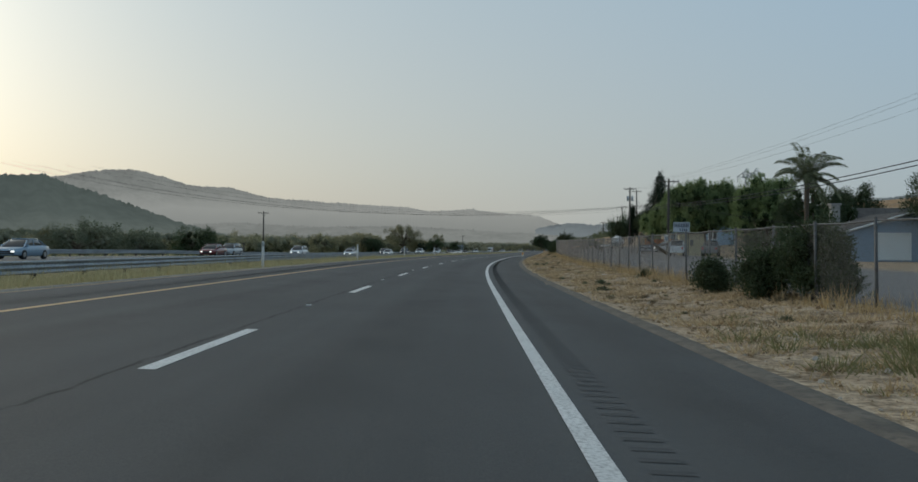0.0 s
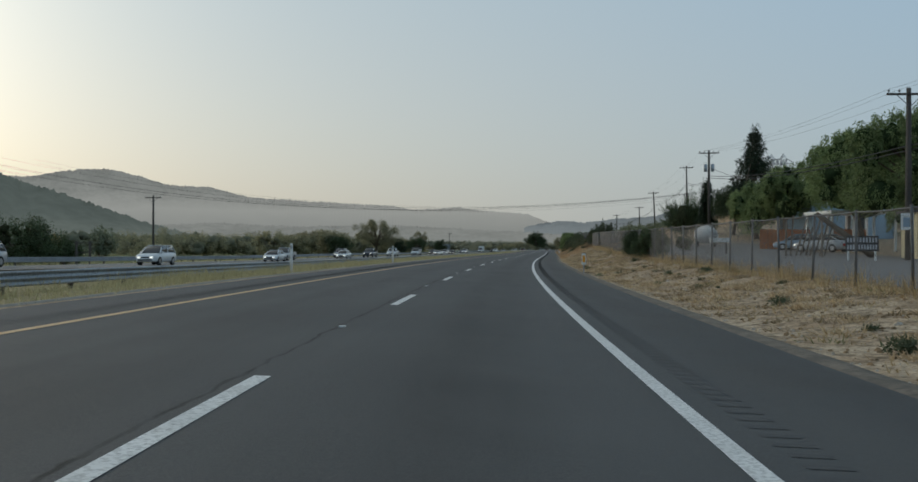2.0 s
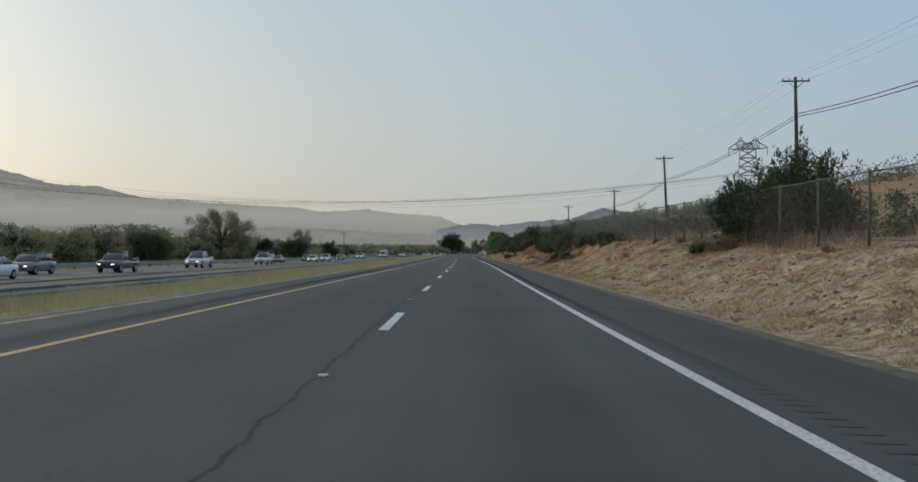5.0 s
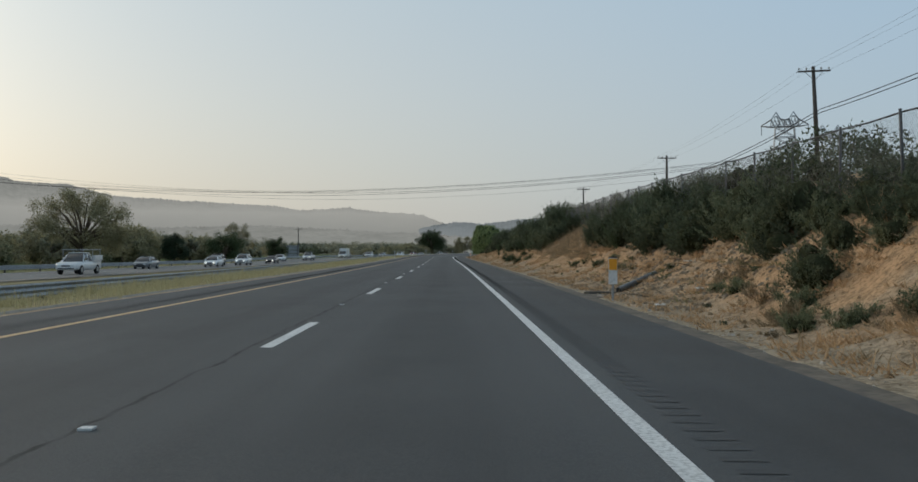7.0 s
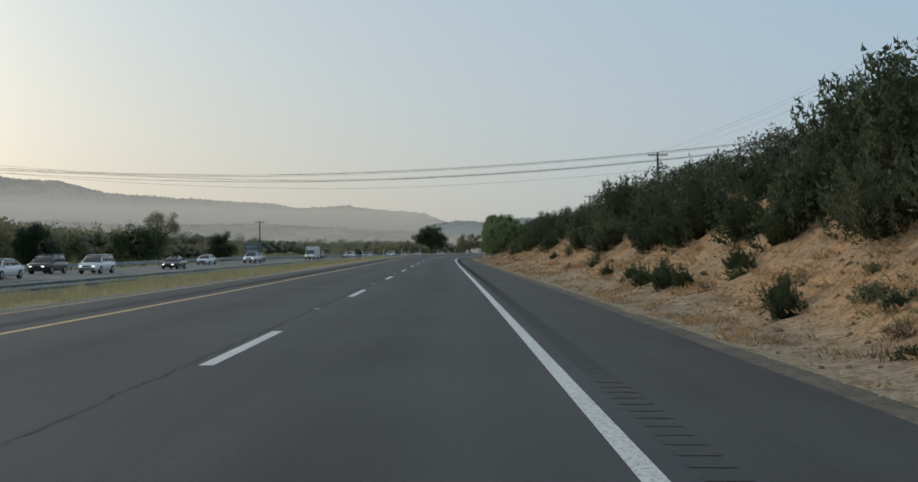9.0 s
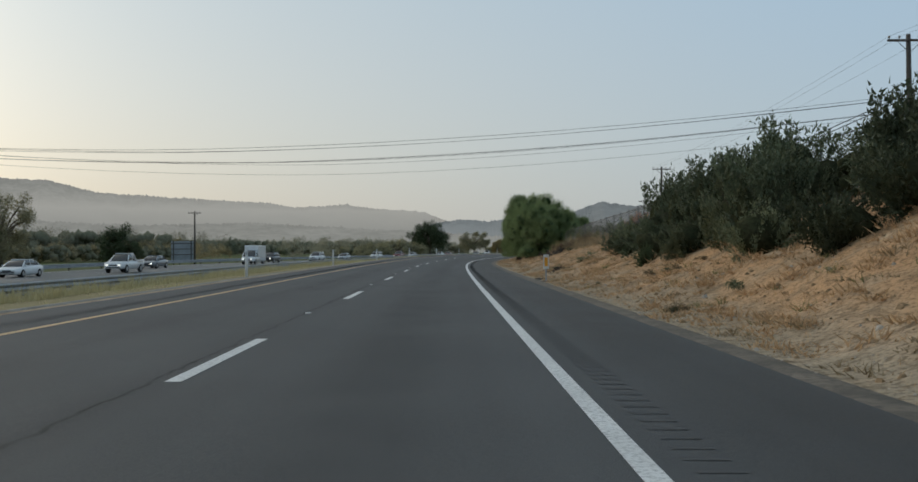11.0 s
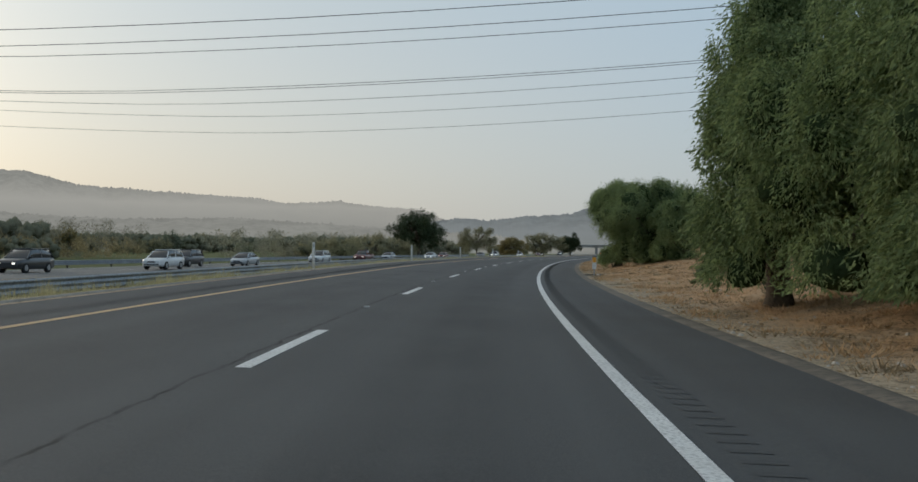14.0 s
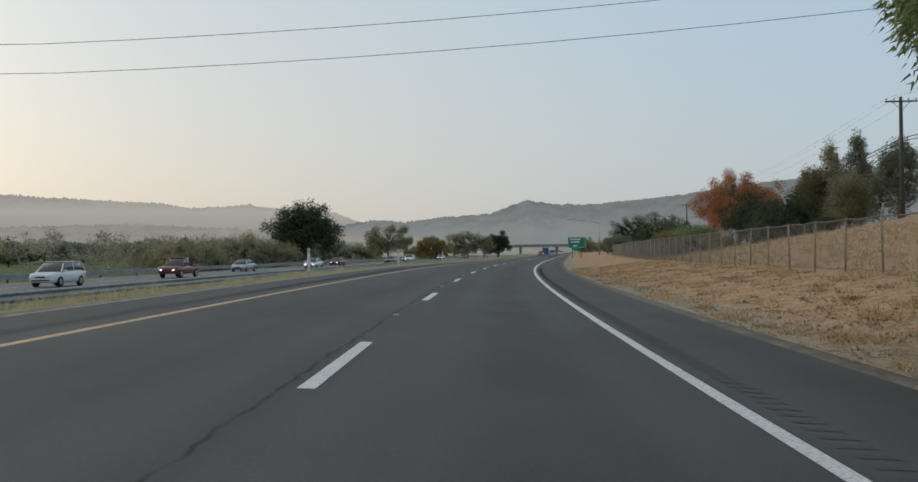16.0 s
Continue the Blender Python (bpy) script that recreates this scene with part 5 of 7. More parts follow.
for s, d, f in ((291, 4.2, 0.42), (292, 4.5, 0.4), (299.5, 4.3, 0.5), (300.6, 4.5, 0.55), (301.8, 4.3, 0.48), (298.6, 4.6, 0.4), (287, 4.9, 0.42), (297, 5.4, 0.45), (296, 5.2, 0.4), (305, 4.6, 0.36), (308, 4.4, 0.4), (313, 4.8, 0.45), (318, 4.4, 0.3), (330, 5.2, 0.36)):
    shrub(3, s, d, f)
scatter(282, 300, 6.2, 8.4, 20, (0, 1, 3, 4, 5), 0.85, 1.15)
scatter(289, 298, 6.7, 8.2, 9, (4, 1, 5), 1.15, 1.45)
scatter(290, 372, 6.1, 8.2, 42, (0, 1, 3, 4, 5), 0.85, 1.25)
scatter(353, 375, 6.8, 9.2, 30, (0, 5, 1, 4), 1.0, 1.35)
scatter(372, 380, 6.6, 8.2, 6, (0, 5), 0.7, 0.95)
scatter(364, 384, 5.8, 7.2, 8, (0, 2, 2), 0.5, 0.75)
for s, d, f in ((366.6, 5.5, 0.5), (367.6, 5.8, 0.42), (374.0, 6.3, 0.35)):
    shrub(3, s, d, f)
scatter(150, 205, 9.5, 14, 8, (0, 1, 3), 0.8, 1.2)
scatter(226, 246, 6.6, 7.8, 20, (0, 1, 0, 5), 0.42, 0.66)
scatter(222, 238, 4.0, 6.2, 24, (6, 6, 2), 0.5, 1.0)
scatter(248, 264, 4.2, 6.2, 12, (6, 6, 2), 0.4, 0.7)
scatter(285, 385, 4.0, 6.8, 26, (6, 6, 2), 0.4, 0.8)


def thicket(s0, s1, d0, d1, n, h0, h1, material, label):
    """Brush grown together past telling its plants apart."""
    c = []
    for _ in range(n):
        s, d, h = s0 + (s1 - s0) * rng.random(), d0 + (d1 - d0) * rng.random(), h0 + (h1 - h0) * rng.random()
        for o in ball(10):
            c.append(road(s + o[0] * h * 0.6, d + o[1] * h * 0.6, land(s, d, False) - 0.1 + h * (0.45 + 0.45 * o[2])))
    c = np.array(c)
    ob = part("thicket", crown_leaves(c, 0.34, len(c) * 90, 0.12, 0.06, material, 0, "thicket", 0.5), None, None)
    tagged(ob, label, "brush", kind="stuff")


thicket(92, 124, 29.5, 34.0, 36, 2.2, 3.6, OAK, "dark hedge grown together behind the yards")
thicket(203, 238, 7.7, 9.6, 40, 0.45, 0.85, BRUSH, "dark brush grown together along the fence on the slope")
thicket(238, 284, 8.2, 11.0, 44, 1.2, 2.0, BRUSH, "dense dark brush round the fence at the top of the slope")
thicket(284, 376, 8.2, 10.8, 80, 1.5, 2.3, BRUSH, "dense grey-green brush at the top of the slope")
thicket(398, 440, 9.6, 14.0, 46, 0.8, 1.9, BRUSH, "dark brush behind the fence on the dry bank")
thicket(100, 180, 38.0, 43.0, 70, 3.0, 4.4, OAK, "dark hedge grown together behind the houses")
thicket(180, 236, 9.0, 14.0, 40, 0.6, 1.4, SAGE, "grey-green brush behind the fence")
scatter(206, 236, 6.7, 8.0, 36, (0, 1, 0, 5, 0), 0.36, 0.56)
scatter(182, 212, 5.6, 8.0, 22, (6, 6, 6, 2), 0.5, 0.95)
c = []
for _ in range(46):
    s, d = 195 + 150 * rng.random(), 15 + 30 * rng.random()
    r = 1.0 + 1.2 * rng.random()
    for o in ball(14) * r:
        c.append(road(s + o[0] * 1.2, d + o[1] * 1.2, land(s, d, False) + abs(o[2]) * 0.9))
tagged(part("hillside_scrub", crown_leaves(np.array(c), 0.7, 26000, 0.24, 0.12, SAGE, 0, "hillside_scrub"), None, None), "grey-green scrub on the hillside behind the fence", "scrub", kind="stuff")
scatter(415, 520, 15, 26, 12, (0, 1, 2, 3), 0.8, 1.4)
scatter(520, 640, 16, 34, 12, (0, 1, 3), 1.0, 1.9)


for s, d, f, k in ((452, 6.8, 0.3, 3), (449.5, 6.2, 0.3, 3), (460, 6.4, 0.4, 5), (461.5, 6.8, 0.45, 5), (459, 5.8, 0.35, 2)):
    shrub(k, s, d, f)
for s, d, f in ((455, 6.0, 0.35), (456, 6.7, 0.4), (450, 7.2, 0.3), (453, 5.4, 0.25)):
    shrub(2, s, d, f)
# dense shrubs at the foot of the fence
for s, d, sz, n in ((21.6, 7.3, (0.85, 1.2, 0.9), 9000), (22.6, 6.6, (0.7, 0.9, 0.62), 5000), (25.6, 6.0, (0.42, 0.5, 0.42), 3000), (117.6, 6.8, (1.0, 1.5, 0.95), 9000), (123.0, 6.6, (0.8, 1.2, 0.85), 8000)):
    tree("bush", "dense dark evergreen shrub at the foot of the fence", "bush", onland(s, d), sz, sz[2], OAK, n * 2, (0.075, 0.035), 0.3, 44, 0, 0.05, "shrubs at the fence", -0.85, 8, 0.45, 0.6)
# low weeds
WEED = {}
for kind, (mt, nn, lf, label) in enumerate(((SAGE, 420, (0.09, 0.026), "low grey-green weed clump on the dry earth"), (BRUSH, 420, (0.09, 0.034), "low dark green weed clump on the dry earth"), (DEADWEED, 300, (0.14, 0.02), "low brown dead weed clump on the slope"))):
    WEED[kind] = (mt, nn, lf, label)
WEEDPROTO = {}


def weed(kind, s, d, f):
    m = scaled(onland(s, d, -0.02), f, rng.random() * 360)
    if kind in WEEDPROTO:
        return copy_thing(WEEDPROTO[kind], m)
    mt, nn, lf, label = WEED[kind]
    c = clumps(14, (0.26, 0.22, 0.06), -0.1, 0.1) + np.array((0, 0, 0.06))
    ob = part("weed", crown_leaves(c, 0.13, nn, lf[0], lf[1], mt, 0, "weed"), None, None)
    ob.matrix_basis = m
    WEEDPROTO[kind] = tagged(ob, label, "weed", "weeds on the verge")


for s0, s1, d0, d1, n, kinds in ((15, 165, 2.9, 6.6, 130, (0, 1, 1, 2)), (165, 232, 3.2, 6.8, 24, (0, 2, 2)), (232, 385, 3.2, 6.4, 76, (0, 1, 1, 2)), (385, 480, 3.2, 9, 34, (0, 2, 2)), (470, 560, 3.2, 10, 12, (0, 1, 2))):
    for _ in range(n):
        weed(int(rng.choice(kinds)), s0 + (s1 - s0) * rng.random(), d0 + (d1 - d0) * rng.random(), 0.4 + 1.0 * rng.random() ** 2)
for _ in range(34):
    weed(int(rng.choice((0, 1))), 84 + 76 * rng.random(), 3.3 + 2.8 * rng.random(), 0.4 + 0.45 * rng.random())
for s, d, f, k in ((22.0, 8.2, 0.6, 0), (37.5, 6.3, 0.4, 1), (116.3, 5.7, 0.45, 2)):
    shrub(k, s, d, f)

scatter(220, 237, 5.0, 6.9, 22, (2, 6, 2, 6, 5), 0.35, 0.6)
scatter(236, 250, 4.6, 5.9, 8, (2, 6), 0.3, 0.5)

# trees beyond the far carriageway
rng = np.random.default_rng(45)


def far_tree(s, d, size, lift, mt, label, n=6000, leaf=(0.5, 0.26), spread=1.2, k=44, bare=14, hollow=0.6, low=-0.8):
    return tree("tree", label, "tree", onland(s, d), size, lift, mt, int(n * 3.4), (leaf[0] * 0.6, leaf[1] * 0.6), spread, k, 0, 0.3, "", low, bare, hollow, 0.0 if "half-bare" in label else 0.4, 1, True, DARKHEART if mt in (OAK, PINE) else PALEHEART)


far_tree(159.5, -57, (5.2, 4.5, 2.7), 2.6, OAK, "dark rounded oak beside the far guardrail", 4200, (0.34, 0.2), 1.0, 60)
far_tree(165, -55, (1.8, 2, 1.6), 1.4, OAK, "small dark bush beside the far guardrail", 3000, (0.3, 0.18), 0.7, 20)
far_tree(348, -53, (7.4, 6.6, 5.0), 6.4, OLIVE, "half-bare autumn tree with olive and yellow leaves", 7600, (0.36, 0.22), 1.1, 74, 50, 0.5)
far_tree(320, -58.5, (3.6, 3.6, 3.1), 3.0, OAK, "dark round evergreen tree", 3500, (0.34, 0.2), 0.9, 50)
far_tree(460, -50, (2.6, 2.8, 2.6), 2.9, OAK, "dark upright evergreen tree beside the guardrail", 3200, (0.34, 0.2), 0.8, 44)
far_tree(430, -54, (4.2, 4.4, 3.3), 3.6, OAK, "broad dark green tree beyond the guardrail", 3800, (0.36, 0.22), 1.0, 50)
far_tree(441, -55, (3.4, 3.4, 4.0), 5.4, OLIVE, "half-bare yellowing tree beyond the guardrail", 3200, (0.34, 0.2), 0.9, 36, 36, 0.6)
far_tree(395, -54, (2.6, 2.6, 2.8), 3.2, PINE, "dark narrow evergreen beyond the guardrail", 5000, (0.34, 0.14), 0.8, 34)
far_tree(658, -48, (7.0, 7.0, 5.4), 7.2, OAK, "large dark spreading oak standing over the highway", 8000, (0.5, 0.3), 1.25, 100, 26, 0.5)
far_tree(646, -56, (9.5, 6, 3.0), 2.6, OLIVE, "wide olive thicket at the foot of a large oak", 4500, (0.45, 0.26), 1.2, 70)
far_tree(632, -60, (6.5, 6, 2.4), 2.2, OLIVE, "olive thicket beside the highway", 3200, (0.45, 0.26), 1.1, 50)
far_tree(750, -50, (7.0, 6.0, 4.6), 6.2, OLIVE, "half-bare tree with thin yellow leaves", 5200, (0.5, 0.3), 1.3, 50, 40, 0.6)
far_tree(765, -40, (5.0, 5.0, 3.4), 3.2, YELLOWLEAF, "yellowing round tree beside the highway", 5600)
far_tree(830, -36, (9, 7, 4.2), 5.2, OLIVE, "row of olive trees beside the highway", 4500, (0.6, 0.34), 1.4, 70, 30)
far_tree(850, -26, (5, 5, 4.0), 5.0, OAK, "dark green tree beside the highway", 5600, (0.6, 0.34), 1.3, 40)
WOODS = {}
for i, (sz, li, mt) in enumerate((((4.5, 4.5, 2.8), 3.0, OLIVE), ((4.0, 4.2, 3.2), 3.4, HAZEGREEN), ((5.0, 4.6, 2.4), 2.5, OLIVE), ((3.4, 3.6, 2.9), 3.2, YELLOWLEAF), ((4.2, 4.0, 2.2), 2.2, SAGE))):
    WOODS[i] = (sz, li, mt)
WLABEL = ("olive autumn tree in the row beyond the fields", "dark green tree in the row beyond the fields", "low spreading olive tree beyond the guardrail", "yellow autumn tree in the row beyond the fields", "grey-green thicket beyond the guardrail")
WPROTO = {}


def wood(kind, s, d, f):
    near = abs(d) < 93 and s < 620
    kind = kind + 10 * near
    m = scaled(Matrix.Translation(place(s, d, land(s, d, False))), f, rng.random() * 360)
    if kind not in WPROTO:
        sz, li, mt = WOODS[kind % 10]
        if near:
            WPROTO[kind] = tree("tree", WLABEL[kind % 10], "tree", m, sz, li, mt, 3600, (0.34, 0.26), 0.95, 44, 0, 0.22, "trees beyond the far carriageway", -0.85, 14, 0.5, 0.5, 1, True, PALEHEART)
        else:
            WPROTO[kind] = tree("tree", WLABEL[kind % 10], "tree", m, sz, li, mt, 1600, (0.5, 0.38), 1.1, 30, 0, 0.22, "trees beyond the far carriageway", -0.85, 8, 0.5, 0.55, 1, True, PALEHEART)
        return
    copy_thing(WPROTO[kind], m)


for s in np.arange(298, 452, 8.0):
    wood(int(rng.choice((0, 1, 2, 2, 1, 4, 0))), s + rng.normal() * 3, -62 - 12 * rng.random(), 0.9 + 0.4 * rng.random())
for s in np.arange(190, 262, 9.0):
    wood(int(rng.choice((0, 1, 1, 4))), s + rng.normal() * 3, -92 - 20 * rng.random(), 0.8 + 0.3 * rng.random())
for s in np.arange(60, 760, 14):
    wood(int(rng.choice((0, 0, 2, 3, 4, 1))), s * 1.1 + rng.normal() * 5, -165 - 60 * rng.random(), 0.95 + 0.35 * rng.random())
for s in np.arange(640, 1500, 30):
    wood(int(rng.choice((0, 2, 2, 3))), s, -75 - 60 * rng.random(), 0.7 + 0.35 * rng.random())
for s in np.arange(740, 1500, 36):
    wood(int(rng.choice((0, 1, 1, 2))), s, 20 + 30 * rng.random() + (s - 700) * 0.02, 1.0 + 0.5 * rng.random())
for s in np.arange(860, 1240, 34):
    wood(int(rng.choice((0, 1, 4))), s, 9 + 14 * rng.random(), 0.9 + 0.5 * rng.random())
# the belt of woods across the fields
# both leaf colours are paled with the haze over the fields
FARWOOD = leafy("haze_paled_autumn_woods", (0.24, 0.232, 0.168), (0.29, 0.275, 0.195), 0.45, 0.2)
YELLOWWOOD = leafy("haze_paled_yellow_woods", (0.29, 0.24, 0.13), (0.34, 0.27, 0.14), 0.45, 0.2)


def belt(s0, s1, near, far, height, n, leaf, material, label, salt):
    """A continuous belt of far woods with an uneven, rounded outline."""
    c = []
    for s in np.arange(s0, s1, 2.4):
        h = height * (1 + 0.34 * noise.noise((s * 0.035, 3 + salt, 0)) + 0.26 * noise.noise((s * 0.11, 7 + salt, 0)))
        for q in (0.15, 0.4, 0.62, 0.8):
            d = -near - (far - near) * rng.random()
            p = s + 2 * rng.normal()
            c.append(place(p, d, land(p, d, False) + h * q + 0.3 * rng.normal()))
    ob = part("far_woods", crown_leaves(np.array(c), 0.2 * height, int(n * 1.5), leaf * 0.62, leaf * 0.45, material, 0, "far_woods", 0.82, 1, True, PALEHEART), None, None)
    return tagged(ob, label, "woods", kind="stuff")


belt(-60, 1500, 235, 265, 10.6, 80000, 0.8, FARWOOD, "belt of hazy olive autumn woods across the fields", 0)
belt(120, 420, 190, 220, 8.6, 44000, 0.6, HAZEGREEN, "belt of green woods with haze-paled leaves beyond the field", 11)
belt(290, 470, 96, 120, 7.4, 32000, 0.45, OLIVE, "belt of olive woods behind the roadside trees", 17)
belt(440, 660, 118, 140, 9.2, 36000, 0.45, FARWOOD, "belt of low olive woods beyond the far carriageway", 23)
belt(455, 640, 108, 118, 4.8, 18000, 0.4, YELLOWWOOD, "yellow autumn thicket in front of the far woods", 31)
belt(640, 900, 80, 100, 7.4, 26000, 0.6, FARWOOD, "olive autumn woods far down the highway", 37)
# the rust-red tree and its neighbours above the fence
far_tree(618, 27.4, (6.2, 6.0, 4.6), 6.0, RUST, "broad rust-red autumn tree above the fence", 14000, (0.26, 0.18), 0.95, 110)
far_tree(630, 31.5, (4.0, 4.0, 3.6), 6.4, RUST, "rust-red autumn tree behind its larger neighbour", 8000, (0.26, 0.18), 0.95, 80)
for s, d, sz, li, mt in ((602, 26.6, (4.4, 4.4, 3.0), 3.4, OAK), (594, 28.5, (3.8, 3.8, 2.8), 3.2, OAK), (640, 24, (4.0, 4.4, 2.0), 2.0, PEPPER), (655, 22, (4, 4, 1.8), 1.8, YELLOWLEAF), (670, 26, (5, 5, 2.6), 2.8, OAK), (599, 32.6, (1.7, 1.7, 3.2), 5.6, YELLOWLEAF), (588, 34.0, (2.0, 2.0, 3.0), 4.6, OLIVE), (583, 37.4, (2.4, 2.4, 3.4), 6.2, HAZEGREEN), (700, 24, (6, 6, 3.2), 3.4, OAK), (533, 45, (4, 4, 1.6), 1.6, OAK), (540, 36, (3, 3.4, 1.3), 1.3, BRUSH), (728, 20, (6, 6, 4.4), 5.4, OAK), (742, 27, (7, 6, 5.0), 6.4, HAZEGREEN), (764, 22, (6, 6, 4.2), 5.2, OAK), (716, 15, (3.6, 3.6, 2.0), 2.2, HAZEGREEN)):
    far_tree(s, d, sz, li, mt, "green tree on the hillside above the fence", 3200, (0.36, 0.2), 0.95, 56)
far_tree(138, -67, (6.2, 5.6, 2.9), 2.4, HAZEGREEN, "broad hazy green tree beyond the far guardrail", 4200, (0.34, 0.2), 1.0, 60)
far_tree(147, -62, (3.6, 3.6, 2.4), 2.0, HAZEGREEN, "low green tree beyond the far guardrail", 3200, (0.34, 0.2), 0.9, 44)
thicket(562, 600, 11.2, 16.0, 30, 1.0, 2.0, SAGE, "grey-green brush behind the hillside fence")
thicket(596, 670, 11.5, 18.0, 46, 1.4, 2.6, OAK, "dark green brush behind the hillside fence")

# ---- grass, straw, stones ----
rng = np.random.default_rng(33)
def sward(name, s0, s1, d0, d1, n, h0, h1, width, material, label, flat=0.25, dense=None, clump=6, radius=0.07):
    m = n // clump
    s, d = s0 + (s1 - s0) * rng.random(m), d0 + (d1 - d0) * rng.random(m)
    if dense:
        keep = np.array([dense(a, b) > rng.random() for a, b in zip(s, d)])
        s, d = s[keep], d[keep]
    p = np.array([place(a, b, land(a, b) - 0.02) for a, b in zip(s, d)])
    off = rng.normal(size=(len(p) * clump, 3)) * np.array((radius, radius, 0))
    p = np.repeat(p, clump, axis=0) + off
    ax = rng.normal(size=(len(p), 3)) * flat + off / radius * (0.0 if radius < 0.08 else 0.6)
    ax[:, 2] = 1 if flat < 1 else 0.12 + 0.25 * rng.random(len(p))
    hh = np.repeat(h0 + (h1 - h0) * rng.random(len(s)) ** 2, clump) * (0.6 + 0.6 * rng.random(len(p)))
    ob = part(name, blades(name, p, ax, hh, width, material, slim=True), None, None)
    return tagged(ob, label, "grass", kind="stuff")


def patchy(k=0.25, lo=-0.15, hard=1.6):
    return lambda s, d: min(max((lump(s, d, k) - lo) * hard + 0.25, 0.03), 1)


sward("dry_grass", -5, 200, 2.9, 7.2, 60000, 0.05, 0.2, 0.02, STRAW, "short dry straw on the verge", 0.7, patchy(0.7, 0.0, 4))
sward("dry_grass", 165, 560, 2.9, 9.5, 300000, 0.05, 0.2, 0.011, STRAWRED, "dry reddish straw on the cut slope", 0.7, patchy())
sward("straw_tufts", -5, 175, 2.85, 7.2, 120000, 0.1, 0.24, 0.036, STRAWPALE, "matted pale straw tufts on the verge", 0.9, patchy(0.8, 0.0, 6), 40, 0.17)
sward("straw_tufts", 175, 385, 2.9, 7.0, 150000, 0.1, 0.24, 0.034, STRAWRED, "tan straw tufts on the cut slope", 0.9, patchy(0.7, 0.05, 6), 30, 0.16)
sward("dead_weeds", 190, 385, 3.0, 6.8, 130000, 0.06, 0.2, 0.024, RANK, "brown dead weeds on the cut slope", 0.9, patchy(1.0, 0.28, 6), 36, 0.15)
sward("straw_tufts", 385, 560, 2.9, 10, 90000, 0.1, 0.24, 0.034, STRAWRED, "matted tan straw tufts on the verge", 0.9, patchy(0.8, 0.0, 6), 36, 0.17)
sward("green_weeds", -5, 170, 3.1, 6.8, 16000, 0.08, 0.22, 0.02, WEEDGREEN, "green weeds growing through the straw", 0.9, patchy(0.7, 0.25, 6), 30, 0.13)
sward("green_weeds", 230, 385, 3.3, 6.8, 16000, 0.08, 0.26, 0.02, WEEDGREEN, "green weeds on the cut slope", 0.6, patchy(0.5, 0.1), 26, 0.12)
sward("green_weeds", 385, 560, 3.1, 9, 12000, 0.08, 0.22, 0.02, WEEDGREEN, "green weeds growing through the tan straw", 0.6, patchy(0.5, 0.2), 26, 0.12)
sward("dead_weeds", -5, 175, 2.9, 7.0, 130000, 0.08, 0.22, 0.024, RANK, "brown dead weeds on the pale verge", 0.9, patchy(1.1, 0.22, 6), 36, 0.14)
sward("dead_weeds", 376, 560, 2.9, 9.5, 110000, 0.08, 0.22, 0.024, RANK, "brown dead weeds among the straw", 0.9, patchy(1.1, 0.12, 5), 30, 0.16)
sward("straw_litter", -5, 240, 2.8, 7.5, 24000, 0.08, 0.2, 0.014, STRAW, "dead straw lying on the earth", 1.6, patchy(0.3), 4)
sward("straw_litter", 165, 560, 2.8, 10, 70000, 0.1, 0.26, 0.016, STRAWRED, "dead straw lying on the slope", 1.6, patchy(0.3), 4)
sward("tall_grass", 10, 170, 6.2, 7.6, 12000, 0.25, 0.6, 0.022, STRAW, "tall dry grass at the foot of the fence", 0.28)
sward("tall_grass", 165, 392, 6.4, 14.0, 34000, 0.2, 0.7, 0.022, STRAWRED, "tall dry grass along the top of the slope", 0.3, patchy(0.2, -0.1))
sward("tall_grass", 262, 286, 5.4, 9.5, 30000, 0.2, 0.6, 0.009, RANK, "brown rank grass on the bank between the brush", 0.45)
sward("tall_grass", 178, 300, 6.5, 9.5, 26000, 0.25, 0.8, 0.011, RANK, "brown rank weeds along the fence on the slope", 0.3, patchy(0.2, 0.0))
sward("tall_grass", 380, 424, 7.6, 12, 34000, 0.3, 0.9, 0.014, RANK, "brown rank grass along the fence on the bank", 0.45, patchy(0.2, -0.3))
sward("tall_grass", 376, 442, 8.4, 12, 9000, 0.25, 0.75, 0.016, STRAWRED, "tan rank grass along the fence on the bank", 0.45, patchy(0.2, -0.1))
sward("tall_grass", 403, 418, 7.4, 9.8, 3500, 0.4, 1.3, 0.02, STRAW, "dry reeds beside a charred stump", 0.25, patchy(0.5, -0.1))
sward("green_weeds", 8.5, 14, 3.1, 5.8, 3600, 0.15, 0.45, 0.018, WEEDGREEN, "rank green weeds on the verge", 0.4, patchy(0.5, -0.1), 26, 0.12)
sward("tall_grass", 440, 620, 9.6, 24, 60000, 0.12, 0.42, 0.022, STRAW, "tall dry grass on the bank behind the fence", 0.3)
sward("median_grass", -15, 330, -14.3, -9.8, 76000, 0.12, 0.5, 0.022, GREENGRASS, "yellow-green grass in the median", 0.35, patchy(0.18, -0.35))
sward("median_grass", -15, 430, -14.45, -12.6, 90000, 0.3, 0.62, 0.02, GREENGRASS, "rank yellow-green grass at the foot of the median guardrail", 0.3, patchy(0.2, -0.4))
sward("median_grass", 420, 640, -14.45, -12.2, 40000, 0.22, 0.5, 0.02, GREENGRASS, "rank yellow grass along the median guardrail", 0.3, patchy(0.2, -0.4))
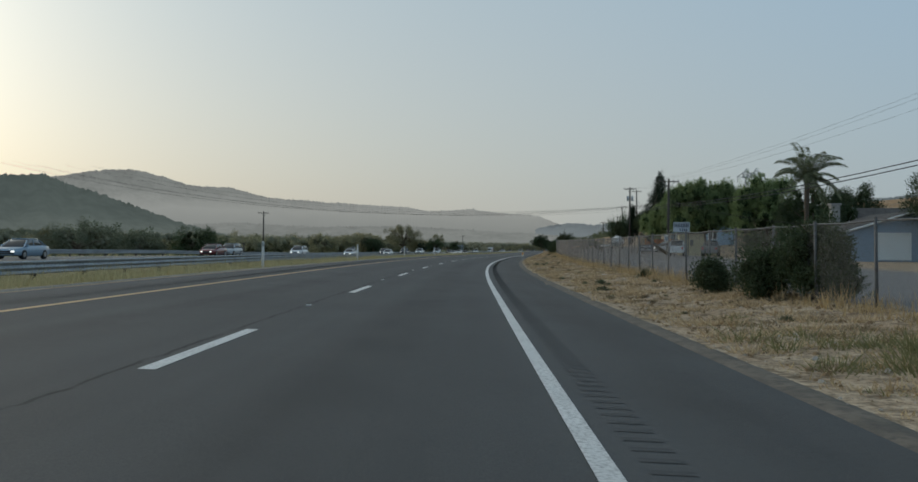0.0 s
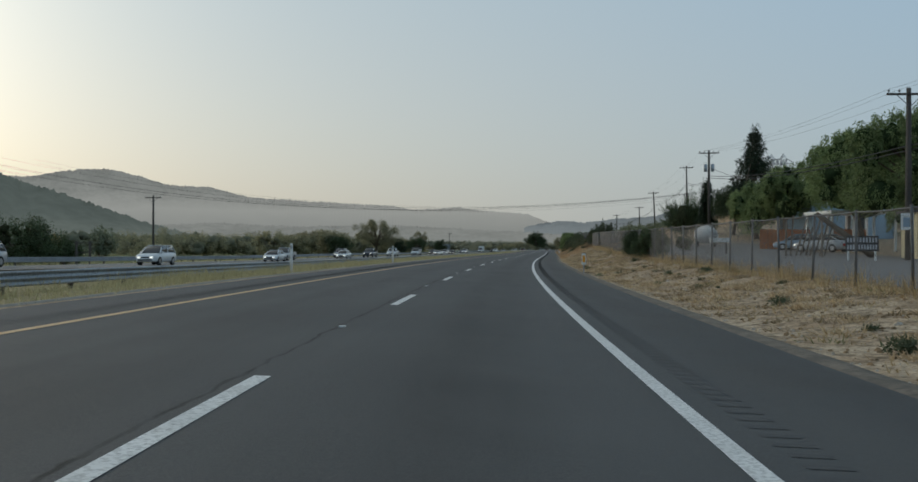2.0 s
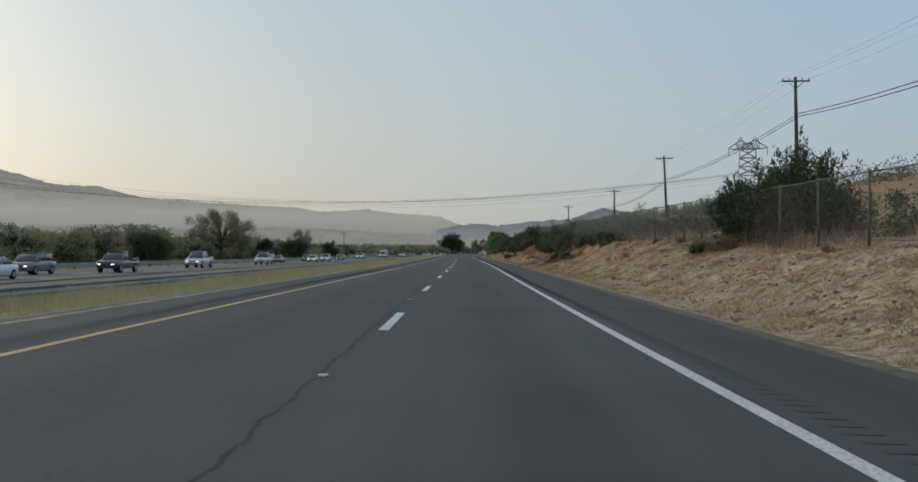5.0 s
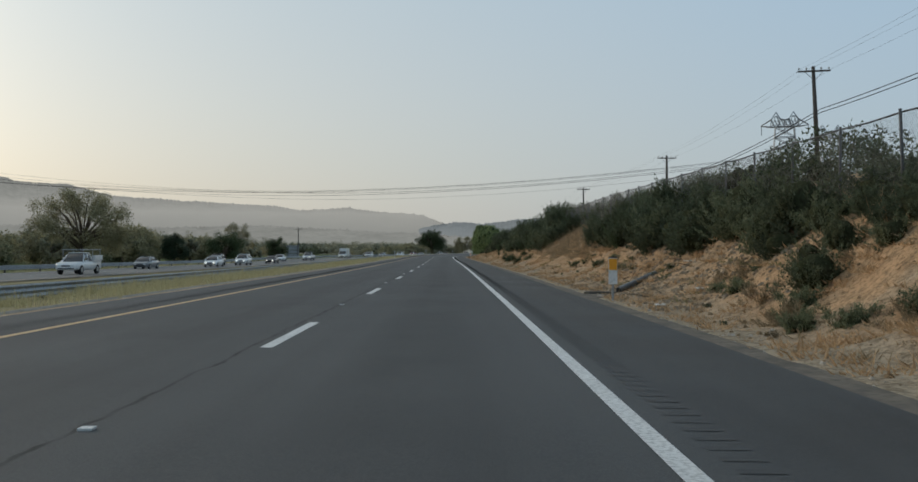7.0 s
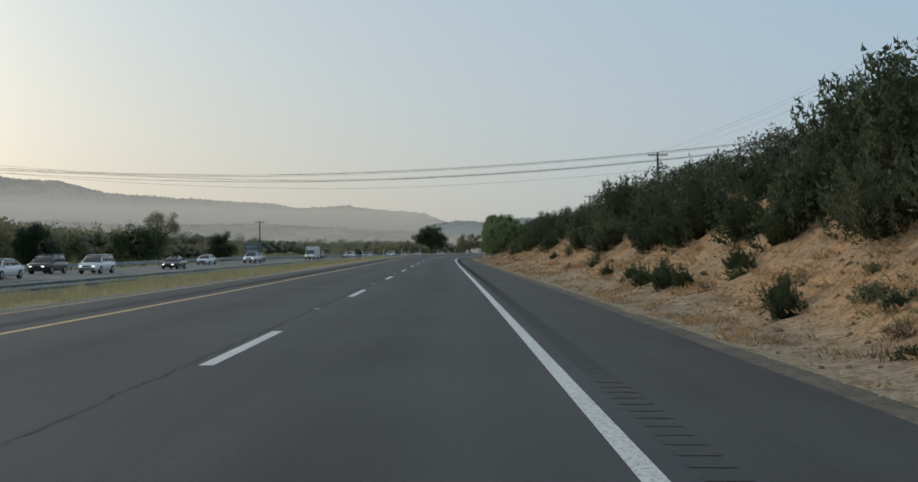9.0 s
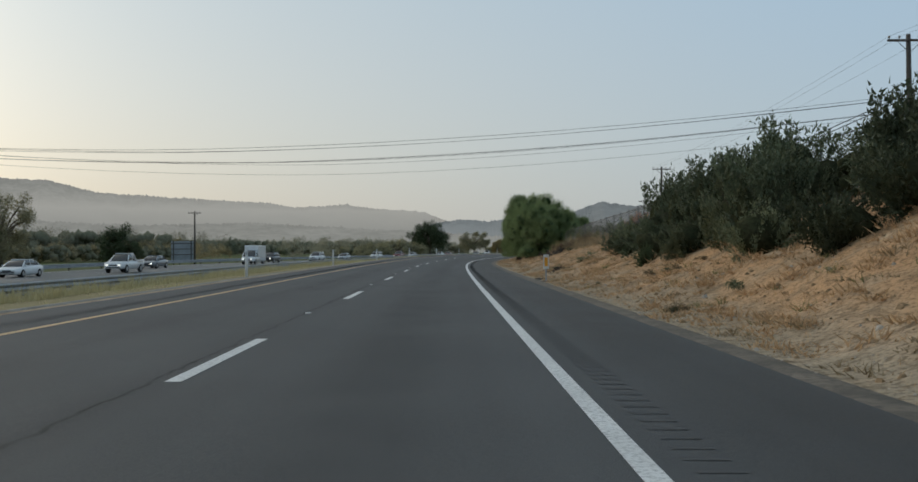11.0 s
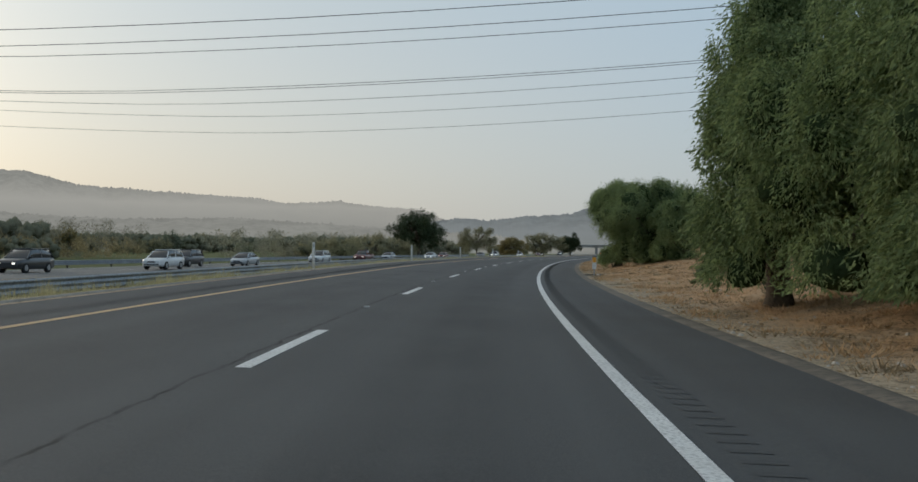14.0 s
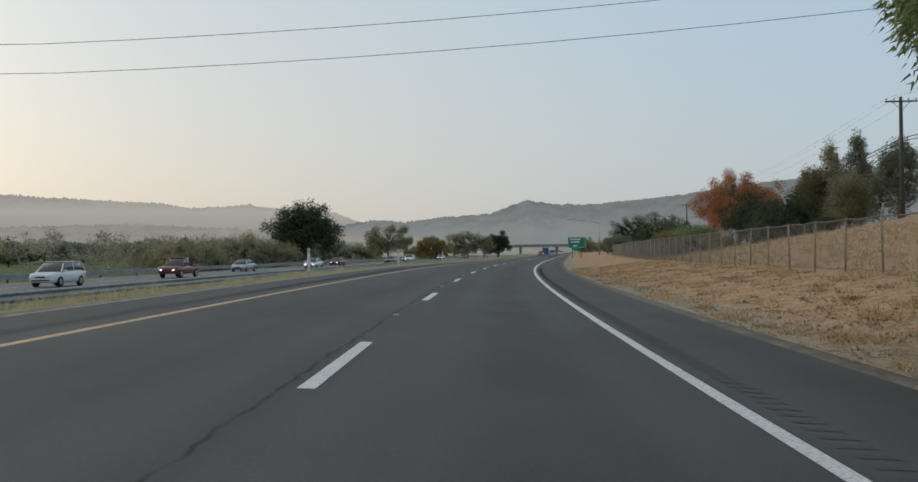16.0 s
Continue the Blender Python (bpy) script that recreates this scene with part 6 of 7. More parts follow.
sward("median_grass", 330, 620, -14.3, -10.1, 40000, 0.06, 0.26, 0.02, GREENGRASS, "thin dry grass in the median", 0.5, patchy(0.25, -0.05))
sward("field_grass", 60, 420, -56, -44, 26000, 0.3, 0.8, 0.05, GREENGRASS, "rank grass beyond the far guardrail", 0.3)
STONE = surface("pale_stone", (0.42, 0.38, 0.32), (0.32, 0.28, 0.23), (0.5, 0.47, 0.42), 2, 10, 0.95, 0, 0.3, 12, 0.2, 0, True)


def rubble(name, n, where, r0, r1, material, label):
    """Uneven stones or clods lying half sunk in the earth."""
    vs, fs = [], []
    for _ in range(n):
        s, d = where()
        r = r0 + (r1 - r0) * rng.random() ** 3
        p, i = road(s, d, land(s, d) - 0.15 * r), len(vs)
        a = rng.random() * 6.28
        for k in range(5):
            b = a + k * 1.2566
            vs.append(p + Vector((math.cos(b), math.sin(b), -0.15)) * r * (0.75 + 0.5 * rng.random()))
        for k in range(3):
            b = a + k * 2.0944 + 0.4
            vs.append(p + Vector((math.cos(b) * 0.5, math.sin(b) * 0.5, 0.55 + 0.3 * rng.random())) * r)
        fs += [(i, i + 1, i + 5), (i + 1, i + 6, i + 5), (i + 1, i + 2, i + 6), (i + 2, i + 3, i + 6), (i + 3, i + 7, i + 6), (i + 3, i + 4, i + 7), (i + 4, i, i + 5), (i + 4, i + 5, i + 7), (i + 5, i + 6, i + 7)]
    ob = part(name, mesh_of(name, vs, fs, material), None, None)
    tagged(ob, label, "stones", kind="stuff")


CLOD = surface("earth_clod", (0.34, 0.235, 0.135), (0.18, 0.125, 0.075), (0.10, 0.075, 0.05), 1.1, 7, 0.95, 0, 0.4, 12, 0.1, 0, True)
RUBBLE = surface("grey_rubble", (0.27, 0.21, 0.145), (0.16, 0.125, 0.088), (0.36, 0.30, 0.225), 1.5, 9, 0.95, 0, 0.4, 14, 0.2, 0, True)
rubble("stones", 2600, lambda: (540 * rng.random(), 2.75 + 4.5 * rng.random() ** 1.6), 0.015, 0.08, STONE, "small pale stones scattered on the verge")
rubble("clods", 5000, lambda: (190 + 200 * rng.random(), 2.9 + 3.8 * rng.random()), 0.015, 0.075, CLOD, "tan clods of earth fallen from the cut slope")
rubble("clods", 7000, lambda: (190 * rng.random(), 2.8 + 4.2 * rng.random()), 0.015, 0.07, CLOD, "dry clods of earth on the verge")
rubble("clods", 3600, lambda: (385 + 165 * rng.random(), 2.8 + 6 * rng.random()), 0.015, 0.07, CLOD, "dry clods of earth among the straw")
rubble("rubble", 2600, lambda: (235 + 17 * rng.random(), 3.0 + 3.4 * rng.random()), 0.015, 0.1, RUBBLE, "grey rubble and broken earth round a culvert pipe")
rubble("gravel", 3000, lambda: (540 * rng.random(), 2.62 + 0.35 * abs(rng.normal())), 0.012, 0.035, STONE, "pale gravel along the edge of the asphalt")

# ---- vehicles ----
GLASS = plain("dark_car_glass", (0.015, 0.018, 0.02), 0.08, 0.0, 0.8, 0.5)
TYRE = plain("tyre_rubber", (0.018, 0.018, 0.018), 0.85)
RIM = plain("alloy_rim", (0.45, 0.46, 0.47), 0.35, 0.8)
TRIM = plain("black_trim", (0.02, 0.02, 0.021), 0.6)
HEAD = lit("lit_headlight", (1.0, 0.93, 0.8), 1.6)
HEADOFF = plain("clear_headlight", (0.6, 0.62, 0.64), 0.15)
TAIL = plain("red_tail_light", (0.4, 0.02, 0.015), 0.25)
TAILON = lit("lit_tail_light", (1.0, 0.06, 0.03), 1.6)
COLOURS = {"white": (0.72, 0.73, 0.73), "silver": (0.42, 0.44, 0.46), "grey": (0.16, 0.17, 0.18), "black": (0.02, 0.021, 0.023), "dark red": (0.16, 0.015, 0.02), "dark blue": (0.03, 0.045, 0.075), "pale blue": (0.22, 0.32, 0.42), "blue": (0.02, 0.12, 0.32), "tan": (0.4, 0.36, 0.28)}
BODY = {k: plain(k.replace(" ", "_") + "_car_paint", v, 0.28, 0.0, 0.5, 0.7) for k, v in COLOURS.items()}
FORMS = {
    "sedan": dict(body=[(-2.36, 0.66, 0.36, 0.70), (-2.22, 0.84, 0.26, 0.94), (-1.5, 0.9, 0.22, 1.0), (-0.6, 0.91, 0.2, 0.97), (0.7, 0.91, 0.2, 0.94), (1.5, 0.9, 0.22, 0.86), (2.15, 0.82, 0.26, 0.74), (2.36, 0.64, 0.34, 0.6)],
                  cabin=[(-1.85, 0.70, 0.93, 0.97), (-1.0, 0.66, 0.93, 1.40), (-0.3, 0.64, 0.93, 1.45), (0.3, 0.64, 0.92, 1.43), (0.62, 0.66, 0.9, 1.36), (1.4, 0.76, 0.84, 0.88)], roof=(-1.0, 0.45, 1.43, 0.60), axle=1.42, r=0.33),
    "suv": dict(body=[(-2.34, 0.74, 0.4, 0.9), (-2.26, 0.9, 0.3, 1.08), (-1.5, 0.94, 0.26, 1.1), (0.7, 0.94, 0.26, 1.06), (1.6, 0.93, 0.28, 1.02), (2.2, 0.86, 0.32, 0.92), (2.36, 0.7, 0.4, 0.74)],
                cabin=[(-2.25, 0.76, 1.05, 1.12), (-1.95, 0.72, 1.05, 1.62), (-0.8, 0.70, 1.05, 1.72), (0.2, 0.70, 1.04, 1.70), (0.55, 0.71, 1.03, 1.62), (1.25, 0.80, 1.0, 1.05)], roof=(-1.95, 0.4, 1.7, 0.66), axle=1.42, r=0.37),
    "pickup": dict(body=[(-2.75, 0.82, 0.45, 1.02), (-2.7, 0.93, 0.4, 1.1), (-0.6, 0.95, 0.36, 1.1), (1.0, 0.95, 0.36, 1.1), (1.9, 0.94, 0.38, 1.08), (2.6, 0.9, 0.4, 1.0), (2.76, 0.76, 0.45, 0.8)],
                   cabin=[(-0.85, 0.76, 1.05, 1.12), (-0.62, 0.74, 1.05, 1.75), (0.1, 0.72, 1.05, 1.84), (0.5, 0.72, 1.05, 1.80), (0.7, 0.73, 1.05, 1.72), (1.35, 0.82, 1.04, 1.1)], roof=(-0.62, 0.6, 1.82, 0.68), axle=1.75, r=0.4),
    "van": dict(body=[(-2.9, 0.9, 0.45, 1.0), (-2.85, 1.0, 0.4, 1.1), (1.0, 1.0, 0.4, 1.15), (1.9, 0.97, 0.42, 1.12), (2.6, 0.9, 0.45, 1.0), (2.75, 0.78, 0.5, 0.8)],
                cabin=[(0.6, 0.88, 1.1, 2.0), (0.9, 0.86, 1.1, 2.05), (1.2, 0.86, 1.1, 1.95), (1.9, 0.9, 1.08, 1.16)], roof=(0.4, 1.1, 2.02, 0.8), axle=1.75, r=0.38),
}


def car_ring(y, w, z0, z1, k=0.10):
    h = z1 - z0
    pts = []
    for x, z in ((-0.88, 0), (-0.98, 0.12), (-1, 0.45), (-0.99, 0.75), (-0.93, 0.95), (-0.80, 1.0), (0.80, 1.0), (0.93, 0.95), (0.99, 0.75), (1, 0.45), (0.98, 0.12), (0.88, 0)):
        pts.append((x * w, y, z0 + z * h))
    return pts


def vehicle(form, colour, m, label, lamps=True, tails=False, rack=False, category="car", group=""):
    f = FORMS[form]
    paint = BODY[colour]
    names = {"sedan": "sedan_car", "suv": "sport_utility_car", "pickup": "pickup_truck", "van": "box_van"}
    t = thing(names[form], label, category, group, m)
    bm = bmesh.new()
    loft(bm, [car_ring(*r) for r in f["body"]])
    body = part("body", bm, paint, t)
    bm = bmesh.new()
    loft(bm, [[(x * (w * (1.12 - 0.12 * zz)), y, z0 + zz * (z1 - z0)) for x, zz in ((-1, 0), (-1, 0.5), (-0.98, 0.85), (-0.86, 1), (0.86, 1), (0.98, 0.85), (1, 0.5), (1, 0))] for y, w, z0, z1 in f["cabin"]])
    part("window_glass", bm, GLASS, body, "dark tinted glass")
    y0, y1, zr, wr = f["roof"]
    bm = bmesh.new()
    box(bm, -wr, wr, y0, y1, zr - 0.02, zr + 0.045, 0.03)
    part("roof", bm, paint, body)
    c = f["cabin"]
    ym = (c[1][0] + c[-2][0]) / 2
    for sx in (-1, 1):
        runs = [((sx * wa * 1.1, ya, za0 + 0.02), (sx * wb * 0.95, yb, zb1 - 0.03)) for (ya, wa, za0, za1), (yb, wb, zb0, zb1) in ((c[0], c[1]), (c[-1], c[-2]))]
        for run in runs + [((sx * c[2][1] * 1.12, ym, c[2][2]), (sx * c[2][1] * 0.97, ym, c[2][3] - 0.05))]:
            bm = bmesh.new()
            tube(bm, run, 0.045, 5)
            part("pillar", bm, paint, body)
    ends = f["body"]
    yf, yb = ends[-1][0], ends[0][0]
    wf = ends[-2][1]
    zl = ends[-1][3]
    for sx in (-1, 1):
        bm = bmesh.new()
        box(bm, sx * wf * 0.64 - 0.12, sx * wf * 0.64 + 0.12, yf - 0.16, yf + 0.012, zl - 0.11, zl + 0.0, 0.03)
        part("headlight", bm, HEAD if lamps else HEADOFF, body)
        bm = bmesh.new()
        box(bm, sx * wf * 0.80 - 0.1, sx * wf * 0.80 + 0.1, yb - 0.012, yb + 0.2, ends[0][3] - 0.2, ends[0][3] + 0.02, 0.03)
        part("tail_light", bm, TAILON if tails else TAIL, body)
        bm = bmesh.new()
        ym = c[-1][0] - 0.35
        box(bm, sx * (wf + 0.1) - 0.1, sx * (wf + 0.1) + 0.1, ym - 0.06, ym + 0.06, c[-1][2] + 0.03, c[-1][2] + 0.18, 0.03)
        part("mirror", bm, paint, body)
    bm = bmesh.new()
    box(bm, -0.36, 0.36, yf - 0.1, yf + 0.015, zl - 0.12, zl + 0.0, 0.02)
    box(bm, -wf * 0.75, wf * 0.75, yf - 0.14, yf + 0.02, ends[-1][2] + 0.02, ends[-1][2] + 0.12, 0.02)
    part("grille", bm, TRIM, body)
    for sx in (-1, 1):
        for sy in (-1, 1):
            x = sx * (ends[3][1] - 0.1)
            bm = bmesh.new()
            r = f["r"]
            tube(bm, [(x - 0.115, sy * f["axle"], r), (x - 0.1, sy * f["axle"], r), (x + 0.1, sy * f["axle"], r), (x + 0.115, sy * f["axle"], r)], [r * 0.9, r, r, r * 0.9], 18)
            wh = part("wheel", bm, TYRE, t)
            bm = bmesh.new()
            tube(bm, [(x + sx * 0.10, sy * f["axle"], r), (x + sx * 0.122, sy * f["axle"], r)], [r * 0.62, r * 0.55], 14)
            part("rim", bm, RIM, wh)
    if form == "pickup":
        bm = bmesh.new()
        for b in ((-0.86, 0.86, -2.6, -0.95, 1.095, 1.12),):
            box(bm, *b)
        part("bed_floor", bm, TRIM, body)
        bm = bmesh.new()
        box(bm, -0.95, -0.86, -2.7, -0.9, 1.05, 1.22, 0.03)
        box(bm, 0.86, 0.95, -2.7, -0.9, 1.05, 1.22, 0.03)
        box(bm, -0.86, 0.86, -2.74, -2.64, 1.05, 1.22, 0.03)
        part("bed_side", bm, paint, body)
        if rack:
            bm = bmesh.new()
            for x in (-0.85, 0.85):
                for y in (-2.6, -0.9, 1.2):
                    tube(bm, [(x, y, 1.1), (x, y, 2.1)], 0.03, 5)
                tube(bm, [(x, -2.7, 2.1), (x, 1.3, 2.1)], 0.03, 5)
            for y in (-2.6, -0.9, 1.2):
                tube(bm, [(-0.85, y, 2.1), (0.85, y, 2.1)], 0.03, 5)
            part("ladder_rack", bm, STEEL, t, "steel ladder rack")
            bm = bmesh.new()
            for x in (-0.9, 0.9):
                box(bm, x - 0.16, x + 0.16, -2.65, -0.95, 1.2, 1.62, 0.03)
            part("tool_box", bm, paint, t)
    if form == "van":
        bm = bmesh.new()
        box(bm, -1.02, 1.02, -2.9, 0.75, 1.0, 2.7, 0.1)
        part("cargo_box", bm, paint, t, "square cargo box")
    return t


def oncoming(form, colour, s, lane, label, lamps=True, rack=False):
    d = (-33.1, -36.9)[lane]
    cat = {"sedan": "car", "suv": "car", "pickup": "pickup truck", "van": "van"}[form]
    return vehicle(form, colour, along(s, d, rows_at(s, FARSIDE) + 0.005, 180), label, lamps, False, rack, cat, "oncoming traffic")


TRAFFIC = [
    ("sedan", "pale blue", 64, 0, True, False), ("sedan", "dark red", 104, 0, True, False), ("suv", "white", 141, 0, True, False), ("sedan", "white", 176, 0, True, False),
    ("suv", "silver", 121, 1, False, False), ("pickup", "silver", 193, 1, False, False), ("sedan", "white", 214, 0, True, False), ("suv", "grey", 228, 1, True, False), ("pickup", "dark blue", 236, 0, True, False),
    ("pickup", "white", 261, 0, True, False), ("pickup", "white", 296, 0, False, True), ("sedan", "grey", 326, 1, False, False), ("sedan", "white", 343, 0, True, False), ("suv", "black", 360, 1, True, False),
    ("suv", "white", 361.5, 0, True, False), ("sedan", "black", 385, 0, True, False), ("sedan", "white", 412, 1, False, False), ("pickup", "white", 424, 0, True, False), ("sedan", "grey", 441, 1, True, False), ("van", "white", 466, 0, True, False),
    ("suv", "black", 486, 1, True, False), ("suv", "white", 500, 0, False, False), ("sedan", "silver", 519, 0, False, False), ("suv", "black", 513, 1, True, False), ("suv", "white", 545, 0, False, False), ("pickup", "dark red", 566, 0, True, False),
    ("sedan", "silver", 594, 1, False, False), ("sedan", "white", 612, 0, True, False), ("sedan", "dark red", 640, 1, True, False), ("sedan", "grey", 668, 0, False, False), ("suv", "white", 690, 0, True, False), ("sedan", "black", 708, 1, True, False),
    ("sedan", "white", 740, 0, True, False), ("suv", "silver", 765, 1, True, False), ("sedan", "dark red", 790, 0, True, False), ("sedan", "white", 830, 1, True, False), ("suv", "grey", 870, 0, True, False), ("sedan", "white", 930, 0, True, False)]
KINDS = {"sedan": "sedan", "suv": "sport utility car", "pickup": "pickup truck", "van": "square-bodied delivery van"}
for form, colour, s, lane, lamps, rack in TRAFFIC:
    oncoming(form, colour, s, lane, "%s %s with %s on the far carriageway" % (colour, KINDS[form], "a ladder rack" if rack else ("lit headlights" if lamps else "unlit headlights")), lamps, rack)
for form, colour, s, d, tails in (("suv", "silver", 735, -1.8, False), ("sedan", "grey", 752, -5.5, True), ("sedan", "dark red", 842, -5.5, True), ("suv", "white", 880, -1.8, True), ("sedan", "dark red", 925, -5.5, True), ("sedan", "white", 985, -1.8, True)):
    vehicle(form, colour, along(s, d, bank(s, d) + 0.005), "%s %s driving away%s" % (colour, KINDS[form], " with lit tail lights" if tails else ""), False, tails, False, "car", "traffic ahead")
vehicle("van", "blue", along(800, -5.5, bank(800, -5.5) + 0.005), "blue box van far ahead on the highway", False, False, False, "van", "traffic ahead")

# parked in the yards
vehicle("pickup", "white", onland(110, 20.6, 0.005, -12), "white pickup truck parked in the yard behind the fence", False, False, False, "pickup truck")
vehicle("pickup", "grey", onland(108.5, 24.2, 0.005, -14), "grey pickup truck parked in a fenced yard", False, False, False, "pickup truck")
vehicle("sedan", "pale blue", onland(150, 24.4, 0.005, 60), "pale blue sedan parked beside an orange board fence", False, False, False, "car")
vehicle("sedan", "silver", onland(140, 23.4, 0.005, 40), "silver sedan parked in the yard", False, False, False, "car")

# ---- yards ----
BLUEWALL = surface("pale_blue_siding", (0.34, 0.47, 0.58), (0.30, 0.42, 0.53), (0.25, 0.36, 0.46), 0.8, 8, 0.8, 0, 0.1, 6, 0.3, 0, False, (0.2, 0.2, 6))
WHITEWALL = surface("grey_blue_house_paint", (0.27, 0.34, 0.42), (0.24, 0.31, 0.38), (0.2, 0.25, 0.31), 0.8, 8, 0.8, 0, 0.1, 6, 0.3, 0, False, (0.2, 0.2, 6))
ROOF = surface("grey_shingles", (0.085, 0.08, 0.078), (0.12, 0.112, 0.105), (0.06, 0.057, 0.055), 1.0, 7, 0.95, 0, 0.4, 8, 0.2, 0, False, (1, 1, 4))
ORANGEWOOD = surface("orange_stained_boards", (0.46, 0.16, 0.05), (0.38, 0.13, 0.045), (0.28, 0.09, 0.035), 1.0, 7, 0.8, 0, 0.2, 10, 0.3, 0.12, False, (4, 4, 0.5))
GREYWOOD = surface("weathered_boards", (0.20, 0.17, 0.14), (0.27, 0.23, 0.19), (0.14, 0.12, 0.10), 1.0, 7, 0.9, 0, 0.2, 10, 0.2, 0.15, False, (4, 4, 0.5))
CREAM = surface("cream_paint", (0.52, 0.46, 0.30), (0.46, 0.41, 0.27), (0.38, 0.33, 0.22), 0.8, 8, 0.85)
PANE = plain("window_pane", (0.03, 0.04, 0.05), 0.1, 0, 0.8)
TARP = surface("white_tarpaulin", (0.62, 0.63, 0.62), (0.52, 0.53, 0.53), None, 2.0, 8, 0.6, 0, 0.5, 4)


def house(m, w, l, eave, ridge, wall_mat, label, openings, chimney=None):
    """Gabled house: ridge along y; openings: (face, across, z0, width, height, kind)."""
    h = thing("house", label, "house", "", m)
    bm = bmesh.new()
    box(bm, -w / 2, w / 2, -l / 2, l / 2, -0.3, eave)
    vs = [bm.verts.new(p) for p in ((-w / 2, -l / 2, eave), (w / 2, -l / 2, eave), (0, -l / 2, ridge), (-w / 2, l / 2, eave), (w / 2, l / 2, eave), (0, l / 2, ridge))]
    for f in ((0, 1, 2), (3, 5, 4), (0, 2, 5, 3), (1, 4, 5, 2)):
        bm.faces.new([vs[i] for i in f])
    part("wall", bm, wall_mat, h)
    for sx in (-1, 1):
        bm = bmesh.new()
        a = math.atan2(ridge - eave, w / 2)
        n = math.hypot(w / 2, ridge - eave) + 0.45
        box(bm, 0, n, -l / 2 - 0.45, l / 2 + 0.45, 0.02, 0.16, 0.02)
        o = part("roof", bm, ROOF, h)
        o.matrix_basis = Matrix.Translation((0, 0, ridge)) @ (pose(0, 0, 0, 0, math.degrees(a), 0) if sx > 0 else pose(0, 0, 0, 0, math.degrees(a), 180))
        for y in (-l / 2 - 0.47, l / 2 + 0.45):
            bm = bmesh.new()
            tube(bm, [(0, y, ridge + 0.04), (sx * (w / 2 + 0.4), y, eave - 0.32 * (ridge - eave) / (w / 2) + 0.02)], 0.09, 4)
            part("barge_board", bm, SIGNWHITE, h, "white barge board")
    for face, u, z0, ow, oh, kind in openings:
        g = Matrix.Translation((u, -l / 2, 0)) if face == "front" else Matrix.Translation((-w / 2, u, 0)) @ pose(0, 0, 0, 0, 0, -90)
        bm = bmesh.new()
        for b in ((-ow / 2 - 0.1, ow / 2 + 0.1, z0 + oh, z0 + oh + 0.1), (-ow / 2 - 0.1, ow / 2 + 0.1, z0 - 0.08, z0), (-ow / 2 - 0.1, -ow / 2, z0, z0 + oh), (ow / 2, ow / 2 + 0.1, z0, z0 + oh)):
            box(bm, b[0], b[1], -0.06, 0.02, b[2], b[3])
        fr = part(kind + "_frame", bm, SIGNWHITE, h)
        fr.matrix_basis = g
        bm = bmesh.new()
        box(bm, -ow / 2, ow / 2, -0.02, 0.02, z0, z0 + oh)
        part("pane" if kind == "window" else "door_leaf", bm, PANE if kind == "window" else SIGNWHITE, fr)
    if chimney:
        x, y, top = chimney
        bm = bmesh.new()
        box(bm, x - 0.4, x + 0.4, y - 0.4, y + 0.4, 0, top, 0.03)
        box(bm, x - 0.5, x + 0.5, y - 0.5, y + 0.5, top - 0.15, top, 0.02)
        part("chimney", bm, CONCRETE, h)
    return h


house(onland(90, 37.4, 0, 0), 11, 9, 2.7, 4.4, WHITEWALL, "grey-blue single-storey house with dark gabled roof and chimney", (("front", -1.5, 0.2, 3.0, 2.3, "door"), ("front", 3.2, 1.0, 1.6, 1.2, "window"), ("side", 0, 1.0, 1.4, 1.2, "window")), (-6.0, -2.5, 5.3))
house(onland(103, 45, 0, 80), 9, 12, 3.2, 5.4, BLUEWALL, "pale blue house with white gable trim", (("front", 0, 1.0, 1.5, 1.2, "window"), ("side", -2, 1.0, 1.5, 1.2, "window")))
house(onland(167, 32.5, 0, 10), 9, 8, 5.2, 6.8, BLUEWALL, "two-storey pale blue house behind an orange fence", (("front", -2.4, 3.4, 0.9, 1.3, "window"), ("front", 1.6, 3.4, 0.9, 1.3, "window"), ("front", 0.5, 0.9, 1.4, 1.2, "window")))
# porch roof with posts beside the blue house
pr = thing("carport", "white open carport on slim posts", "carport", "", onland(146, 27.5, 0, 10))
bm = bmesh.new()
box(bm, -3, 3, -2.5, 2.5, 3.2, 3.45, 0.03)
part("roof", bm, SIGNWHITE, pr)
for x in (-2.8, -0.9, 0.9, 2.8):
    for y in (-2.3, 2.3):
        bm = bmesh.new()
        box(bm, x - 0.08, x + 0.08, y - 0.08, y + 0.08, -0.1, 3.2, 0.01)
        part("post", bm, SIGNWHITE, pr)
# shed and sign board
sh = thing("shed", "small cream-painted shed with a window", "shed", "", onland(119, 23.6, 0, -5))
bm = bmesh.new()
box(bm, -1.5, 1.5, -1.5, 1.5, -0.1, 2.7, 0.02)
part("wall", bm, CREAM, sh)
bm = bmesh.new()
box(bm, -1.75, 1.75, -1.75, 1.75, 2.7, 2.86, 0.03)
part("roof", bm, ROOF, sh)
bm = bmesh.new()
box(bm, -0.2, 0.2, -1.53, -1.49, 1.2, 1.9, 0.005)
part("window", bm, PANE, sh)
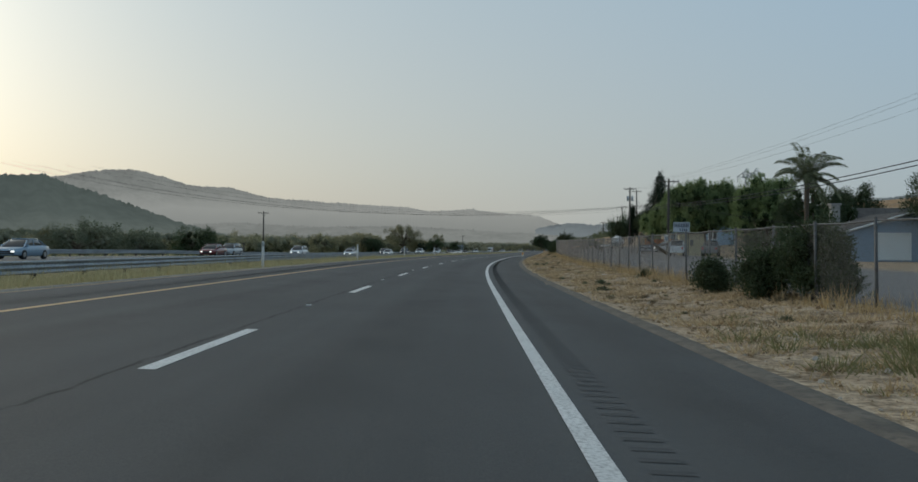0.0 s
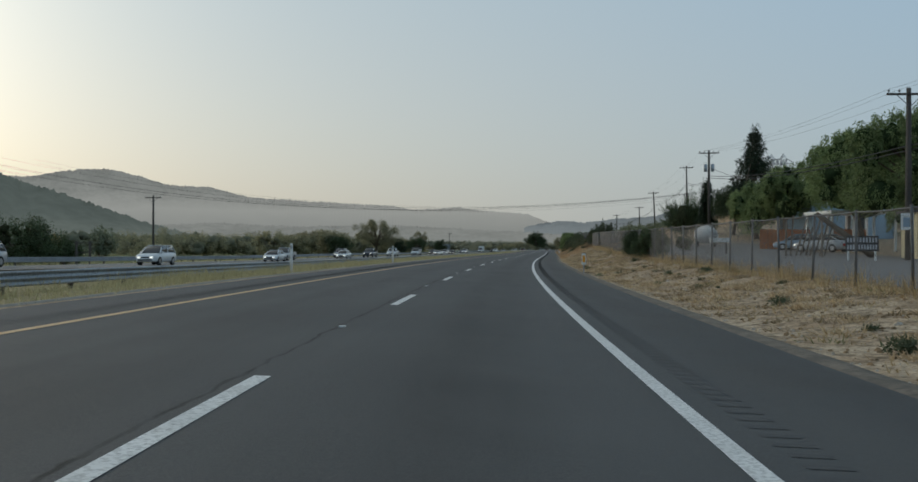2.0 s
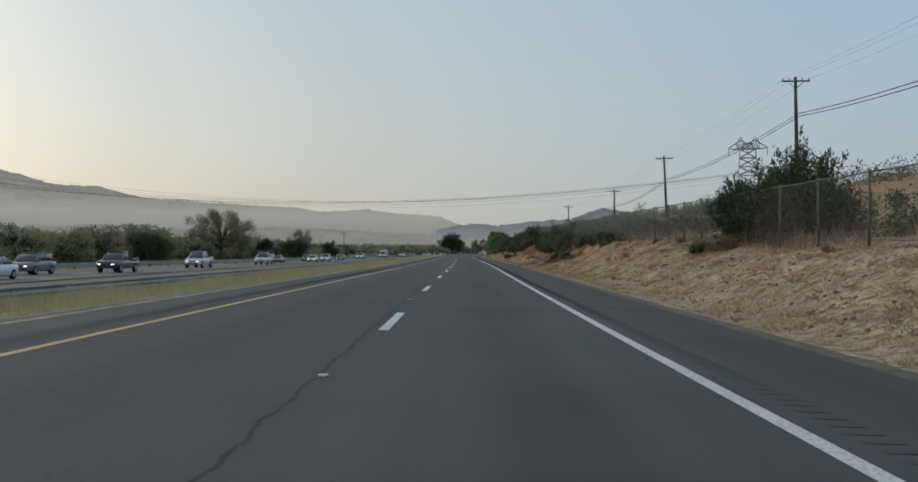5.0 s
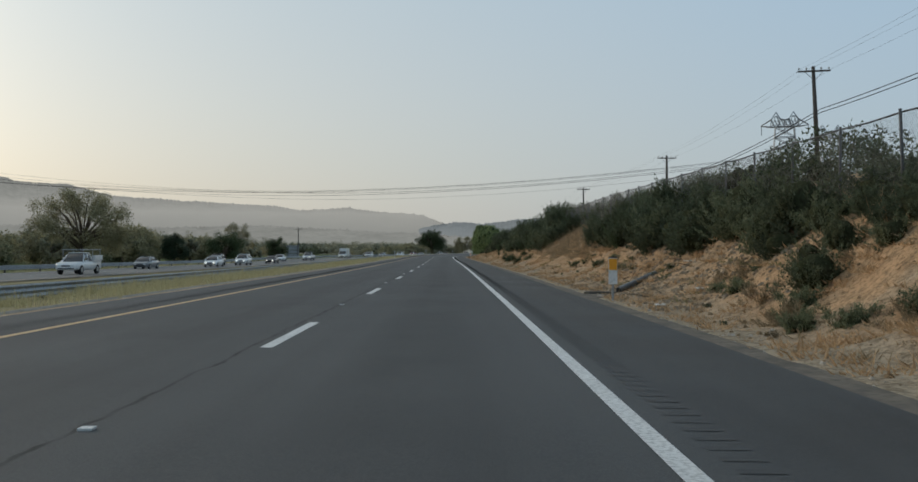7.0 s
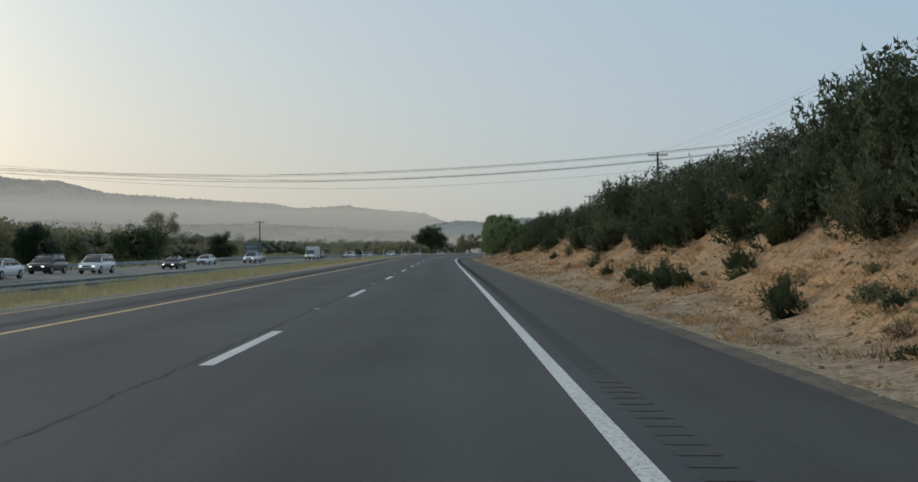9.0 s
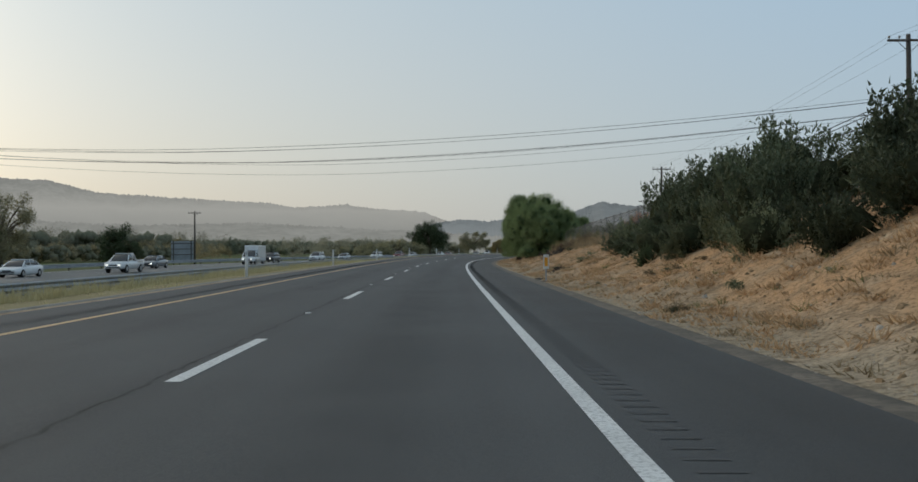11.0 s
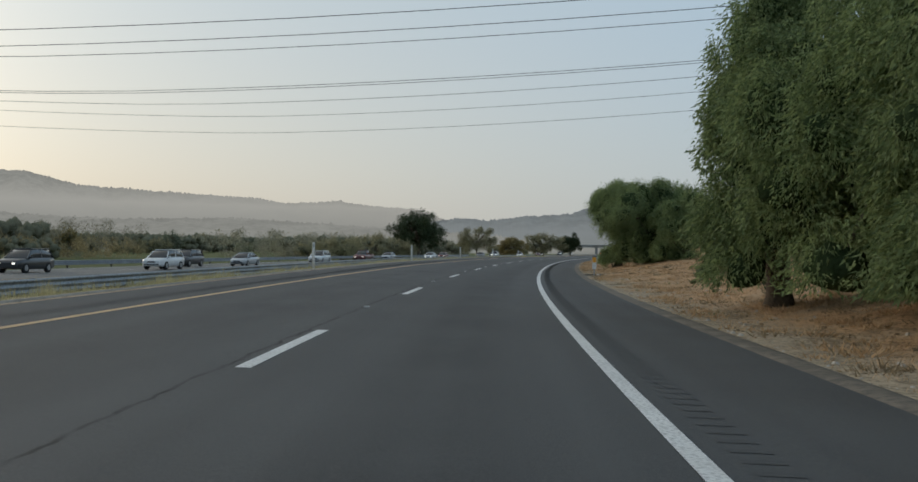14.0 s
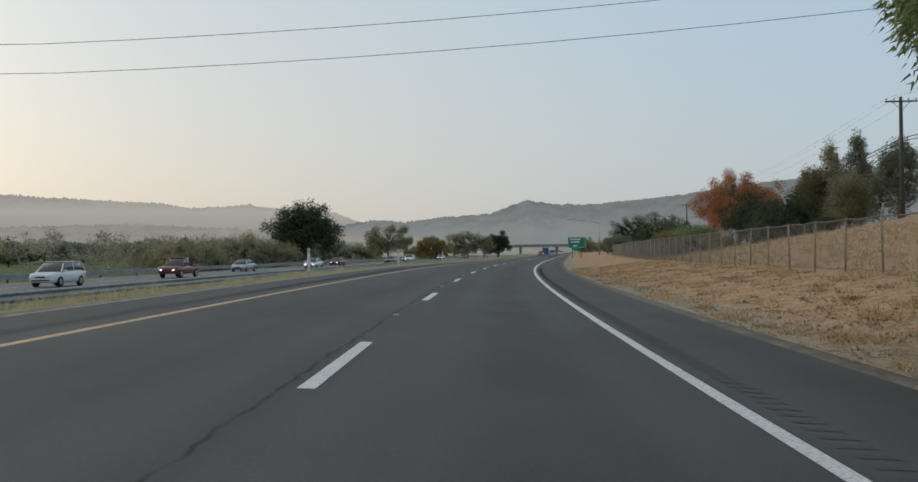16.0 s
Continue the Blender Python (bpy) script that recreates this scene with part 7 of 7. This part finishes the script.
SIGNGREY = surface("weathered_sign_white", (0.42, 0.45, 0.50), (0.50, 0.53, 0.57), (0.34, 0.36, 0.4), 2.0, 9.0, 0.6)
sb = thing("sign_board", "white yard sign with dark unreadable lettering on two posts", "sign", "", onland(111.2, 21.25, 0, -4))
for x in (-0.8, 0.8):
    bm = bmesh.new()
    box(bm, x - 0.06, x + 0.06, -0.04, 0.04, -0.2, 3.0, 0.01)
    part("post", bm, WOOD, sb)
bm = bmesh.new()
box(bm, -0.95, 0.95, -0.09, -0.045, 2.85, 4.0, 0.02)
pb = part("board", bm, SIGNGREY, sb)
for x in np.linspace(-0.76, 0.76, 9):
    bm = bmesh.new()
    box(bm, x - 0.06, x + 0.06, -0.1, -0.091, 3.4, 3.86, 0.003)
    part("text_bar", bm, BODY["dark blue"], pb)
for x in np.linspace(-0.15, 0.6, 4):
    bm = bmesh.new()
    box(bm, x - 0.07, x + 0.07, -0.1, -0.091, 2.98, 3.24, 0.003)
    part("text_bar", bm, BODY["dark blue"], pb)


def board_fence(m, n, height, material, label, width=0.22):
    f = thing("board_fence", label, "fence", "", m)
    for i in range(n):
        bm = bmesh.new()
        box(bm, i * width, i * width + width * 0.94, -0.012, 0.012, 0.02, height + 0.03 * rng.random(), 0.004)
        part("board", bm, material, f)
    for z in (0.4, height - 0.3):
        bm = bmesh.new()
        box(bm, 0, n * width, 0.013, 0.06, z - 0.05, z + 0.05, 0.005)
        part("rail", bm, material, f)
    return f


board_fence(onland(152.2, 21.2, 0, 8), 22, 1.85, ORANGEWOOD, "orange-stained board fence panel in the yard")
board_fence(onland(147, 26.3, 0, 8), 14, 1.9, ORANGEWOOD, "orange-stained board fence beside the carport")
board_fence(onland(86, 26, 0, 60), 34, 1.8, GREYWOOD, "weathered grey board fence along the yard")
board_fence(onland(97, 29, 0, 15), 26, 1.8, GREYWOOD, "weathered grey board fence behind the parked trucks")
# covered trailer, timber and yard clutter
tp = thing("covered_trailer", "small trailer under a bulging white tarpaulin", "trailer", "", onland(158, 17.2))
bm = bmesh.new()
bmesh.ops.create_icosphere(bm, subdivisions=3, radius=1.0)
for v in bm.verts:
    q = 1 + 0.14 * noise.noise(v.co * 2.2)
    v.co = Vector((v.co.x * 1.15 * q, v.co.y * 1.5 * q, max(v.co.z * 0.95 * q + 1.25, 0.35)))
    
for f in bm.faces:
    f.smooth = True
part("tarpaulin", bm, TARP, tp)
for x in (-0.85, 0.85):
    bm = bmesh.new()
    tube(bm, [(x - 0.09, 0, 0.3), (x + 0.09, 0, 0.3)], 0.3, 16)
    part("wheel", bm, TYRE, tp)
lp = thing("timber_pile", "leaning grey boards and posts in the yard", "timber", "", onland(126, 18.4))
for i in range(9):
    bm = bmesh.new()
    tube(bm, [(i * 0.32 - 1.4, 0.6 + 0.3 * rng.random(), -0.02), (i * 0.32 - 1.1 + 0.3 * rng.normal(), -0.2, 1.9 + 0.9 * rng.random())], 0.06, 4)
    part("plank", bm, GREYWOOD, lp)
bx = thing("mailbox", "row of pale mailboxes on a stand", "mailbox", "", onland(133, 13.8))
bm = bmesh.new()
box(bm, -0.7, 0.7, -0.2, 0.2, 0.85, 1.2, 0.05)
part("box_row", bm, WHITEPLASTIC, bx)
for x in (-0.5, 0.5):
    bm = bmesh.new()
    box(bm, x - 0.05, x + 0.05, -0.05, 0.05, -0.1, 0.86, 0.005)
    part("post", bm, WOOD, bx)

fs_ = thing("yard_sign", "low dark board with two rows of unreadable white letters", "sign", "", onland(113.5, 17.4, 0, -4))
for x in (-0.7, 0.7):
    bm = bmesh.new()
    box(bm, x - 0.045, x + 0.045, -0.03, 0.03, -0.2, 1.3, 0.006)
    part("post", bm, SIGNWHITE, fs_)
bm = bmesh.new()
box(bm, -0.85, 0.85, -0.075, -0.035, 0.5, 1.32, 0.01)
pb = part("board", bm, BLACK, fs_)
for z, n_ in ((1.1, 10), (0.72, 11)):
    for x in np.linspace(-0.72, 0.72, n_):
        bm = bmesh.new()
        box(bm, x - 0.045, x + 0.045, -0.084, -0.076, z - 0.13, z + 0.13, 0.003)
        part("text_bar", bm, SIGNGREY, pb)
nb = thing("notice_plate", "small white notice plate on a utility pole", "sign", "", along(114.2, 19.95, 2.35))
bm = bmesh.new()
box(bm, -0.34, 0.34, -0.26, -0.235, -0.05, 0.85, 0.01)
pb = part("plate", bm, SIGNWHITE, nb)
bm = bmesh.new()
box(bm, -0.22, 0.22, -0.266, -0.261, 0.1, 0.62, 0.003)
part("text_bar", bm, BODY["pale blue"], pb)
bm = bmesh.new()
box(bm, -0.03, 0.03, -0.236, -0.08, 0.3, 0.4, 0.005)
part("bracket", bm, DARKSTEEL, nb)
ll = thing("leaning_log", "grey weathered log leaning in the yard", "log", "", onland(122, 19.2))
bm = bmesh.new()
tube(bm, [(1.9, 0.1, 0.05), (0.2, 0, 1.4), (-1.6, 0, 2.75)], [0.22, 0.2, 0.15], 9)
part("stem", bm, BARK, ll)
bm = bmesh.new()
box(bm, -1.3, -1.2, -0.05, 0.05, -0.1, 2.48, 0.01)
part("prop", bm, GREYWOOD, ll)

# ---- verge details ----
PIPESTEEL = surface("dull_pipe_steel", (0.20, 0.225, 0.235), (0.14, 0.155, 0.165), (0.12, 0.10, 0.08), 2.5, 14.0, 0.55, 0.5, 0.1, 20)
cp = thing("culvert_pipe", "grey corrugated steel pipe lying down the slope", "pipe", "", Matrix.Identity(4))
a, b = road(243.2, 3.6, land(243.2, 3.6, False) + 0.08), road(244.6, 5.0, land(244.6, 5.0, False) + 0.02)
bm = bmesh.new()
n = 42
pts = [a.lerp(b, i / n) for i in range(n + 1)]
tube(bm, pts, [0.088 + (0.007 if i % 2 else 0) for i in range(n + 1)], 14, False)
part("barrel", bm, PIPESTEEL, cp)
# black plug that stands for the shade inside the pipe
bm = bmesh.new()
tube(bm, [a - (b - a).normalized() * 0.01, a + (b - a) * 0.3], [0.08, 0.08], 14, True)
part("dark_bore", bm, BLACK, cp)
for s in (112.5, 242.5, 375.0, 477.6):
    dr = thing("drain_inlet", "dirt-stained concrete drain inlet sunk in the verge", "drain", "drain inlets", onland(s, 3.0))
    bm = bmesh.new()
    box(bm, -0.35, 0.45, -1.3, 1.3, -0.25, 0.015, 0.03)
    part("apron", bm, DIKE, dr)
    bm = bmesh.new()
    box(bm, -0.35, 0.75, 0.98, 1.18, -0.2, 0.08, 0.04)
    part("headwall", bm, DIKE, dr)
    # thin black slab in place of the shade inside the drain
    bm = bmesh.new()
    box(bm, -0.2, 0.6, 0.96, 0.99, -0.05, 0.045, 0.004)
    part("opening", bm, BLACK, dr, "black slab for the shade in the drain mouth")
st = thing("tree_stump", "charred broken tree stump on the dry slope", "stump", "", onland(403.5, 6.2))
CHAR = surface("charred_wood", (0.065, 0.054, 0.045), (0.12, 0.10, 0.08), (0.03, 0.026, 0.022), 1.5, 14, 0.95, 0, 0.6, 16, 0.1)
for i in range(30):
    k = rng.random() ** 1.4
    x, y = -0.55 + 1.5 * k + 0.15 * rng.normal(), -0.5 + 1.4 * k + 0.3 * rng.normal()
    h, r = 0.26 + 0.3 * rng.random(), 0.025 + 0.035 * rng.random() + (0.07 if i < 3 else 0)
    lean = 0.4 * rng.normal(), 0.4 * rng.normal()
    bm = bmesh.new()
    z0 = land(403.5 + y, 6.2 + x, False) - land(403.5, 6.2, False)
    tube(bm, [(x - 0.5 * r, y, z0 - 0.2), (x + 0.1 * lean[0], y + 0.1 * lean[1], z0 + 0.12), (x + lean[0] * h * 0.6, y + lean[1] * h * 0.6, z0 + h * 0.7), (x + lean[0] * h, y + lean[1] * h, z0 + h)], [r * 1.5, r, r * 0.75, r * 0.15], 7)
    part("stem", bm, CHAR, st)
# dead stalks standing behind the stump
DEADLEAF = leafy("shrivelled_brown_leaves", (0.13, 0.095, 0.06), (0.19, 0.14, 0.085), 0.2, 0.1)
ds = thing("dead_shrub", "dead brown stalks with shrivelled leaves beside a charred stump", "dead shrub", "", onland(404.5, 7.0))
for i in range(58):
    k = rng.random()
    x, y = -0.3 + 3.0 * k + 0.2 * rng.normal(), 0.2 + 2.2 * k + 0.5 * rng.normal()
    h = 0.45 + 0.35 * rng.random() + (1.0 if i in (7, 19, 33) else 0)
    lean = 0.16 * rng.normal(), 0.16 * rng.normal()
    z0 = land(404.5 + y, 7.0 + x, False) - land(404.5, 7.0, False)
    pts = [Vector((x + lean[0] * h * q, y + lean[1] * h * q + 0.05 * q * q, z0 - 0.1 + (h + 0.1) * q)) for q in (0, 0.35, 0.7, 1)]
    bm = bmesh.new()
    tube(bm, pts, [0.022, 0.018, 0.014, 0.005], 5)
    stalk = part("stalk", bm, CHAR if i % 3 else BARK, ds)
    if h < 1.1:
        c = np.array([pts[1].lerp(pts[3], rng.random()) for _ in range(46)]) + rng.normal(size=(46, 3)) * 0.055
        ax = rng.normal(size=(46, 3)) * 0.7 + np.array((0, 0, -0.5))
        part("withered_leaves", blades("withered_leaves", c, ax, 0.15, 0.05, DEADLEAF), None, stalk)
for s, d, f in ((403, 7.5, 0.45), (406, 7.2, 0.5), (408, 8, 0.55), (405, 6.6, 0.35)):
    shrub(2, s, d, f)
# heap of burnt branches and soil beside a drain
dh = thing("debris_heap", "low heap of blackened twigs and roots beside a drain", "debris", "", onland(378.6, 4.0))
for i in range(60):
    a, q = 6.28 * rng.random(), rng.random() ** 0.6
    x, y = 0.35 * q * math.cos(a), 0.65 * q * math.sin(a)
    z0 = land(378.6 + y, 4.0 + x, False) - land(378.6, 4.0, False)
    L, b, up = 0.12 + 0.22 * rng.random(), 6.28 * rng.random(), 0.26 * (1 - q) + 0.05
    bm = bmesh.new()
    tube(bm, [(x, y, z0 - 0.05), (x + math.cos(b) * L * 0.5, y + math.sin(b) * L * 0.5, z0 + up), (x + math.cos(b) * L, y + math.sin(b) * L, z0 + up * (0.4 + 0.9 * rng.random()))], [0.03 + 0.03 * rng.random(), 0.03, 0.01], 5)
    part("branch", bm, CHAR, dh)
# litter
for s, d, c in ((43, 5.4, "white"), (237, 3.4, "white"), (238, 4.6, "white"), (243, 5.6, "white"), (408, 6.4, "white"), (480, 5.2, "white"), (482, 6.2, "white"), (477.5, 3.4, "grey")):
    bm = bmesh.new()
    bmesh.ops.create_grid(bm, x_segments=5, y_segments=5, size=0.11)
    for v in bm.verts:
        v.co.z = 0.03 + 0.05 * noise.noise(v.co * 14 + Vector((s, d, 0)))
    bmesh.ops.solidify(bm, geom=bm.faces[:], thickness=0.006)
    o = part("litter", bm, WHITEPLASTIC, None)
    o.matrix_basis = onland(s, d, 0.02)
    tagged(o, "crumpled piece of pale litter on the verge", "litter", "roadside litter")
# fallen branches of cut brush
for i in range(26):
    s, d = (238 + 8 * rng.random(), 3.6 + 3 * rng.random()) if i < 14 else (392 + 26 * rng.random(), 4.5 + 4 * rng.random())
    bm = bmesh.new()
    L, a = 0.25 + 0.5 * rng.random(), 6.28 * rng.random()
    tube(bm, [(0, 0, 0.03), (math.cos(a) * L * 0.5, math.sin(a) * L * 0.5, 0.09), (math.cos(a) * L, math.sin(a) * L, 0.1)], [0.012, 0.009, 0.004], 5)
    o = part("branch", bm, BARK, None)
    o.matrix_basis = onland(s, d, 0.03)
    tagged(o, "dead grey branch lying on the slope", "branch", "fallen branches")
